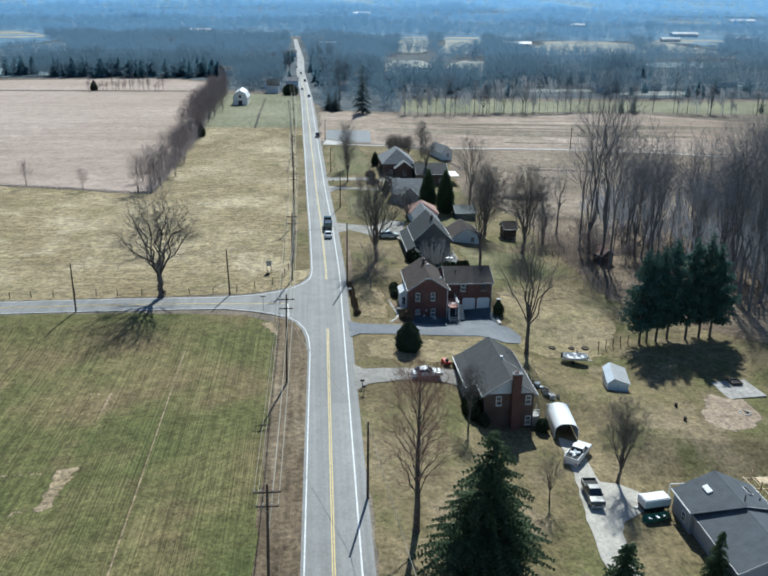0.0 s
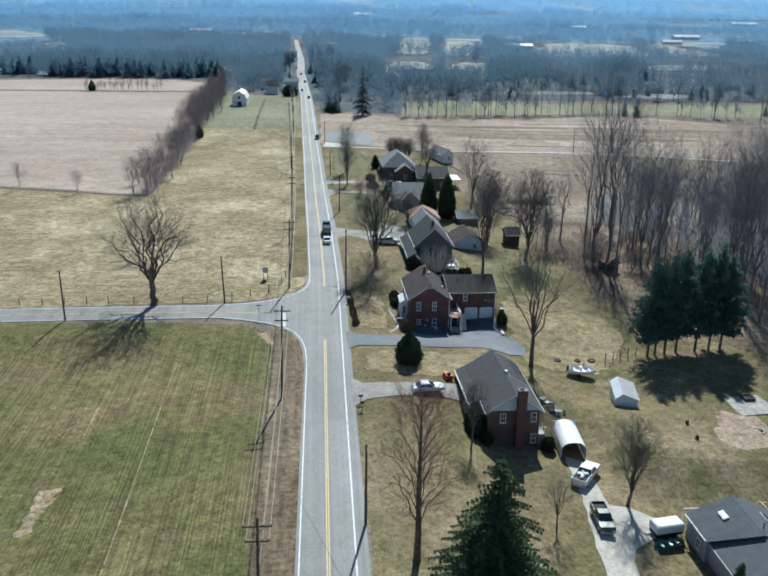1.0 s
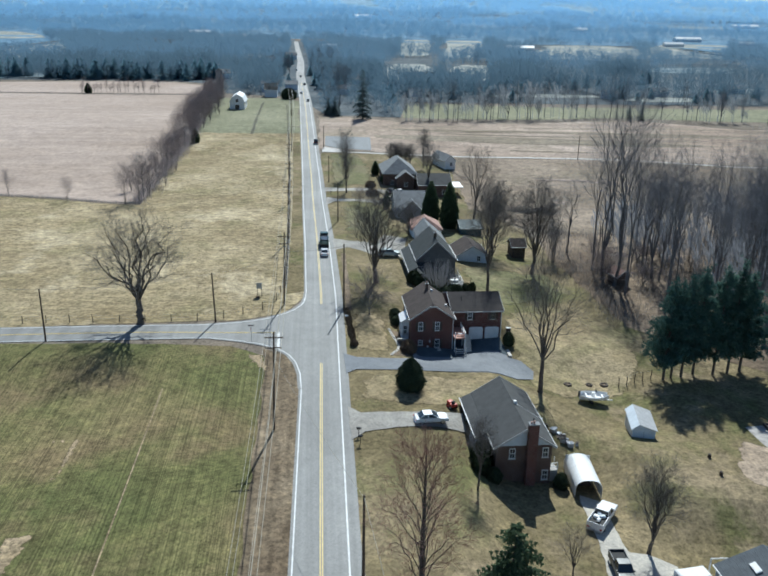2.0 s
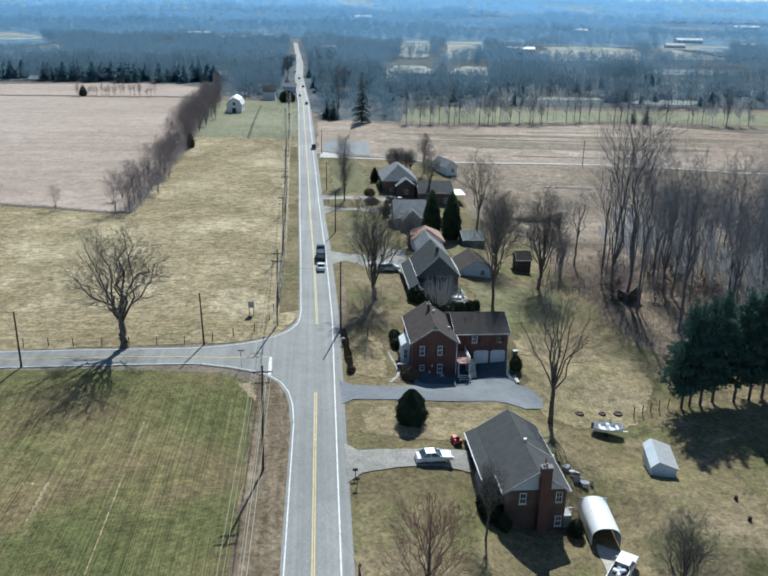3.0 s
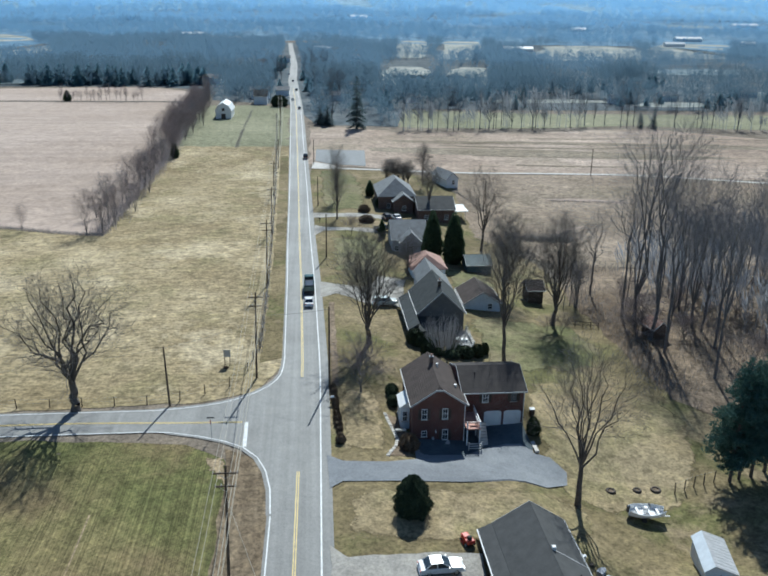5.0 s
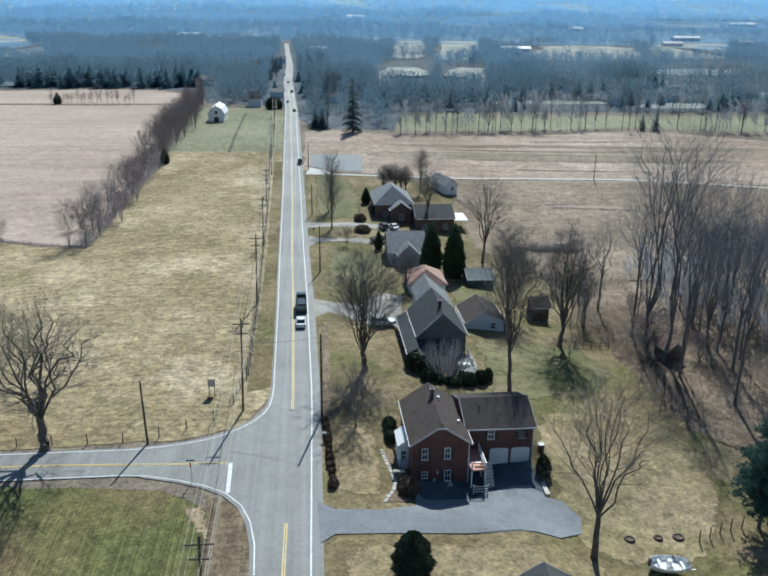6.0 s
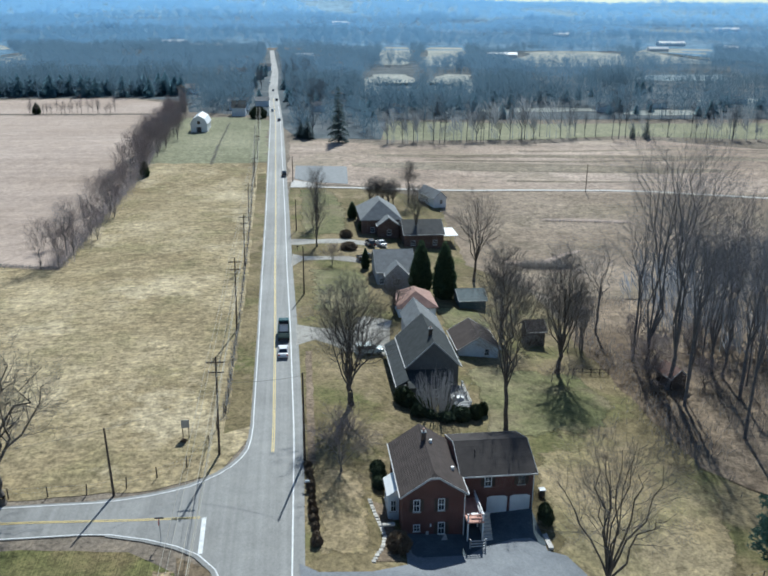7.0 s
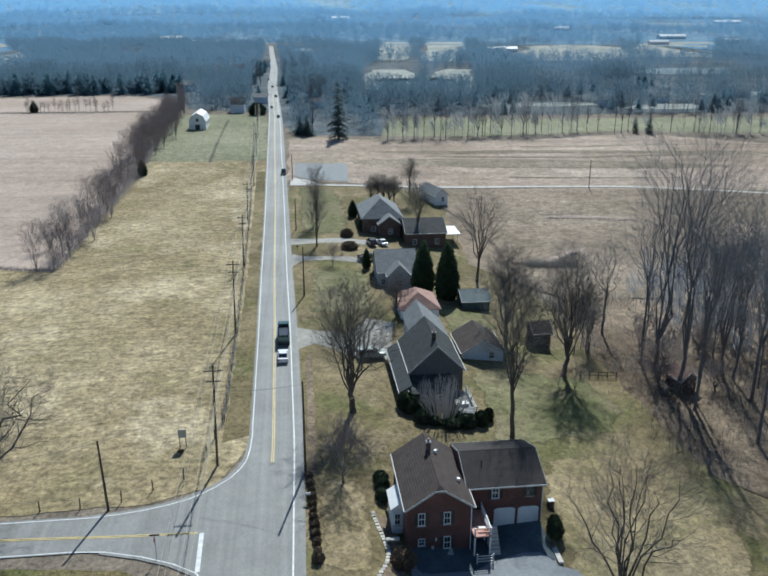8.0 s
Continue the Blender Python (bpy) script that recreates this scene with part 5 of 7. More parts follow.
# Trees further off wear twig and bark colours with haze mixed in.
FARTREE = bare_tree(61, 26.0, 4.4, 0.38, 7, 0.6, M_HAZETWIG, "slim bare tree in a row beside a meadow", group="tree row beside the meadow", trunk_r=0.26, depth=3, bark=M_HAZEBARK, twigs=1.3)
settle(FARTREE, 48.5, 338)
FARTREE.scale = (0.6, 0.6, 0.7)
FARROUND = bare_tree(31, 18.0, 5.6, 0.2, 9, 0.4, M_HAZETWIG, "bare tree among houses along the far road", group="trees along the far road", trunk_r=0.3, depth=3, bark=M_HAZEBARK, twigs=1.4)
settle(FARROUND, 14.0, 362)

plant(ROUND, 36.6, -14.0, 0.62, 0.52, 100, "small bare tree on the lawn beside a gravel lane")
plant(YARD, 25.8, -19.5, 0.34, 0.3, 70, "thin young bare tree on the lawn")
plant(FORK, 18.2, -5.8, 0.42, 0.4, 200, "slender bare tree beside the grey-roofed house")
plant(ROUND, 48.8, 83.0, 1.08, 0.95, 140, "bare tree with a dense dark crown")
plant(ROUND, 42.8, 98.5, 0.9, 0.9, 20, "bare tree behind a garage")
POPLAR = bare_tree(45, 16.0, 3.4, 0.16, 13, 0.72, M_TWIG, "upright bare tree on a lawn beside the road", twigs=1.6, trunk_r=0.28, depth=3)
settle(POPLAR, 10.0, 184.0)
plant(POPLAR, 9.3, 160.5, 0.85, 0.9, 77, "upright bare tree beside a driveway")

plant(YARD, 45.8, 136, 1.0, 0.9, 250, "tall bare tree behind the houses")
plant(FORK, 41.0, 212, 0.62, 0.6, 33, "slim bare tree behind the houses")
plant(FORK, 36.5, 168, 0.7, 0.8, 133, "slim bare tree between two houses")
plant(BRUSH, 49.0, 78.0, 0.55, 1.0, 30, "low tangled grey bush on the lawn", "low bushes")
plant(BRUSH, 46.5, 79.0, 0.4, 0.8, 130, "low tangled grey bush on the lawn", "low bushes")
plant(SMALL, 12.5, 143, 0.6, 0.7, 10, "small bare tree on a lawn")
plant(SMALL, 10.6, 116, 0.35, 0.5, 10, "low bare bush on a lawn")
plant(ROUND, 23.2, 108, 0.45, 0.5, 10, "small bare tree beside the red-roofed house")
plant(BRUSH, -95.2, 162.8, 1.05, 0.9, 0, "small bare tree in a field hedge line", "trees of the field line")
plant(BRUSH, -75.5, 155.8, 0.9, 0.8, 80, "small bare tree in a field hedge line", "trees of the field line")
rng = random.Random(5)
for k in range(5):
    plant(ROUND, 28.4 + 1.9 * k, 211 + rng.uniform(-2, 2), rng.uniform(0.38, 0.46), 0.46, 90 * k, "low bare thicket behind a house", "thicket")

# the wood on the east side
rng = random.Random(9)
plant(FAN, 66.6, 77.6, 1.02, 0.9, 130)
plant(FAN, 77.7, 83.2, 0.78, 0.7, 250)
plant(TALL, 70.9, 60.4, 0.95, 0.9, 140)

plant(TALL, 77.5, 73.4, 0.85, 1.0, 60)
plant(WOODY, 67.9, 73.2, 1.0, 0.9, 300)
# the tall dark stand behind the pines
for k, (x, y, h, w) in enumerate(((86.5, 44.5, 1.0, 0.85), (91.5, 49.0, 1.02, 0.9), (84.0, 50.5, 0.85, 0.7), (96.5, 55.0, 1.0, 0.9), (89.0, 57.0, 0.92, 0.8), (100.0, 63.0, 0.95, 0.9), (94.0, 66.0, 0.88, 0.8), (103.5, 73.0, 0.9, 0.9), (99.0, 80.0, 0.8, 0.8))):
    plant(FAN if k % 3 else TALL, x, y, h * (1.0 if k % 3 else 1.15), w, 47 * k)
spots = [(79, 92), (82, 104), (90, 109), (103, 109), (112, 103), (120, 108), (63.9, 104.1), (60.5, 107), (58, 110), (80.5, 95.5), (84, 90), (87, 96)]
while len(spots) < 42:
    x, y = rng.uniform(77, 118), rng.uniform(66, 106)
    if x - 76 > (80 - y) * 0.6 and all((x - a) ** 2 + (y - b) ** 2 > 14 for a, b in spots):
        spots.append((x, y))
while len(spots) < 92:
    x, y = rng.uniform(86, 205), rng.uniform(46, 122)
    if x - 84 > (60 - y) * 0.3 and all((x - a) ** 2 + (y - b) ** 2 > 26 for a, b in spots):
        spots.append((x, y))
for k, (x, y) in enumerate(spots):
    m, s = ((WOODY, 1.0), (TALL_B, 0.66), (WOODY, 0.8), (WOODY, 1.1), (TALL, 0.6))[k % 5]
    plant(m, x, y, rng.uniform(0.8, 1.2) * s * (1.1 if x > 76 else 0.9), rng.uniform(0.8, 1.25), rng.uniform(0, 360))
# slim young trees beside the wooden shed
for k in range(7):
    plant(WOODY, 54.0 + rng.uniform(0, 5.0), 91.0 + rng.uniform(0, 6), rng.uniform(0.4, 0.62), rng.uniform(0.6, 0.9), 60 * k, "slim young bare tree beside a wooden shed", "young trees beside the shed")
for x, y in ((66.5, 94), (77, 92), (90, 88), (105, 85), (86, 99), (80, 66), (64.5, 80), (65.5, 84), (70, 90), (84, 60), (74, 78)):
    plant(SMALL, x + rng.uniform(-1, 1), y + rng.uniform(-1, 1), rng.uniform(0.5, 0.9), rng.uniform(0.9, 1.5), rng.uniform(0, 360), "bare undergrowth bush at the foot of the wood", "undergrowth bushes")

# evergreens
PINE = pine(4, 18.5, 4.9, "tall dark green pine with a bare lower trunk")
PINE_B = pine(14, 19.0, 4.6, "tall dark green pine with a bare lower trunk")
settle(PINE, 56.6, 28.4)
settle(PINE_B, 60.3, 29.7, 40)
PINE.scale = PINE_B.scale = (0.78, 0.78, 0.95)
for k, (x, y) in enumerate(((58.2, 29.0), (63.0, 31.0), (66.6, 31.0), (69.5, 31.6), (72.0, 32.2))):
    plant((PINE, PINE_B)[k % 2], x, y, (0.92, 1.0, 1.03, 1.06, 0.95)[k], (0.68, 0.78, 0.8, 0.74, 0.85)[k], 67 * k)
settle(spruce(6, 16.6, 7.0, "big dark green spruce near the road", ragged=0.36, dense_levels=58), 13.8, -37.2)
CONE = shrub(7, 2.1, 2.1, 4.9, M_SHRUB, "large clipped egg-shaped evergreen on the lawn", "egg", 9000, 0.17, "tree", "evergreen")
settle(CONE, 12.85, 18.6)
CEDAR = shrub(8, 2.3, 2.3, 12.5, M_NEEDLE, "tall dark pointed cedar behind a house", "cone", 6500, 0.4, "tree", "evergreen")
settle(CEDAR, 30.9, 123.6)
plant(CEDAR, 35.8, 121.5, 1.05, 1.05, 90)
plant(CEDAR, 20.3, 141, 0.42, 0.42, 10, "small dark pointed evergreen beside a driveway")
plant(CEDAR, 21.0, 193, 0.42, 0.6, 10, "small dark evergreen at a house corner")
plant(CEDAR, 23.0, 178, 0.36, 0.6, 50, "small dark evergreen at a house corner")
FIR = spruce(16, 21.0, 5.0, "tall dark spruce at the roadside far off", M_HAZENEEDLE, dense_levels=34)
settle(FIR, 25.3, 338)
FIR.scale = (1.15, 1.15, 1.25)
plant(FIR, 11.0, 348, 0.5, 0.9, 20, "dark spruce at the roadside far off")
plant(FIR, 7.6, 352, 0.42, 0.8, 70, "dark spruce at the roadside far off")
SPRUCELET = spruce(26, 9.0, 2.6, "young spruce at the lower edge of the lawn", dense_levels=26)
settle(SPRUCELET, 28.4, -36.6)
SPRUCELET.scale = (1.1, 1.1, 0.85)
plant(SPRUCELET, 40.5, -32.6, 0.75, 0.62, 40)

# ---- field edges, hedge line, tree rows ----
rng = random.Random(17)
for k in range(58):
    u = k / 57
    y = 149 + 298 * u
    x = -53.5 - 2.5 * u - 14 * max(0, u - 0.45) ** 1.2 + rng.gauss(0, 1.8 + 2.6 * u)
    plant(BRUSH, x, y, rng.uniform(0.9, 1.5) * (1 + 0.4 * u), rng.uniform(1.1, 1.8), rng.uniform(0, 360))
for k in range(34):
    u = 0.42 + 0.58 * k / 33
    x = -57.0 - 2.5 * u - 16 * max(0, u - 0.45) ** 1.2 + rng.gauss(0, 2.6)
    plant(BRUSH, x, 149 + 298 * u, rng.uniform(1.1, 1.7), rng.uniform(1.1, 1.7), rng.uniform(0, 360))
for k in range(9):
    plant(TALL, -53.5 - rng.uniform(0, 3), 160 + 30 * k, rng.uniform(0.28, 0.42), rng.uniform(0.4, 0.6), 40 * k, "slim bare tree in an overgrown field hedge", "overgrown hedge line")
plant(CEDAR, -51.5, 262, 0.5, 0.7, 0, "dark evergreen in an overgrown field hedge")


def brush(name, line, height, width, count, material, label, seed):
    """A rough low line of dead stems, one mesh."""
    r = random.Random(seed)
    verts, faces = [], []
    total = len(line) - 1
    for _ in range(count):
        s = r.uniform(0, total)
        i = min(int(s), total - 1)
        (xa, ya), (xb, yb) = line[i], line[i + 1]
        x, y = xa + (xb - xa) * (s - i) + r.gauss(0, width / 2), ya + (yb - ya) * (s - i) + r.gauss(0, width / 2)
        z = ground_z(x, y)
        h = height * r.uniform(0.3, 1.0)
        w = r.uniform(0, 6.28)
        dx, dy = math.cos(w) * 0.05, math.sin(w) * 0.05
        k = len(verts)
        verts += [(x - dx, y - dy, z), (x + dx, y + dy, z), (x + r.gauss(0, 0.3) * h, y + r.gauss(0, 0.3) * h, z + h)]
        faces.append((k, k + 1, k + 2))
    return tagged(link_mesh(name, verts, faces, material), label, "brush", kind="stuff")


brush("dead_grass_line", [(-53, 148), (-80, 159), (-105, 165.5), (-180, 178), (-420, 215)], 1.1, 1.2, 5000, M_TWIG, "dark line of dead grass and brush along a field edge", 1)
brush("hedge_stems", [(-53, 149), (-54, 240), (-57, 330), (-64, 445)], 5.0, 2.6, 3400, M_TWIGHEDGE, "pale dead stems filling an overgrown field hedge", 11)
brush("dead_grass_line", [(-7.0, 64), (-7.3, 100), (-9.3, 190), (-12.1, 280), (-16.5, 400)], 0.8, 0.5, 3200, M_TWIG, "ragged dark line of dead grass along the roadside fence", 12)
brush("dead_grass_line", [(-60, 458), (-240, 458), (-420, 462)], 1.6, 2.0, 3000, M_TWIG, "dead brush along a far field edge", 2)
brush("dead_grass_line", [(50.5, 206), (54.5, 190), (58, 169), (56.5, 149), (60, 132)], 1.0, 1.2, 1200, M_TWIGPALE, "overgrown fence line of dead brush beside a field", 3)
brush("dead_grass_line", [(-29, 282), (-30, 330), (-31, 414)], 0.9, 0.8, 1600, M_TWIG, "thin line of dead brush across the meadow", 6)
brush("undergrowth", [(60, 56), (63, 72), (61, 100), (66, 124), (95, 122)], 1.6, 5.0, 3600, M_TWIGPALE, "tangled dead undergrowth at the edge of the wood", 5)
brush("undergrowth", [(62, 151), (74, 150)], 2.4, 2.2, 1500, M_TWIG, "dark tangled brush at the field corner", 31)
brush("undergrowth", [(75, 60), (90, 80), (120, 90), (160, 100), (200, 110)], 2.2, 16.0, 7000, M_TWIGPALE, "tangled dead undergrowth inside the wood", 8)
for k in range(20):
    x = -152 + 2.6 * k + rng.uniform(-1, 1)
    plant(BRUSH, x, 459 + rng.uniform(-1, 1), rng.uniform(0.7, 1.3), 0.6, rng.uniform(0, 360), "thin bare tree on a far field edge", "trees on the far field edge")
plant(CEDAR, -148, 461, 0.55, 1.0, 0, "dark round evergreen on a far field edge")

# row of bare trees along the meadow behind the stubble field
x = 50.0
while x < 480:
    x += rng.choice((1.6, 3, 5, 6, 11))
    y = 340 + 16 * math.sin((x - 50) / 60) + rng.uniform(-6, 5)
    k = rng.randrange(4)
    plant((FARTREE, FARTREE, FARTREE, FARROUND)[k], x, y, rng.uniform(0.55, 0.95), rng.uniform(0.5, 0.9), rng.uniform(0, 360), "slim bare tree in a row beside a meadow", "tree row beside the meadow")
for x, y, h in ((176, 350, 0.42), (182, 347, 0.5), (262, 352, 0.4), (268, 349, 0.55), (300, 345, 0.5), (352, 352, 0.45)):
    plant(FIR, x, y, h, h, 20 * x, "small dark conifer in the tree row beside the meadow", "conifers of the tree row")
# trees along the far road
for k in range(36):
    s = (-1, 1)[k % 2]
    y = 352 + 12 * k + rng.uniform(-4, 4)
    if s < 0 and y < 446:
        continue
    x = road_x(y) + s * rng.uniform(8, 34)
    plant((FARROUND, FARTREE)[k % 2], x, y, rng.uniform(0.6, 0.95), rng.uniform(0.8, 1.3), rng.uniform(0, 360), "bare tree among houses along the far road", "trees along the far road")

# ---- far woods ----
# Floors under the far woods, haze included in their colours.
drape("woodland_floor_near", [(-420, 545), (-420, 1500), (700, 1500), (560, 424), (300, 428), (60, 434), (47, 350), (6, 350), (-10, 446), (-60, 470), (-70, 540), (-120, 570)], M_FLOOR_MID, 0.12, 20, "woodland floor beyond the fields, tinted with haze", "ground")
drape("woodland_floor_far", [(-1200, 700), (-420, 700), (-420, 1500), (700, 1500), (700, 900), (1600, 1300), (3700, 4900), (-3500, 4900)], M_FLOOR_FAR, 0.6, 130, "wooded hillsides tinted with blue haze", "ground")
drape("hillside_horizon", [(-1700, 2600), (1900, 2600), (3700, 4900), (-3500, 4900)], M_FLOOR_HORIZON, 1.3, 130, "wooded hills on the horizon in painted pale haze", "ground")
CLEARINGS = ((178, 1330, 27, 290), (260, 1320, 36, 310), (452, 1250, 95, 240), (95, 720, 26, 130), (156, 720, 21, 130), (680, 1350, 75, 265), (320, 560, 90, 45), (-230, 1600, 50, 60), (-330, 620, 90, 60), (-20, 690, 10, 260), (560, 700, 60, 60), (430, 800, 50, 50), (1150, 2300, 160, 60), (-780, 800, 120, 60), (-470, 1250, 66, 400), (165, 486, 40, 12), (112, 700, 40, 22), (248, 466, 24, 15), (342, 545, 26, 17))


def in_clearing(x, y):
    return any(((x - a * y / c) / b) ** 4 + ((y - c) / d) ** 4 < 1 for a, c, b, d in CLEARINGS)


def woods(name, y0, y1, gap, tall, wide, blades, material, label, seed, near_edge):
    """Many bare trees: each a stem with a fan of thin ascending branches."""
    r = random.Random(seed)
    verts, faces = [], []
    y = y0
    while y < y1:
        half = 0.62 * (y + 100) + 60
        x = -half * 0.95
        while x < half * 1.15:
            px, py = x + r.uniform(-0.5, 0.5) * gap, y + r.uniform(-0.5, 0.5) * gap
            x += gap * r.uniform(0.75, 1.25)
            if (py < 1480 and abs(px - road_x(py)) < 9 + gap * 0.15) or in_clearing(px, py) or not near_edge(px, py):
                continue
            lot = noise.noise(Vector((px / (gap * 7), py / (gap * 11), seed)))
            if lot < -0.28:
                continue
            z = ground_z(px, py)
            h = tall * r.uniform(0.6, 1.15) * (1 + 0.7 * lot)
            k0 = k = len(verts)
            w = 0.010 * h * wide
            verts += [(px - w, py, z), (px + w, py, z)] + [(px, py, z + h * f) for f in (0.25, 0.4, 0.55)]
            faces.append((k, k + 1, k + 4))
            for _ in range(blades * 3 + 12 if gap > 7 else 0):
                w, f = r.uniform(0, 6.28), r.random() ** 0.5 * 0.24 * h * wide
                cx, cy, cz = px + math.cos(w) * f, py + math.sin(w) * f, z + h * (0.25 + 0.72 * r.random())
                q, t = r.uniform(0, 6.28), 0.028 * h * wide * r.uniform(0.6, 1.3)
                k = len(verts)
                verts += [(cx - t, cy, cz), (cx + t * 0.3, cy + t, cz + t * math.sin(q)), (cx + t * 0.5 * math.cos(q), cy, cz + t * 1.5)]
                faces.append((k, k + 1, k + 2))
            for _ in range(blades if gap < 7 else 4):
                step = r.randrange(3)
                zs = z + h * (0.25, 0.4, 0.55)[step]
                ang, reach = r.uniform(0, 6.28), h * r.uniform(0.1, 0.3) * wide
                ex, ey, ez = px + math.cos(ang) * reach, py + math.sin(ang) * reach, min(z + h, zs + h * r.uniform(0.2, 0.5))
                t = 0.0052 * h * wide * r.uniform(0.8, 2.0)
                k = len(verts)
                verts += [(ex - t, ey, ez), (ex + t, ey, ez + 0.02 * h)]
                faces.append((k0 + 2 + step, k, k + 1))
        y += gap * 0.8
    return tagged(link_mesh(name, verts, faces, material), label, "woods", kind="stuff")


def beyond_fields(x, y):
    if x < -60:
        return y > 570 + 0.03 * x
    if x < road_x(y):
        return y > 450
    return y > (351 if x < 47 else 432 if x < 300 else 425)


def inside_wood(x, y):
    return 76 < x < 215 and 46 < y < 124 and x - 76 > (78 - y) * 0.55


def meadow_row(x, y):
    return 48 < x < 480 and abs(y - 340 - 16 * math.sin((x - 50) / 60)) < 5 and math.sin(x * 0.9) > -0.5


woods("row_growth", 322, 362, 4.2, 13, 0.9, 24, M_HAZETWIG, "thin bare growth along the tree row, tinted with haze", 12, meadow_row)
woods("wood_thicket", 46, 126, 3.2, 11, 0.7, 26, M_TWIGWOOD, "grey tangle of young bare trees inside the wood", 6, inside_wood)
# The haze over these bands comes from their base colours.
woods("far_woods", 352, 700, 7.4, 15, 1.0, 26, M_WOODS_NEAR, "leafless woods beyond the fields, tinted with haze", 1, beyond_fields)
woods("far_woods", 700, 1500, 12.0, 16, 1.2, 22, M_WOODS_MID, "leafless woods in the distance, slate haze tint", 2, beyond_fields)
woods("far_woods", 2050, 2750, 26.0, 19, 1.8, 22, M_WOODS_HILL, "leafless woods in the distance, blue haze tint", 9, beyond_fields)
woods("far_woods", 1500, 2100, 24.0, 18, 1.7, 22, M_WOODS_FAR, "leafless woods in the distance, slate haze tint", 3, beyond_fields)
woods("far_woods", 2600, 4900, 42.0, 24, 2.4, 18, M_WOODS_HORIZON, "wooded hills on the horizon, tinted with haze", 4, beyond_fields)
for k, (x, y, rx, ry) in enumerate((a, c, b, d) for a, c, b, d in CLEARINGS):
    if rx > 12 and (y > 600 or ry < 18):
        ring = []
        for w in (2 * math.pi * i / 26 for i in range(26)):
            yy = y + ry * math.copysign(abs(math.sin(w)) ** 0.5, math.sin(w))
            ring.append((x * yy / y + rx * math.copysign(abs(math.cos(w)) ** 0.5, math.cos(w)) * (1 + 0.16 * math.sin(3 * w + k) + 0.1 * math.sin(7 * w + 2 * k)), yy))
        drape("field_clearing", ring, M_FIELDHAZE if y < 560 or x in (-470, 178, 452, 680, 260, 95, 156, 320) else M_GRASSHAZE, 0.3 if y < 560 else 0.7, 8 if y < 500 else 40, "field among distant woods, paled by haze")


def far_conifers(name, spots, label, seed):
    """Conifers far off, with haze painted into their colour: tapering stacks of ragged boughs, one mesh."""
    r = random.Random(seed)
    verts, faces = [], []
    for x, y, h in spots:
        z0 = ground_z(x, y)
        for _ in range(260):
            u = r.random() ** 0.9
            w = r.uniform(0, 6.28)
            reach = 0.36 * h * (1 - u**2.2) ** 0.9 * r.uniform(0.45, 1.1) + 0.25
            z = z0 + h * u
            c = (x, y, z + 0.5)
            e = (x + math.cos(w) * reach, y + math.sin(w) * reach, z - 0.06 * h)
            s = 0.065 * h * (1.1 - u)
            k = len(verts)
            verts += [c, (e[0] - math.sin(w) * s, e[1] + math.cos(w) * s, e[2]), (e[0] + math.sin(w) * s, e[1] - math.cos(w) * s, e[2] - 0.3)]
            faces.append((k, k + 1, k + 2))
    return tagged(link_mesh(name, verts, faces, M_HAZECONIFER), label, "trees", kind="stuff")


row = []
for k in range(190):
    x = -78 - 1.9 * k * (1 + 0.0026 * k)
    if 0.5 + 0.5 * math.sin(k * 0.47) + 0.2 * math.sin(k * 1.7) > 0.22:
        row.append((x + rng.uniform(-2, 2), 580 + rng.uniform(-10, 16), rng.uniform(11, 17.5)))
far_conifers("conifer_row", row, "row of conifers behind the bare field, paled by haze", 1)
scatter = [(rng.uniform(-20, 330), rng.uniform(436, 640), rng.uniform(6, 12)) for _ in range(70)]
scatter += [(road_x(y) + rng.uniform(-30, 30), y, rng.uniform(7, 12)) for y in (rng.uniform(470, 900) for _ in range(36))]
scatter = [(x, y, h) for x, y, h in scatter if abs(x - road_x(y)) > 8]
far_conifers("conifer_scatter", scatter, "scattered conifers in the leafless woods, paled by haze", 2)

# ---- far buildings ----
FARMS_AFAR = (
    (-228, 1640, 46, 14, 6, M_WHITE),
    (346, 1262, 48, 14, 6, M_WHITE),
    (838, 1690, 60, 18, 7, M_WHITE),
    (905, 1560, 30, 14, 6, M_WHITE),
    (720, 1500, 40, 12, 6, M_WHITE),
    (1300, 2300, 80, 24, 8, M_WHITE),
    (60, 940, 14, 14, 6, M_SIDING),
    (24, 1180, 26, 10, 6, M_WHITE),
    (-45, 780, 10, 9, 6, M_SIDING),
    (-60, 1050, 14, 10, 6, M_WHITE),
    (-25, 900, 12, 8, 5, M_SIDING),
    (-75, 590, 16, 10, 5, M_WHITE),
    (-150, 1500, 60, 16, 6, M_SIDING),
    (36, 560, 10, 8, 4, M_SIDING),
    (46, 620, 12, 8, 4, M_WHITE),
)
FARMS_BY_ROAD = (
    (60, 520, 8, 6, 4, M_SIDING),
    (-16, 500, 9, 8, 4, M_SIDING),
    (-30, 480, 12, 9, 5, M_SIDING),
    (330, 520, 14, 8, 4, M_WHITE),
    (560, 660, 18, 9, 5, M_WHITE),
    (690, 2000, 40, 16, 7, M_WHITE),
    (20, 470, 9, 7, 4, M_SIDING),
    (70, 470, 10, 7, 4, M_WHITE),
    (90, 600, 9, 7, 4, M_SIDING),
    (210, 470, 10, 7, 4, M_SIDING),
    (255, 490, 12, 8, 4, M_WHITE),
    (400, 480, 14, 8, 4, M_WHITE),
    (-110, 600, 12, 8, 4, M_WHITE),
    (-190, 605, 10, 8, 4, M_SIDING),
    (150, 2350, 50, 16, 7, M_WHITE),
)
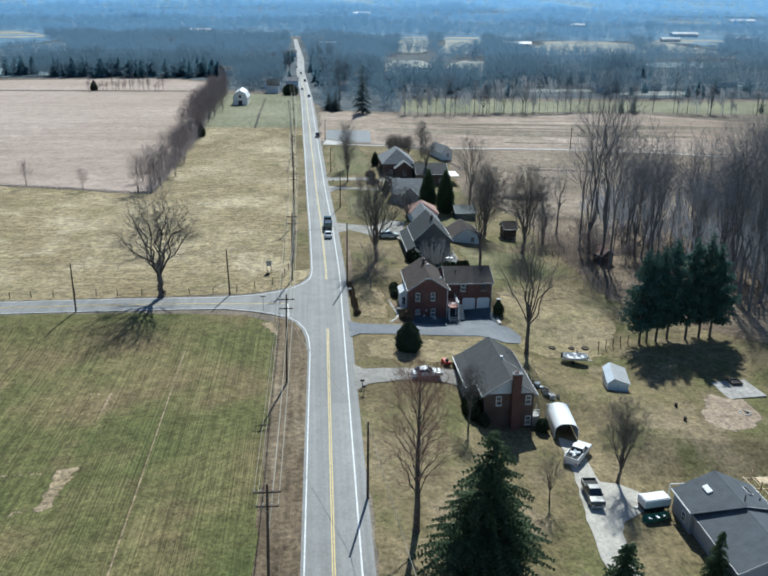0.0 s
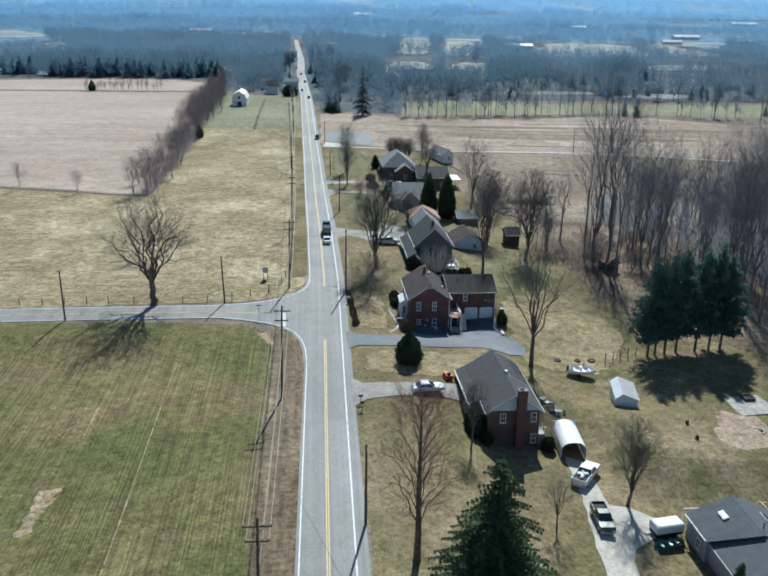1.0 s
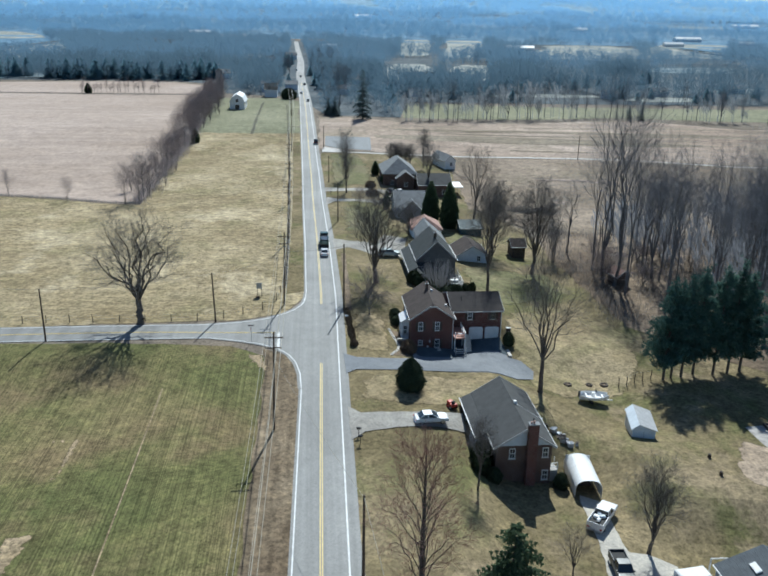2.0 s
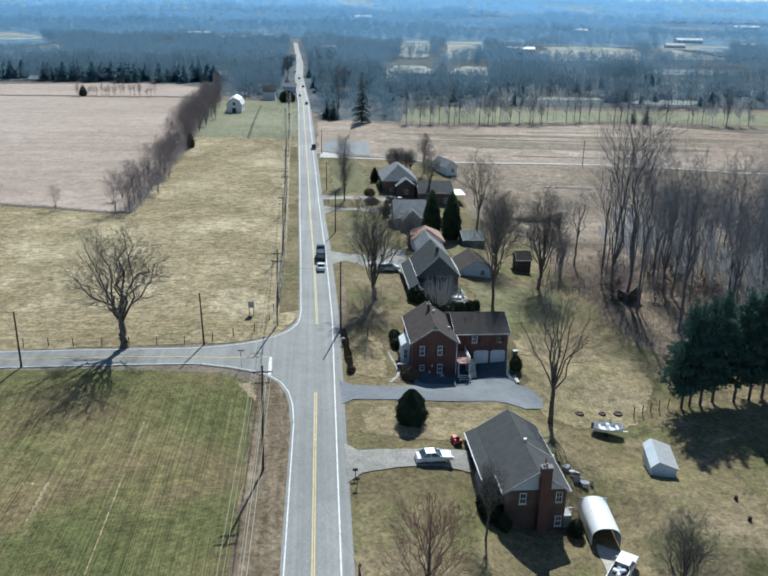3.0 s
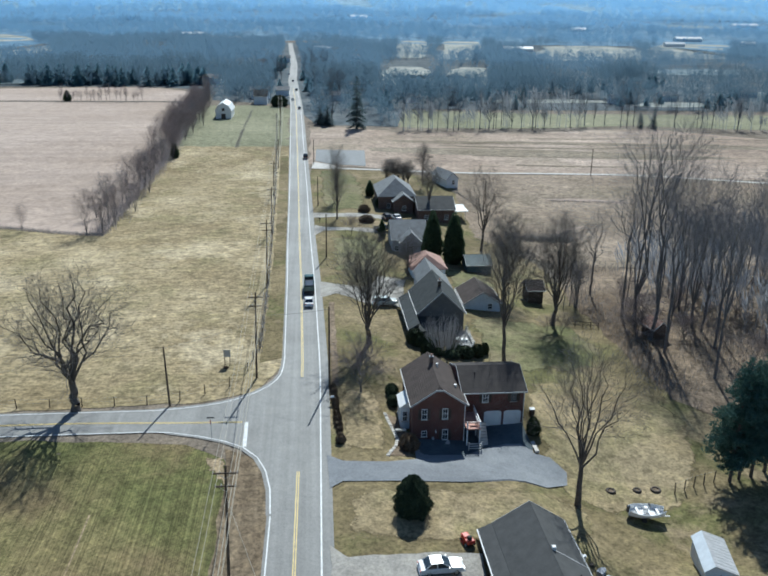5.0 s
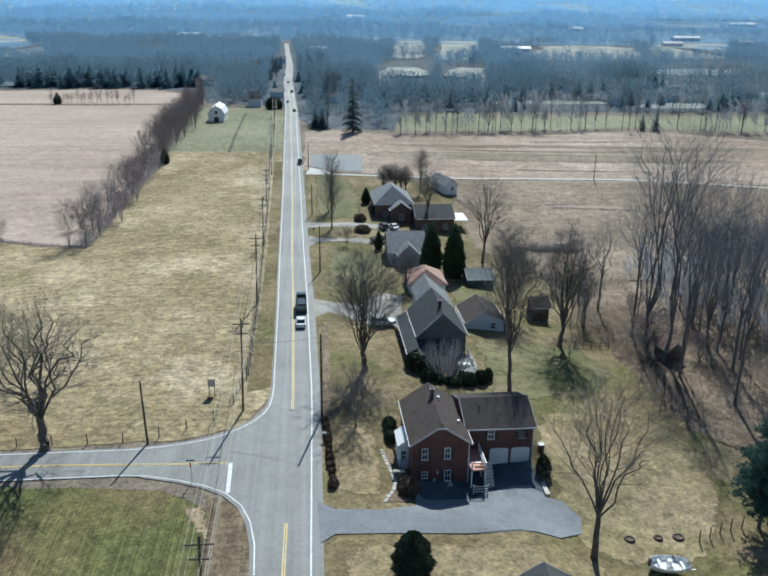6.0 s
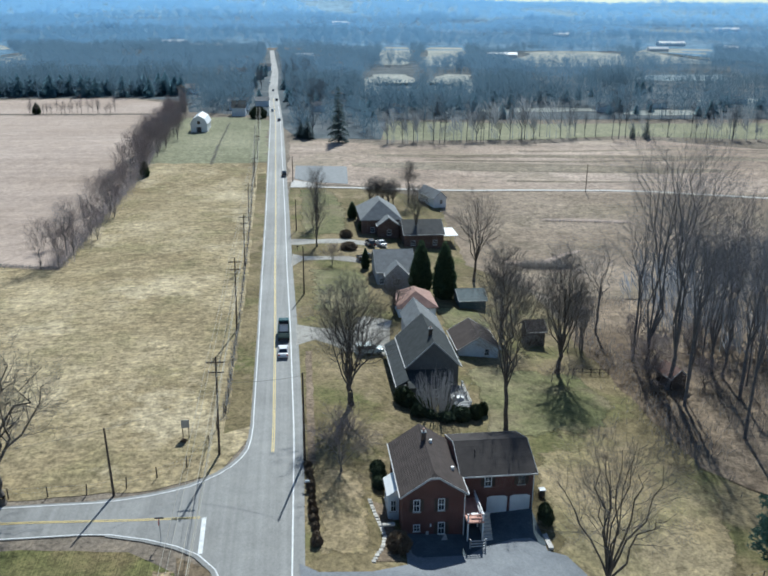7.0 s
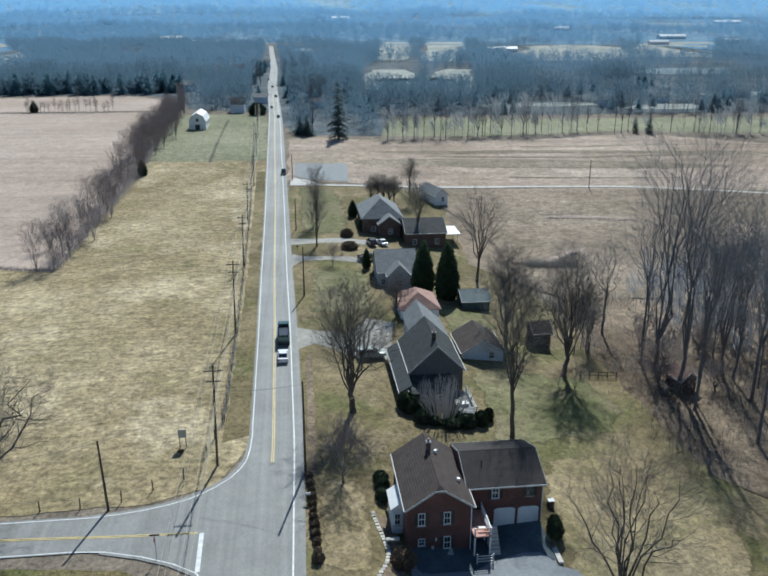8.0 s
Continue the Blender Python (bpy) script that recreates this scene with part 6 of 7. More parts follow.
for x, y, w, d, h, wall in FARMS_AFAR + FARMS_BY_ROAD:
    simple_house(x - w / 2, x + w / 2, y, y + d, h, h * 1.55, "x", wall, M_WHITE if w > 25 else M_ROOFPALE, "pale building among distant trees", "building", name="farm_building")


def white_barn():
    t = root("barn", at_ground(-43.6, 385), "white barn with a gambrel roof beside the meadow", "barn")
    prof = [(-5.4, 0), (5.4, 0), (5.4, 5.2), (3.6, 8.6), (0, 10.6), (-3.6, 8.6), (-5.4, 5.2)]
    part("wall", solid(prof, "y", -13, 13), M_WHITE, t)
    top = [(-5.75, 4.9), (-3.7, 8.75), (0, 10.85), (3.7, 8.75), (5.75, 4.9)]
    shell = top + [(u * 1.03, z + 0.28) for u, z in top[::-1]]
    part("roof", solid(shell, "y", -13.5, 13.5), M_WHITE, t, "white gambrel roof")
    part("barn_door", box(-1.5, 1.5, -13.1, -13.004, 0.1, 3.4, 0.02), M_DARKWOOD, t, "dark barn door")
    t.scale = (0.76, 0.76, 0.76)
    part("loft_door", box(-0.9, 0.9, -13.1, -13.004, 5.4, 7.4, 0.02), M_DARKWOOD, t, "dark loft door")
    return t


white_barn()
silo = root("silo", at_ground(-63.5, 470), "tall weathered grey farm silo at the end of the hedge", "silo")
part("tower", rod((0, 0, 0), (0, 0, 15), 2.2, 2.2, 20), M_ROOFPALE, silo)
part("dome", rod((0, 0, 15.003), (0, 0, 16.4), 2.45, 0.6, 20), M_ROOFDARK, silo)
simple_house(-32, -24, 446, 458, 5, 8.5, "x", M_SIDING, M_ROOFDARK, "pale farmhouse among trees by the far road", "house")
thicket = shrub(28, 4.5, 4.5, 6.5, M_SHRUB, "dark round evergreen thicket beside the far road", n=1600, size=0.8)
settle(thicket, -16, 436)

# ---- farm track, gravel lot, far driveways ----
track = strip("track", dense([(2.4, 238), (20, 236.6), (52, 235.2), (82, 234.4), (117, 231.6), (134, 228.4), (168, 217.1), (300, 203), (430, 191)], 4), -1.05, 1.05, M_CONCRETE, 0.24, "pale gravel farm track crossing the fields")
tagged(track, category="track", kind="structure")
drape("gravel_lot", [(4.0, 252), (10, 246), (23.2, 243), (25.0, 276), (4.6, 277)], M_ROOFPALE, 0.2, 8, "pale blue grey paved lot beside the road", "lot")
drape("driveway_mouth", [(2.5, 239.5), (14, 238.4), (9.5, 245.5), (3.2, 250)], M_CONCRETE, 0.19, 6, "pale concrete driveway mouth", "driveway")
drape("driveway_concrete", [(2.6, 141), (3.0, 153), (5.6, 150.6), (17, 151.2), (21.6, 149), (21.4, 145), (12, 147.6), (5.2, 146.6)], M_GRAVEL, 0.14, 5, "pale concrete driveway with a parked truck", "driveway")
drape("driveway_far", [(2.4, 162), (2.6, 168), (16.6, 168.6), (28, 166), (28, 161), (17, 164.2)], M_GRAVEL, 0.13, 5, "pale concrete driveway of a far house", "driveway")
drape("driveway_van", [(3.6, 90.5), (3.4, 101), (8, 99), (14, 97.5), (16.4, 106), (22, 104), (19.5, 86), (12, 88), (7, 93.2)], M_GRAVEL, 0.1, 4, "pale gravel forecourt under a bare tree", "driveway", 0.2)

# worn patches and tramlines in the green field
for k, (x0, y0, x1, y1) in enumerate(((-33.6, -3.2, -31.6, 8.4), (-35.0, -21.5, -31.6, -12.0), (-33.0, 20.0, -31.2, 23.0), (-39.0, 7.2, -33.4, 8.2), (-43.0, -13.8, -34.8, -12.4), (-42.0, -22.0, -35.0, -20.8), (-37.0, -1.8, -33.4, -0.8))):
    drape("worn_patch", [(x0 + 0.6, y0), (x1 - 0.8, y0 + 0.4), (x1, y1), (x0 + 0.5, y1 - 0.3)], M_TRAMPLED, 0.085, 0.6, "bare pale patch worn in the green field", "patch", 0.35, k, feather=0.45)
drape("worn_patch", [(56, 5), (60, 8), (66, 6.5), (66, 0), (60, -4), (54, -3)], M_WORNLAWN, 0.085, 2, "bare pinkish earth patch on the lawn", "patch", 0.7, 12, feather=0.45)
drape("worn_patch", [(-12.5, 32), (-9.4, 31.5), (-8.0, 24), (-10.4, 27)], M_TRAMPLED, 0.085, 0.6, "bare brown field corner beside the junction", "patch", 0.4, 9, feather=0.45)
track = strip("wheel_track", [(-22.9 - 0.8 * u, -60 + 82 * u) for u in (k / 20 for k in range(21))], -0.09, 0.09, M_DIRT, 0.075, "faint pale tractor track in the green field")
tagged(track, category="track", kind="structure")

for line, half in (([(60, 292), (97, 290.5), (144, 287), (205, 282), (300, 270)], 1.6), ([(84, 251), (115, 249), (130, 247.5), (150, 243)], 1.0), ([(70, 300), (106, 302), (150, 296), (206, 289)], 0.9), ([(106, 316), (138, 313), (172, 310), (240, 306)], 1.2), ([(70, 270), (110, 268), (150, 262)], 0.7)):
    s = strip("field_furrow", [(x, y + 2.6 * math.sin(x / 24.0)) for x, y in dense(line, 5)], -half, half, M_BAND, 0.16, "darker brown furrow across the stubble field")
    tagged(s, category="furrow", kind="structure")
drape("eroded_bank", [(80, 196), (93, 196), (107, 192), (109, 189), (96, 191), (84, 194)], M_PLOUGH, 0.16, 4, "pale eroded bank in the bare field", "bank", 0.6, 3)
drape("eroded_bank", [(56, 157), (60, 152.5), (70, 152.6), (74, 158), (84, 165), (80, 164.5), (68, 155.5), (60, 155)], M_PLOUGH, 0.16, 3, "pale eroded bank in the bare field", "bank", 0.6, 4)
brush("bank_grass", [(58, 152), (70, 152), (78, 160)], 0.9, 1.0, 900, M_TWIG, "dead grass along an eroded bank", 21)
brush("bank_grass", [(82, 194), (96, 192), (108, 189)], 0.9, 1.0, 700, M_TWIG, "dead grass along an eroded bank", 22)

# ---- poles and wires ----
def utility_pole(x, y, h, arms=((0.7, 2.4), (2.1, 2.0)), label="tall brown wooden utility pole with crossarms", lean=0.0, group="utility poles"):
    t = root("utility_pole", at_ground(x, y, 0, 0), label, "utility pole", group)
    part("pole", rod((0, 0, -0.3), (lean, 0, h), 0.17, 0.11, 12), M_POLE, t)
    for drop, span in arms:
        z = h - drop
        xc = lean * z / h
        arm = part("crossarm", box(xc - span / 2, xc + span / 2, -0.26, -0.14, z - 0.07, z + 0.07, 0.01), M_POLE, t)
        for u in (-0.46, -0.2, 0.2, 0.46):
            part("insulator", rod((xc + u * span, -0.2, z + 0.07), (xc + u * span, -0.2, z + 0.26), 0.05, 0.035, 6), M_STEEL, arm)
        for s in (-1, 1):
            part("brace", rod((xc + s * span * 0.3, -0.2, z - 0.06), (xc, -0.17, z - 0.6), 0.02, 0.02, 5), M_STEEL, t)
    return t


def wire(name, a, b, sag, r, label, group):
    n = 14
    verts, faces = [], []
    pts = [Vector(a).lerp(Vector(b), k / n) - Vector((0, 0, sag * 4 * (k / n) * (1 - k / n))) for k in range(n + 1)]
    across = Vector((b[1] - a[1], a[0] - b[0], 0)).normalized() * r
    for k, p in enumerate(pts):
        verts += [tuple(p + across), tuple(p + Vector((0, 0, r))), tuple(p - across), tuple(p - Vector((0, 0, r)))]
        if k:
            faces += [(4 * k - 4 + i, 4 * k - 4 + (i + 1) % 4, 4 * k + (i + 1) % 4, 4 * k + i) for i in range(4)]
    return tagged(link_mesh(name, verts, faces, M_WIRE), label, "wire", group)


WEST_POLES = ((-7.0, -41, 14.0), (-6.7, 6.9, 14.0), (-6.9, 54.6, 14.1), (-7.4, 98.8, 14.1), (-8.4, 143.5, 12.6), (-9.7, 189.8, 11.4), (-9.9, 238, 11.0), (-11.0, 290, 10.5), (-12.5, 345, 10.5), (-14.5, 400, 10.5))
for x, y, h in WEST_POLES:
    utility_pole(x, y, h, lean=0.35)
for (xa, ya, ha), (xb, yb, hb) in zip(WEST_POLES, WEST_POLES[1:]):
    za, zb = ground_z(xa, ya) + ha, ground_z(xb, yb) + hb
    r = 0.017 if ya < 150 else 0.03
    for off, drop in ((-1.1, 0.45), (0.48, 0.45), (1.1, 0.45), (-0.92, 1.85), (0.92, 1.85)):
        wire("power_wire", (xa + 0.33 + off, ya - 0.2, za - drop), (xb + 0.33 + off, yb - 0.2, zb - drop), 0.55, r, "pale overhead wire between the poles", "overhead wires")
    wire("telephone_cable", (xa + 0.3, ya, za - 5.0), (xb + 0.3, yb, zb - 5.0), 0.9, 0.035, "overhead telephone cable between the poles", "telephone cables")
EAST_POLES = ((3.25, -23.3, 9.8), (4.3, 52.0, 12.6), (5.35, 119.8, 10.5), (4.1, 177.2, 9.0), (3.4, 246, 9.5))
for x, y, h in EAST_POLES:
    utility_pole(x, y, h, (), "plain brown wooden pole beside the road", group="plain poles")
utility_pole(108, 231, 10.0, (), "thin plain wooden pole beside the farm track", 0.0, "plain poles")
utility_pole(-18.7, 46.2, 9.2, (), "plain brown wooden pole beside the side road", -0.25, "plain poles")
utility_pole(-45.6, 38.6, 9.2, (), "plain brown wooden pole beside the side road", 0.0, "plain poles")
utility_pole(-76.0, 46.8, 9.2, (), "plain brown wooden pole beside the side road", 0.0, "plain poles")
wire("telephone_cable", (-6.4, 54.6, 9.6), (-18.95, 46.2, 9.0), 0.3, 0.02, "overhead cable to the side road", "telephone cables")
wire("telephone_cable", (-18.95, 46.2, 9.0), (-45.6, 38.6, 9.0), 0.5, 0.02, "overhead cable along the side road", "telephone cables")
wire("telephone_cable", (-45.6, 38.6, 9.0), (-76.0, 46.8, ground_z(-76, 46.8) + 9.0), 0.5, 0.02, "overhead cable along the side road", "telephone cables")
wire("telephone_cable", (-6.4, 6.9, 10.5), (3.25, -23.3, 9.5), 0.5, 0.02, "overhead cable crossing the road", "telephone cables")
wire("telephone_cable", (-6.5, 54.6, 10.5), (4.3, 52.0, 12.2), 0.3, 0.02, "overhead cable crossing the road", "telephone cables")
wire("telephone_cable", (3.25, -23.3, 9.6), (6.9, -62, 9.0), 0.5, 0.025, "overhead cable along the lawn", "telephone cables")


# ---- fences ----
def post_fence(points, spacing, h, label, group, wires=2, seed=3):
    r = random.Random(seed)
    spots = []
    for (xa, ya), (xb, yb) in zip(points, points[1:]):
        n = max(1, round(math.hypot(xb - xa, yb - ya) / spacing))
        spots += [(xa + (xb - xa) * k / n, ya + (yb - ya) * k / n) for k in range(n)]
    spots.append(points[-1])
    t = root("fence", pose(0, 0, 0), label, "fence", group)
    for x, y in spots:
        z = ground_z(x, y)
        hh = h * r.uniform(0.85, 1.12)
        part("post", rod((x, y, z - 0.2), (x + r.uniform(-0.1, 0.1), y + r.uniform(-0.1, 0.1), z + hh), 0.085, 0.07, 6), M_DARKWOOD, t)
    for k in range(wires):
        verts, faces = [], []
        f = 0.9 - 0.4 * k
        for (xa, ya), (xb, yb) in zip(spots, spots[1:]):
            tube(verts, faces, Vector((xa, ya, ground_z(xa, ya) + h * f)), Vector((xb, yb, ground_z(xb, yb) + h * f)), 0.012, 0.012, 3)
        link_mesh("fence_wire", verts, faces, M_STEEL, t)
    return t


post_fence([(-90, 45.6), (-60, 46.6), (-40, 46.7), (-22, 46.7), (-17.5, 47.6), (-10.8, 51.8), (-8.4, 57.0), (-7.2, 66.0)], 4.4, 1.5, "old wire fence with dark wooden posts beside the pasture", "")
post_fence([(-6.9, 66), (-7.2, 100), (-9.2, 190), (-12, 280)], 6.0, 1.3, "old wire fence with dark wooden posts along the pasture", "", 2, 5)
post_fence([(48.6, 27.2), (51.6, 28.2), (54.5, 28.6)], 1.6, 1.9, "broken leaning wooden garden fence before the pines", "", 1, 7)
rail = root("fence", pose(0, 0, 0), "low wooden rail fence at the edge of the wood", "fence")
for k in range(5):
    x = 51.8 + 1.6 * k
    part("post", rod((x, 83.0, ground_z(x, 83) - 0.2), (x, 83.0, ground_z(x, 83) + 1.3), 0.09, 0.08, 6), M_DARKWOOD, rail)
for z in (0.5, 1.1):
    part("rail", rod((51.7, 83.0, ground_z(51.8, 83) + z), (58.3, 83.0, ground_z(58.2, 83) + z), 0.06, 0.06, 6), M_DARKWOOD, rail)

# ---- shrubs by the road and the houses ----
HEDGELET = shrub(61, 0.62, 0.62, 1.15, M_HEDGE, "low rounded brown shrub in a row beside the road", n=420, size=0.2)
settle(HEDGELET, 5.3, 34.4)
tagged(HEDGELET, group="row of brown shrubs")
for k in range(1, 12):
    plant(HEDGELET, 5.32 - 0.05 * k + rng.uniform(-0.08, 0.08), 34.4 + 1.45 * k, rng.uniform(0.6, 0.9), rng.uniform(0.65, 0.9), 40 * k)
DARKBUSH = shrub(63, 0.9, 0.9, 1.7, M_SHRUB, "dark rounded evergreen bush against the house", n=700, size=0.24)
settle(DARKBUSH, 13.6, 49.6)
# Bushes near x 19-28, y 63-69 are partly added to fill a house shadow.
for x, y, s, w in ((13.7, 48.2, 1.2, 0.9), (13.5, 46.6, 1.0, 0.9), (32.5, 38.4, 1.3, 1.0), (32.9, 39.9, 1.0, 0.8), (30.1, -1.3, 1.2, 1.0), (29.9, 64.4, 1.3, 1.1), (31.4, 65.8, 1.2, 0.8), (19.6, 68.6, 1.5, 1.5), (21.4, 64.6, 1.0, 1.3), (27.6, 63.8, 1.1, 1.5), (25.2, 63.4, 0.8, 1.4), (20.2, 67.6, 1.3, 1.4), (22.0, 66.8, 1.1, 1.4), (26.4, 65.2, 0.9, 1.2), (23.0, 64.0, 0.7, 1.0), (20.2, 1.6, 1.9, 1.5), (19.7, -0.6, 1.4, 1.3), (21.2, -1.6, 1.1, 1.0)):
    plant(DARKBUSH, x, y, s, w, 30 * x)
BROWNBUSH = shrub(64, 1.25, 1.25, 2.4, M_HEDGE, "large rounded brown bush at the house corner", n=1100, size=0.26)
settle(BROWNBUSH, 14.4, 34.4)
plant(BROWNBUSH, 17.5, 158.5, 0.8, 1.6, 0, "round brown bush beside a far driveway")
plant(BROWNBUSH, 17.6, 170.5, 0.9, 1.3, 0, "brown bush before a far house")

# curved stone edging beside the brick house
edging = root("garden_edging", pose(0, 0, 0), "curved row of pale edging stones along a flower bed", "edging")
bed = [(12.0, 43.4), (12.3, 41.2), (12.8, 38.6), (13.1, 36.6), (12.6, 34.4), (11.8, 32.6), (11.3, 31.4)]
drape("flower_bed", [(12.1, 43.3), (14.4, 43.0), (14.4, 34.2), (14.4, 32.0), (11.5, 31.4), (12.7, 34.4), (13.2, 36.6)], M_LITTER, 0.12, 1, "brown mulched flower bed", "flower bed")
for k, (x, y) in enumerate(dense(bed, 0.5)):
    z = ground_z(x, y)
    part("stone", box(x - 0.24, x + 0.24, y - 0.22, y + 0.22, z - 0.05, z + 0.17 + 0.04 * math.sin(k * 2.3), 0.04), M_STONE, edging)
for k in range(3):
    part("stone", box(12.9 + 0.5 * k, 13.36 + 0.5 * k, 37.2, 37.7, -0.3, -0.08, 0.03), M_STONE, edging)
kerb = tagged(part("kerb", box(31.62, 32.2, 34.0, 38.6, ground_z(32, 36) - 0.2, ground_z(32, 36) + 0.12, 0.02), M_CONCRETE), "white concrete kerb wedge beside the garage apron", "kerb", kind="structure")


# ---- vehicles ----
def wheel(owner, x, y, r, w):
    ax = Vector((1, 0, 0))
    bm = rod((x - w / 2, y, r), (x + w / 2, y, r), r, r, 18)
    bmesh.ops.bevel(bm, geom=[e for e in bm.edges if abs(e.verts[0].co.x - e.verts[1].co.x) < 1e-4], offset=0.04, segments=2, affect="EDGES")
    tyre = part("wheel", bm, M_RUBBER, owner)
    s = 1 if x > 0 else -1
    part("rim", rod((x + s * w / 2, y, r), (x + s * (w / 2 + 0.015), y, r), r * 0.62, r * 0.55, 14), M_CHROME, tyre)


def vehicle(name, label, body_material, m, length=4.5, width=1.7, profile="sedan", group="", dark=False):
    """A car seen from all sides: body, glasshouse with roof panel, wheels, lamps, bumpers. It faces +y."""
    t = root(name, m, label, "car" if profile != "pickup" else "pickup truck", group)
    L, W = length / 2, width / 2
    side = {"sedan": [(-L, 0.35), (L, 0.35), (L, 0.72), (L * 0.9, 0.86), (L * 0.35, 0.95), (-L * 0.62, 0.98), (-L * 0.97, 0.9)],
            "suv": [(-L, 0.4), (L, 0.4), (L, 0.85), (L * 0.92, 1.0), (L * 0.45, 1.08), (-L * 0.97, 1.1)],
            "pickup": [(-L, 0.5), (L, 0.5), (L, 0.95), (L * 0.93, 1.1), (L * 0.45, 1.16), (-L, 1.16)]}[profile]
    bm = solid([(y, z) for y, z in side], "x", -W, W)
    bmesh.ops.bevel(bm, geom=bm.edges[:], offset=0.09, segments=3, profile=0.6, affect="EDGES")
    body = part("body", bm, body_material, t, smooth=False)
    cab = {"sedan": (-L * 0.78, -L * 0.5, L * 0.02, L * 0.42, 0.93, 1.42), "suv": (-L * 0.97, -L * 0.88, L * 0.1, L * 0.5, 1.05, 1.68), "pickup": (-L * 0.2, -L * 0.14, L * 0.22, L * 0.5, 1.12, 1.76)}[profile]
    y0, y1, y2, y3, z0, z1 = cab
    bm = bmesh.new()
    wb, wt = W * 0.93, W * 0.76
    low = [bm.verts.new(p) for p in ((-wb, y0, z0), (wb, y0, z0), (wb, y3, z0), (-wb, y3, z0))]
    up = [bm.verts.new(p) for p in ((-wt, y1, z1), (wt, y1, z1), (wt, y2, z1), (-wt, y2, z1))]
    bm.faces.new(up)
    bm.faces.new(low[::-1])
    for i in range(4):
        j = (i + 1) % 4
        bm.faces.new((low[i], low[j], up[j], up[i]))
    part("window", bm, M_GLASS, t, "dark glazed cabin")
    part("roof_panel", box(-wt - 0.02, wt + 0.02, y1 - 0.03, y2 + 0.03, z1 - 0.01, z1 + 0.06, 0.025), body_material, t)
    for s in (-1, 1):
        for ya, yb in ((y0, y1), (y3, y2)):
            part("pillar", rod((s * wb, ya, z0), (s * wt, yb, z1), 0.05, 0.045, 5), body_material, t)
        ym = (y1 + y2) / 2
        part("pillar", rod((s * wb * 0.99, ym, z0), (s * wt * 1.02, ym, z1), 0.045, 0.045, 5), body_material, t)
        part("mirror", box(s * W - (0.02 if s > 0 else 0.16), s * W + (0.16 if s > 0 else 0.02), y3 - 0.35, y3 - 0.22, z0 + 0.02, z0 + 0.17, 0.02), body_material, t)
        part("headlight", box(s * W * 0.72 - 0.16, s * W * 0.72 + 0.16, L - 0.08, L + 0.012, 0.58, 0.74, 0.02), M_CHROME, t)
        part("taillight", box(s * W * 0.78 - 0.13, s * W * 0.78 + 0.13, -L - 0.012, -L + 0.1, 0.66, 0.86, 0.02), M_REDLAMP, t)
        for y in (-L * 0.6, L * 0.62):
            wheel(t, s * (W - 0.1), y, 0.33 if profile != "pickup" else 0.38, 0.2)
    for y, s in ((L, 1), (-L, -1)):
        part("bumper", box(-W * 0.96, W * 0.96, y - 0.08, y + 0.08, 0.34, 0.52, 0.05), M_CHROME if profile == "pickup" else body_material, t)
    if profile == "pickup":
        part("cargo_bed", box(-W * 0.84, W * 0.84, -L * 0.95, -L * 0.24, 1.163, 1.18), M_RUBBER, t, "dark open cargo bed")
        for s in (-1, 1):
            part("bed_side", box(s * W - (0.1 if s > 0 else 0.0), s * W + (0.0 if s > 0 else 0.1), -L * 0.98, -L * 0.22, 1.15, 1.42, 0.03), body_material, t)
        part("tailgate", box(-W, W, -L, -L + 0.09, 1.15, 1.42, 0.03), body_material, t)
    return t


P_WHITE = plain("white car paint", (0.80, 0.80, 0.80), 0.25, 0.03, 1.0, spec=0.6)
P_DARK = plain("black car paint", (0.03, 0.032, 0.036), 0.22, 0.1, 1.0, spec=0.6)
P_GREY = plain("grey car paint", (0.22, 0.24, 0.26), 0.25, 0.05, 1.0, spec=0.6)
P_CHARCOAL = plain("charcoal car paint", (0.05, 0.056, 0.062), 0.35, 0.06, 1.0, spec=0.6)
P_PALE = plain("pale silver car paint", (0.55, 0.60, 0.57), 0.25, 0.04, 1.0, spec=0.6)
P_GREEN = plain("dark green car paint", (0.03, 0.085, 0.075), 0.25, 0.1, 1.0, spec=0.6)


def on_road(x, y, lift=0.11, turn=0.0):
    return at_ground(x, y, lift, turn)


vehicle("car", "white sedan driving along the road", P_WHITE, on_road(1.25, 87.0), profile="sedan")
truck = root("truck", on_road(1.3, 95.5), "dark green flatbed work truck driving along the road", "truck")
part("chassis", box(-0.85, 0.85, -3.6, 3.3, 0.6, 0.85, 0.03), M_RUBBER, truck)
part("cab", box(-0.95, 0.95, 1.2, 2.7, 0.86, 2.5, 0.12), P_GREEN, truck)
part("bonnet", box(-0.85, 0.85, 2.71, 3.8, 0.86, 1.65, 0.12), P_GREEN, truck)
part("window", box(-0.85, 0.85, 1.14, 1.196, 1.6, 2.3), M_GLASS, truck)
part("window", box(-0.85, 0.85, 2.72, 2.76, 1.68, 2.3), M_GLASS, truck)
part("cargo_bed", box(-1.05, 1.05, -3.7, 1.1, 0.86, 1.05, 0.03), M_RUBBER, truck)
for s in (-1, 1):
    part("bed_side", box(s * 1.0 - 0.05, s * 1.0 + 0.05, -3.7, 1.1, 1.053, 1.9, 0.02), P_GREEN, truck)
    for y in (-2.4, 2.6):
        wheel(truck, s * 0.9, y, 0.45, 0.26)
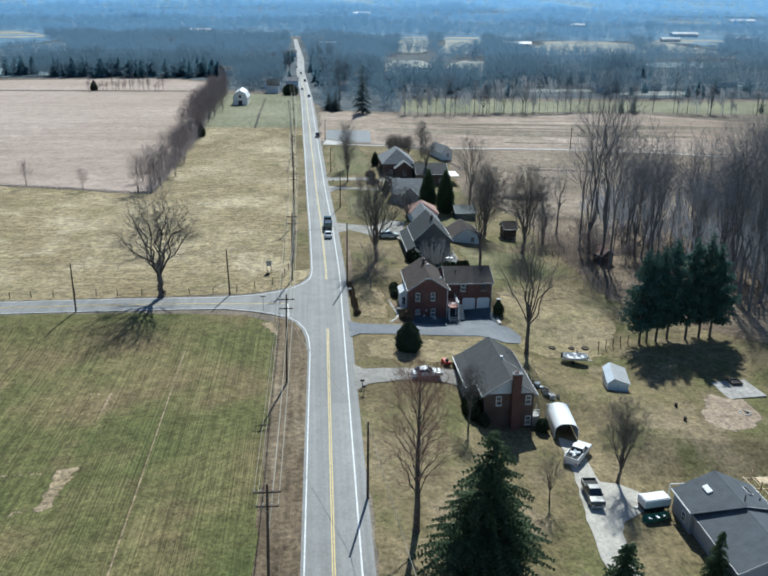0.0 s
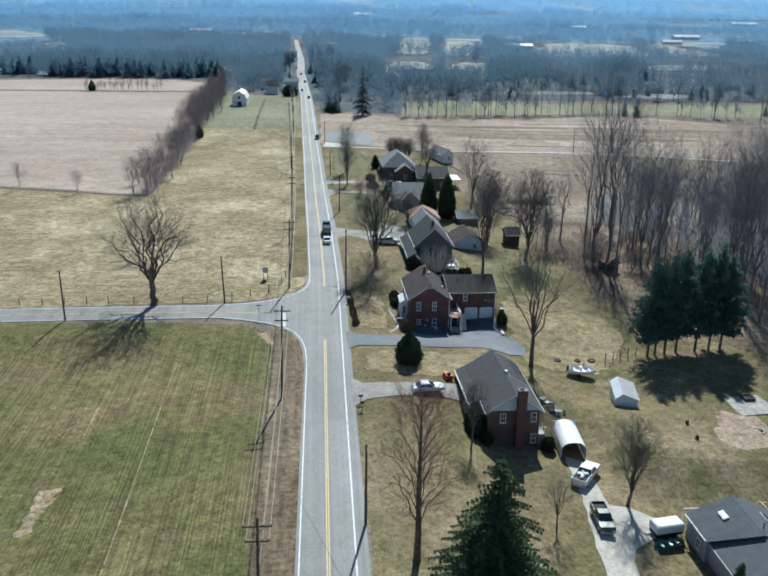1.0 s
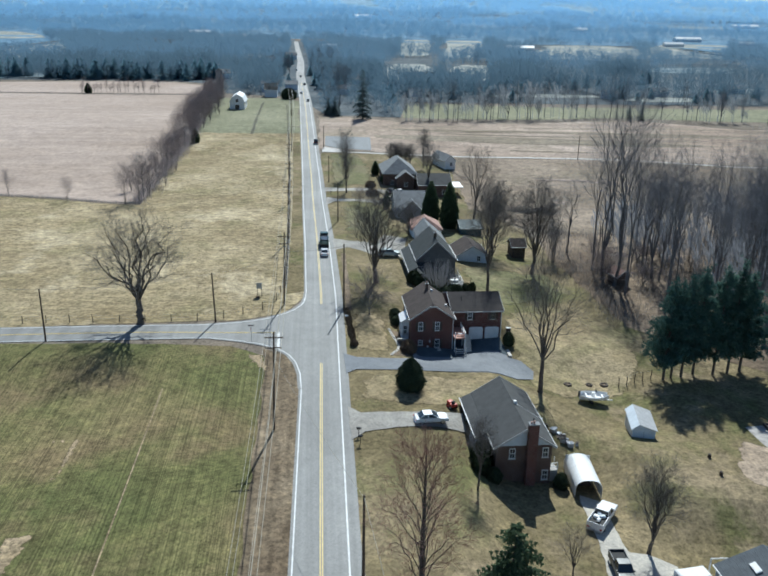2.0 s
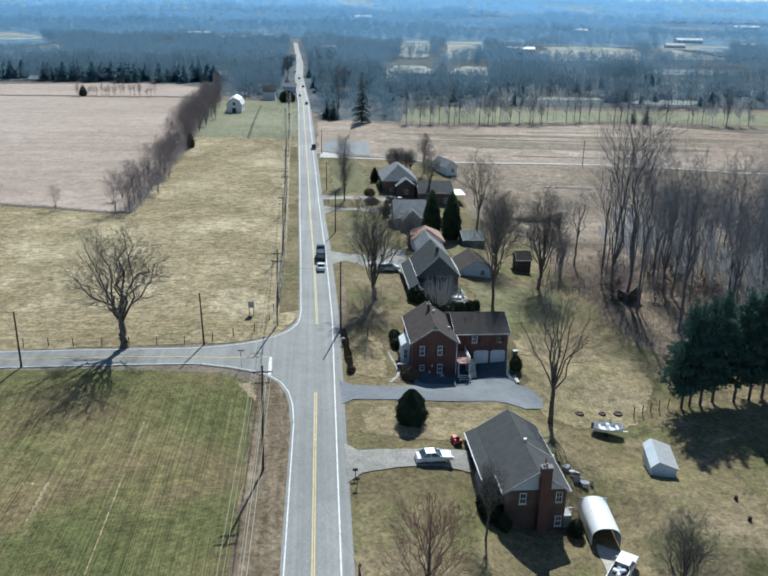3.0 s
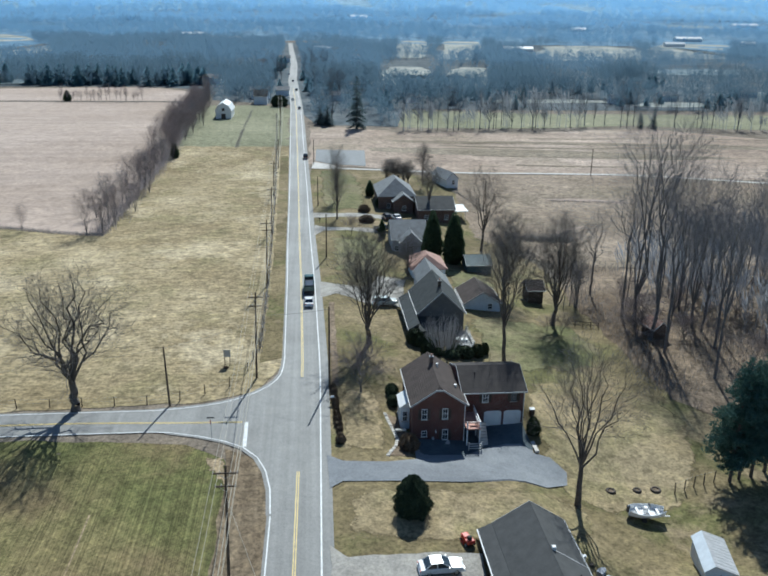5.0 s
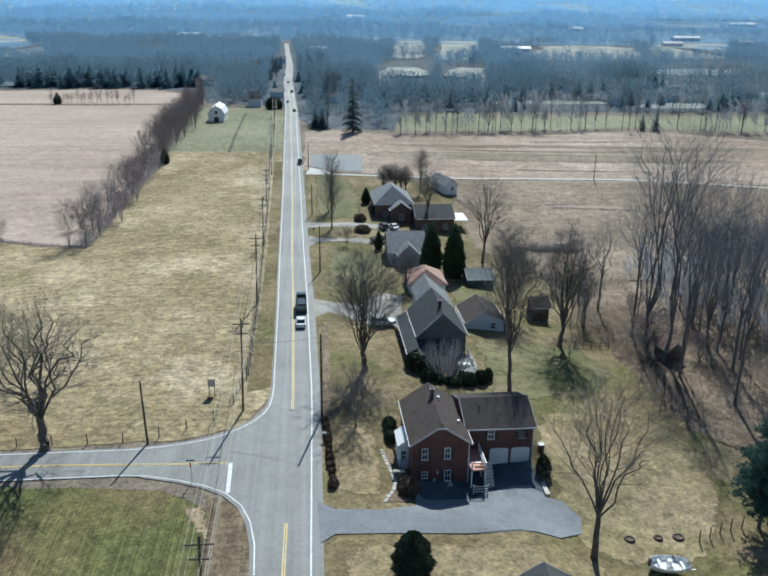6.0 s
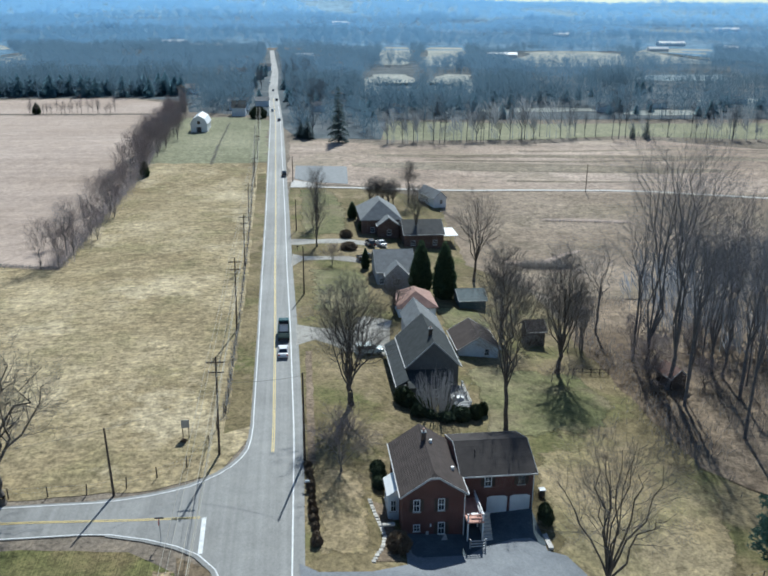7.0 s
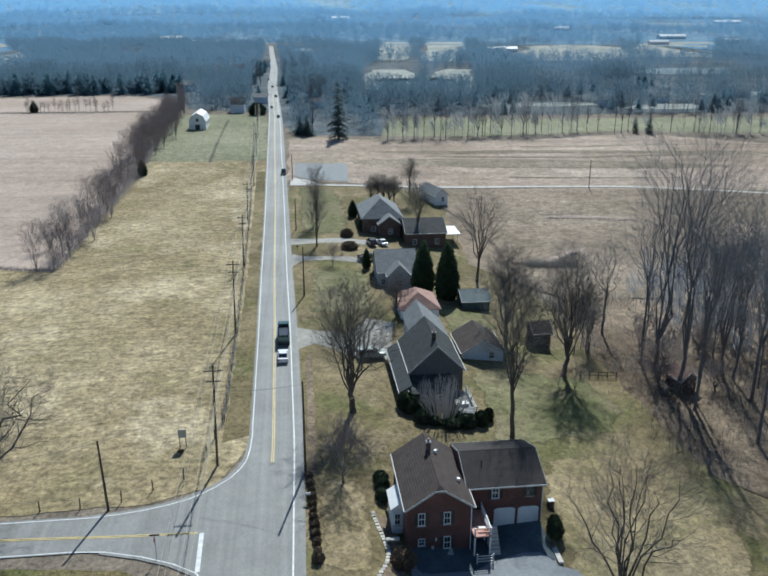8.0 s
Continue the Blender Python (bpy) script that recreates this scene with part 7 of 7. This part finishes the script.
part("tailgate", box(-1.0, 1.0, -3.75, -3.65, 1.053, 1.9, 0.02), P_GREEN, truck)
part("load", box(-0.8, 0.8, -3.2, 0.6, 1.053, 2.05, 0.12), P_DARK, truck, "dark covered load")
vehicle("car", "dark pickup driving along the far road", P_DARK, on_road(0.2, 258), 4.9, profile="pickup")
for k, (x, y) in enumerate(((6.5, 356), (-3.8, 420), (-8.5, 470), (-7.0, 540), (-11, 620), (-16, 700))):
    vehicle("car", "small distant car on the far road", (P_DARK, P_GREY, P_WHITE)[k % 3], on_road(x, y), profile="suv", group="distant cars")
vehicle("car", "white sedan parked on the gravel driveway", P_WHITE, on_road(14.5, 8.5, 0.09, -86), 4.6, 1.8)
vehicle("car", "white pickup truck parked on the gravel lane", P_WHITE, on_road(33.1, -8.2, 0.09, -38), 5.9, 2.0, "pickup")
vehicle("car", "dark grey pickup parked on the gravel lane", P_CHARCOAL, on_road(31.8, -18.0, 0.16, 176), 5.0, 1.8, "pickup")
vehicle("car", "pale minivan parked under a bare tree", P_PALE, on_road(16.1, 87.0, 0.11, -84), 4.9, 1.9, "suv")
vehicle("car", "dark pickup truck parked on the concrete driveway", P_DARK, on_road(21.4, 148.0, 0.15, -70), 5.2, 1.9, "pickup")
vehicle("car", "white car parked before a far house", P_WHITE, on_road(26.4, 163.6, 0.14, 20), 4.6, 1.8)
vehicle("car", "dark car parked before a far house", P_DARK, on_road(23.6, 163.0, 0.14, 10), 4.6, 1.8, "suv")


for k, (u, v, w) in enumerate(((-0.3, -1.4, 0.4), (0.3, -1.0, 0.35), (0.1, -1.9, 0.3), (-0.2, -0.7, 0.3))):
    sack = root("sack", on_road(33.1, -8.2, 1.28, -38) @ pose(u, v, 0, 0, 0, 40 * k), "white sack lying in the bed of a pickup", "sack", "sacks in the pickup")
    part("bag", box(-w, w, -w * 0.7, w * 0.7, 0, 0.32, 0.12), (M_WHITE, M_SIDING)[k % 2], sack)


# ---- yard things ----
def carport():
    t = root("carport", at_ground(33.3, -0.1, 0, -5), "white tunnel carport with an open dark front", "carport")
    t.scale = (0.88, 0.82, 0.92)
    prof = [(-1.95, 0.15), (-1.95, 1.5)] + [(-1.95 * math.cos(a) ** 0.8 if a < math.pi / 2 else 1.95 * abs(math.cos(a)) ** 0.8, 1.5 + 1.35 * math.sin(a)) for a in (math.pi * k / 14 for k in range(1, 14))] + [(1.95, 1.5), (1.95, 0.15)]
    inner = [(u * 0.97, z - 0.05) for u, z in prof[::-1]]
    part("cover", solid(prof + inner, "y", -4.0, 4.0), M_WHITE, t, "white fabric cover")
    for y in (-3.9, -1.95, 0, 1.95, 3.9):
        for s in (-1, 1):
            part("leg", rod((s * 1.86, y, -0.3), (s * 1.86, y, 1.7), 0.04, 0.04, 6), M_STEEL, t)
    part("rear_flap", box(-1.85, 1.85, 3.85, 3.92, 0.2, 2.6), M_SILVER, t)
    part("stored_goods", box(-1.3, 1.2, -0.6, 3.4, 0.0, 1.4, 0.2), M_DARKWOOD, t)
    return t


carport()
camper = root("box_trailer", at_ground(39.2, -19.3, 0, 8), "white box trailer parked at the end of the lane", "trailer")
part("body", box(-1.8, 1.8, -0.95, 0.95, 0.8, 1.85, 0.14), M_WHITE, camper)
part("underbody", box(-1.7, 1.7, -0.85, 0.85, 0.45, 0.797), M_RUBBER, camper)
part("roof", box(-1.6, 1.6, -0.8, 0.8, 1.853, 1.9, 0.02), M_SILVER, camper)
part("drawbar", box(-2.7, -1.75, -0.06, 0.06, 0.5, 0.62), M_STEEL, camper)
for x in (-0.5, 0.5):
    for y in (-0.9, 0.9):
        bm = rod((x, y - 0.1, 0.32), (x, y + 0.1, 0.32), 0.32, 0.32, 14)
        part("wheel", bm, M_RUBBER, camper)


def rowing_boat(m, length, beam, hull, label, inside, oval=False):
    """A hull of seven ribs, open above, with seats."""
    t = root("boat", m, label, "boat")
    ribs = []
    for k in range(9):
        u = k / 8
        half = beam / 2 * math.sin(math.pi * (0.16 + 0.76 * u) ** 0.85) ** 0.6
        if oval:
            half = beam / 2 * max(0.22, (1 - abs(2 * u - 0.94) ** 2.4 / 1.16)) ** 0.6
        x = (u - 0.5) * length
        rise = 0.16 * (2 * u - 1) ** 2
        ribs.append([(x, -half, 0.75 + rise), (x, -half * 0.8, 0.25), (x, 0, 0.08), (x, half * 0.8, 0.25), (x, half, 0.75 + rise)])
    verts, faces = [p for r in ribs for p in r], []
    for j in range(8):
        for i in range(4):
            a = j * 5 + i
            faces.append((a, a + 5, a + 6, a + 1))
    off = len(verts)
    verts += [(x * 0.96, y * 0.93, z + 0.05 if abs(y) > 0.01 and z > 0.5 else z + 0.08) for x, y, z in verts]
    faces += [tuple(off + i for i in f[::-1]) for f in faces]
    for j in range(8):
        for i in (0, 4):
            a = j * 5 + i
            faces.append((a, a + 5, off + a + 5, off + a))
    for j in (0, 8):
        for i in range(4):
            a = j * 5 + i
            faces.append((a, a + 1, off + a + 1, off + a))
    link_mesh("hull", verts, faces, hull, t)
    for x in (-0.25, 0.05, 0.3):
        part("seat", box(x * length - 0.15, x * length + 0.15, -beam * 0.40, beam * 0.40, 0.5, 0.56, 0.01), inside, t)
    return t


rowing_boat(at_ground(38.5, -21.9, 0.0, 14), 3.7, 1.1, M_GREENPAINT, "green rowing boat lying on the grass", M_SILVER)
boat = rowing_boat(at_ground(42.5, 22.1, 0.6, -6), 4.5, 2.7, M_WHITE, "white motor boat standing on a trailer in the yard", M_WHITE, True)
part("console", box(-0.4, 0.1, -0.3, 0.3, 0.4, 1.15, 0.06), M_WHITE, boat)
part("windscreen", box(0.22, 0.27, -0.4, 0.4, 1.2, 1.6), M_GLASS, boat)
part("outboard", box(-2.5, -2.15, -0.2, 0.2, 0.4, 1.3, 0.06), P_DARK, boat, "dark outboard engine")
part("trailer_beam", box(-2.2, 3.0, -0.06, 0.06, -0.2, -0.08), M_STEEL, boat)
for s in (-1, 1):
    part("trailer_wheel", rod((-0.4, s * 0.85 - 0.1, -0.25), (-0.4, s * 0.85 + 0.1, -0.25), 0.32, 0.32, 14), M_RUBBER, boat)
    part("trailer_strut", rod((-0.4, s * 0.85, -0.25), (-0.4, 0, -0.14), 0.04), M_STEEL, boat)
    part("hull_rest", rod((0.4, s * 0.3, -0.12), (0.4, s * 0.3, 0.15), 0.05), M_DARKWOOD, boat)


def ring_planter(x, y, r):
    t = root("tyre_planter", at_ground(x, y), "brown weathered tyre used as a planter on the lawn", "planter", "planters in the yard")
    bm = bmesh.new()
    n, m = 18, 8
    rings = [[bm.verts.new(((r + 0.18 * math.cos(b)) * math.cos(a), (r + 0.18 * math.cos(b)) * math.sin(a), 0.18 + 0.18 * math.sin(b))) for b in (2 * math.pi * j / m for j in range(m))] for a in (2 * math.pi * i / n for i in range(n))]
    for i in range(n):
        for j in range(m):
            bm.faces.new((rings[i][j], rings[(i + 1) % n][j], rings[(i + 1) % n][(j + 1) % m], rings[i][(j + 1) % m]))
    part("tyre", bm, M_DARKWOOD, t, smooth=True)
    part("soil", rod((0, 0, 0.02), (0, 0, 0.22), r * 0.85, r * 0.85, 14), M_LITTER, t)


ring_planter(40.1, 27.7, 0.5)
ring_planter(43.9, 28.2, 0.42)
ring_planter(46.5, 28.3, 0.55)

# paved pad with a fire pit, mower, mailboxes, signs
pad = tagged(part("patio", box(-3.3, 3.3, -3.0, 3.0, -0.15, 0.1, 0.02), M_PATIO), "pale concrete patio slab on the lawn", "patio", kind="structure")
pad.matrix_basis = at_ground(65.6, 10.0, 0.1, 6)
pit = root("hot_tub", at_ground(66.3, 12.1, 0.2), "dark square sunken tub on the patio", "tub")
for a, b, c, d in ((-0.9, 0.9, -0.9, -0.7), (-0.9, 0.9, 0.7, 0.9), (-0.9, -0.7, -0.7, 0.7), (0.7, 0.9, -0.7, 0.7)):
    part("side", box(a, b, c, d, 0.0, 0.5, 0.01), M_DARKWOOD, pit)
part("cover", box(-0.69, 0.69, -0.69, 0.69, 0.0, 0.3), P_DARK, pit)
fire = root("fire_pit", at_ground(62.6, 2.0), "dark ash fire pit ringed with stones on the lawn", "fire pit")
for k in range(10):
    a = 2 * math.pi * k / 10
    part("stone", box(-0.16, 0.16, -0.14, 0.14, -0.05, 0.22, 0.05, m=pose(0.8 * math.cos(a), 0.8 * math.sin(a), 0, 0, 0, math.degrees(a))), M_STONE, fire)
part("ash", rod((0, 0, -0.05), (0, 0, 0.08), 0.7, 0.6, 14), P_DARK, fire)
mower = root("lawn_tractor", at_ground(18.2, 13.2, 0, 20), "red lawn tractor parked beside the house", "lawn tractor")
part("bonnet", box(-0.4, 0.4, 0.0, 0.9, 0.3, 0.85, 0.1), M_REDPAINT, mower)
part("mudguard", box(-0.5, 0.5, -0.8, -0.05, 0.35, 0.75, 0.1), M_REDPAINT, mower)
part("seat", box(-0.22, 0.22, -0.55, -0.15, 0.75, 1.15, 0.06), M_RUBBER, mower)
part("deck", box(-0.65, 0.65, -0.2, 0.5, 0.1, 0.3, 0.04), M_REDPAINT, mower)
for s in (-1, 1):
    wheel(mower, s * 0.48, -0.5, 0.26, 0.18)
    wheel(mower, s * 0.45, 0.65, 0.19, 0.14)


def mailbox(x, y, material):
    t = root("mailbox", at_ground(x, y), "dark mailbox on a post beside the road", "mailbox", "mailboxes")
    part("post", box(-0.05, 0.05, -0.05, 0.05, -0.2, 1.1), M_DARKWOOD, t)
    prof = [(-0.12, 1.103), (0.12, 1.103), (0.12, 1.25), (0.08, 1.34), (0, 1.37), (-0.08, 1.34), (-0.12, 1.25)]
    part("box", solid(prof, "x", -0.3, 0.3), material, t)


mailbox(4.5, 2.6, P_DARK)
mailbox(4.4, 4.6, P_DARK)
mailbox(4.5, 45.2, M_SILVER)
mailbox(4.3, 156.5, P_DARK)
sign = root("road_sign", at_ground(-11.8, 59.6), "grey back of a rectangular road sign on two posts", "sign")
part("panel", box(-0.55, 0.55, -0.02, 0.02, 1.5, 2.7, 0.01), M_STEEL, sign)
for s in (-0.4, 0.4):
    part("post", box(s - 0.05, s + 0.05, 0.022, 0.1, -0.2, 2.7), M_DARKWOOD, sign)
plant(BROWNBUSH, -12.0, 58.6, 0.16, 0.34, 0, "small dark weed clump under the sign")
stop = root("road_sign", at_ground(-11.7, 36.6), "road sign on a thin steel post beside the side road", "sign")
part("post", rod((0, 0, -0.2), (0, 0, 2.9), 0.04, 0.04, 6), M_STEEL, stop)
bm = bmesh.new()
solid([(0.38 * math.cos(math.pi / 8 + k * math.pi / 4), 2.5 + 0.38 * math.sin(math.pi / 8 + k * math.pi / 4)) for k in range(8)], "x", -0.012, 0.012, bm)
part("panel", bm, M_REDPAINT, stop).location = (-0.06, 0, 0)
part("name_blade", box(-0.5, 0.5, -0.012, 0.012, 2.95, 3.15), M_DARKSIDE, stop, "dark street name blade")
bin_ = root("bin", at_ground(33.9, 44.2), "pale square bin beside the garage", "bin")
part("body", box(-0.35, 0.35, -0.35, 0.35, 0, 0.9, 0.05), M_DARKWOOD, bin_)
part("lid", box(-0.4, 0.4, -0.4, 0.4, 0.903, 1.0, 0.03), M_SILVER, bin_)
for x, y in ((51.6, -1.0), (52.2, 3.4)):
    st = root("stump", at_ground(x, y), "dark tree stump on the lawn", "stump", "stumps")
    part("wood", rod((0, 0, -0.2), (0, 0, 0.6), 0.28, 0.22, 10), M_DARKWOOD, st)
rng = random.Random(77)
for k in range(16):
    u = rng.random()
    x, y = 31.8 + 3.2 * u + rng.uniform(-0.9, 0.7), 11.8 - 4.6 * u + rng.uniform(-0.8, 0.8)
    w, d, h = rng.uniform(0.3, 0.8), rng.uniform(0.3, 0.9), rng.uniform(0.25, 0.7)
    c = root("crate", at_ground(x, y, 0, rng.uniform(0, 90)), "small stacked yard crate beside the house wall", "crate", "clutter beside the house")
    part("body", box(-w / 2, w / 2, -d / 2, d / 2, 0, h, 0.04), (M_WHITE, M_DARKWOOD, M_STEEL, M_GREYSIDE)[k % 4], c)
    part("lid", box(-w / 2 - 0.03, w / 2 + 0.03, -d / 2 - 0.03, d / 2 + 0.03, h + 0.003, h + 0.06, 0.01), (M_SILVER, M_DARKWOOD, M_GREYSIDE)[k % 3], c)


# ---- house at the lower edge with its unfinished lumber frame ----
def slate_house():
    """A low house on the falling ground: the north roof has a ridge that runs out beyond its eaves, the south wing lies a step lower."""
    h = root("house", pose(0, 0, 0), "low grey-sided house with a slate grey roof and skylights", "house")
    x0, x1, y0, y1, ze, zr = 41.5, 51.2, -24.2, -19.6, -3.1, -0.9
    xc, over, prow = (x0 + x1) / 2, 0.25, 2.6
    gable_walls(h, x0, x1, y0, y1, -8.6, ze, zr, "y", M_GREYSIDE)
    a, b = x0 - over, x1 + over
    skin = [(a, y1 + over, ze - 0.1), (xc, y1 + over, zr), (b, y1 + over, ze - 0.1), (b, y0 - over, ze - 0.1), (xc, y0 - prow, zr), (a, y0 - over, ze - 0.1)]
    verts = skin + [(x, y, z + 0.2) for x, y, z in skin]
    faces = [(0, 1, 4, 5), (1, 2, 3, 4), (11, 10, 7, 6), (10, 9, 8, 7)] + [(i, (i + 1) % 6, (i + 1) % 6 + 6, i + 6) for i in range(6)]
    bm = bmesh.new()
    got = [bm.verts.new(v) for v in verts]
    for f in faces:
        bm.faces.new([got[i] for i in f])
    bmesh.ops.recalc_face_normals(bm, faces=bm.faces[:])
    roof = part("roof", bm, M_ROOFSLATE, h)
    slope = (zr - ze + 0.1) / (xc - a)
    for s in (-1, 1):
        for k in range(1, 14):
            u = k / 14
            x, z = xc + s * (xc - a) * (1 - u), ze - 0.1 + (zr - ze + 0.1) * u + 0.2
            part("shingle_course", box(x - 0.02, x + 0.02, y0 - over - (prow - over) * u + 0.05, y1 + over - 0.02, z - 0.01, z + 0.012), M_ROOFSLATE, roof)
        part("gutter", box(*sorted((xc + s * (xc - a + 0.003), xc + s * (xc - a + 0.12))), y0 - over, y1 + over, ze - 0.12, ze + 0.05), M_WHITE, roof, "white gutter")
        q0, q1 = Vector((xc + s * (xc - a), y0 - over - 0.05, ze + 0.02)), Vector((xc, y0 - prow - 0.05, zr + 0.12))
        part("bargeboard", rod(q0, q1, 0.09, 0.09, 5), M_TRIM, roof, "pale bargeboard")
    part("ridge_cap", solid([(xc - 0.16, zr + 0.2 - 0.16 * slope + 0.004), (xc, zr + 0.23), (xc + 0.16, zr + 0.2 - 0.16 * slope + 0.004)], "y", y0 - prow + 0.02, y1 + over - 0.02), M_ROOFSLATE, roof)
    a0, a1, b0, b1 = 42.0, 51.0, -34.5, -24.9
    gable_walls(h, a0, a1, b0, y0 - 0.003, -8.6, -3.45, -1.3, "y", M_GREYSIDE, "rear_wall")
    gable_roof(h, a0, a1, b0, b1 + 0.3, -3.45, -1.3, "y", 0.3, M_ROOFSLATE, name="rear_roof")
    courses(h, a0, a1, b0, b1 + 0.3, -3.45, -1.3, "y", 0.3, M_ROOFSLATE)
    for x, y, s in ((44.3, -22.0, 1), (49.2, -22.2, -1)):
        m = pose(x, y, zr + 0.22 - abs(x - xc) * slope, 0, -s * math.degrees(math.atan(slope)), 0)
        sk = part("skylight", box(-0.35, 0.35, -0.75, 0.75, 0.0, 0.16, 0.02, m=m), M_WHITE, h, "white framed skylight")
        part("pane", box(-0.27, 0.27, -0.65, 0.65, 0.163, 0.18, m=m), M_SILVER if s > 0 else M_GLASS, sk)
    vent_pipe(h, 46.9, -25.6, -0.9, 0.8)
    vent_pipe(h, 49.6, -24.3, -1.9, 0.4)
    window(h, "W", x0, -22.6, -5.4, 0.8, 1.1)
    window(h, "W", a0, -29.5, -5.9, 0.8, 1.2)
    # white rail at the north corner
    part("rail", box(41.3, 43.2, -18.62, -18.54, -3.0, -2.88), M_WHITE, h, "white wooden rail")
    for x in (41.35, 43.15):
        part("rail_post", box(x - 0.06, x + 0.06, -18.64, -18.52, ground_z(x, -18.6) - 0.2, -2.9), M_WHITE, h)
    return h


slate_house()
frame_ = root("lumber_frame", pose(0, 0, 0), "unfinished pale lumber deck frame beside the slate-roofed house", "deck frame")
fz = -3.6
for k in range(6):
    for j in range(3):
        x, y = 51.9 + 1.1 * k, -21.6 + 2.4 * j
        part("post", box(x - 0.06, x + 0.06, y - 0.06, y + 0.06, ground_z(x, y) - 0.3, fz + (0.9 if k % 2 else 0.0)), M_LUMBER, frame_)
for k in range(6):
    x = 51.9 + 1.1 * k
    part("joist", box(x + 0.07, x + 0.16, -21.8, -16.6, fz - 0.2, fz), M_LUMBER, frame_)
for y in (-21.6, -19.2, -16.8):
    part("beam", box(51.8, 57.6, y + 0.07, y + 0.16, fz - 0.42, fz - 0.203), M_LUMBER, frame_)
for k in range(5):
    y = -18.4 + 0.3 * k
    part("board", box(53.4, 58.0, y, y + 0.26, fz + 0.003, fz + 0.05), M_LUMBER, frame_)

# porch of the grey-sided house
porch = root("porch", pose(0, 0, 0), "white wooden porch with a rail beside the grey house", "porch")
pz = ground_z(28, 68)
part("floor", box(27.05, 29.6, 65.4, 73.0, pz + 1.0, pz + 1.15), M_DARKSIDE, porch)
part("bench", box(27.2, 28.8, 67.6, 68.6, pz + 1.153, pz + 1.6, 0.05), M_WHITE, porch, "white bench")
for y in (65.6, 69.2, 72.8):
    part("post", box(29.42, 29.56, y - 0.07, y + 0.07, pz - 0.8, pz + 2.1), M_TRIM, porch)
for z in (1.5, 2.0):
    part("rail", box(29.45, 29.53, 65.5, 72.9, pz + z, pz + z + 0.08), M_TRIM, porch)
    part("rail", box(27.1, 29.45, 65.42, 65.5, pz + z, pz + z + 0.08), M_TRIM, porch)
for k in range(4):
    part("step", box(27.2, 28.6, 65.4 - 0.3 * (k + 1), 65.4 - 0.3 * k, pz - 0.4, pz + 0.9 - 0.28 * k), M_DARKSIDE, porch)

M_TEAL = plain("dark teal paint", (0.07, 0.11, 0.12), 0.7, 0.15, 1.5)
# hut among the trees
simple_house(66.6, 69.6, 77.4, 81.4, 2.5, 3.7, "y", M_DARKWOOD, M_ROOFRED, "small dark reddish hut standing among the bare trees", "hut", name="hut", turn=12)
simple_house(38.0, 43.6, 115, 122, 2.4, 3.8, "x", M_TEAL, M_TEAL, "low dark teal shed behind the cedars", "shed", name="shed")
awning = root("awning", at_ground(45.6, 171), "white canopy beside the low brick house", "awning")
part("cover", box(-2.6, 2.6, -4.4, 4.4, 2.9, 3.05, 0.02), M_WHITE, awning)
for x in (-2, 2):
    for y in (-3.2, 3.2):
        part("leg", rod((x, y, -0.4), (x, y, 2.9), 0.06), M_STEEL, awning)
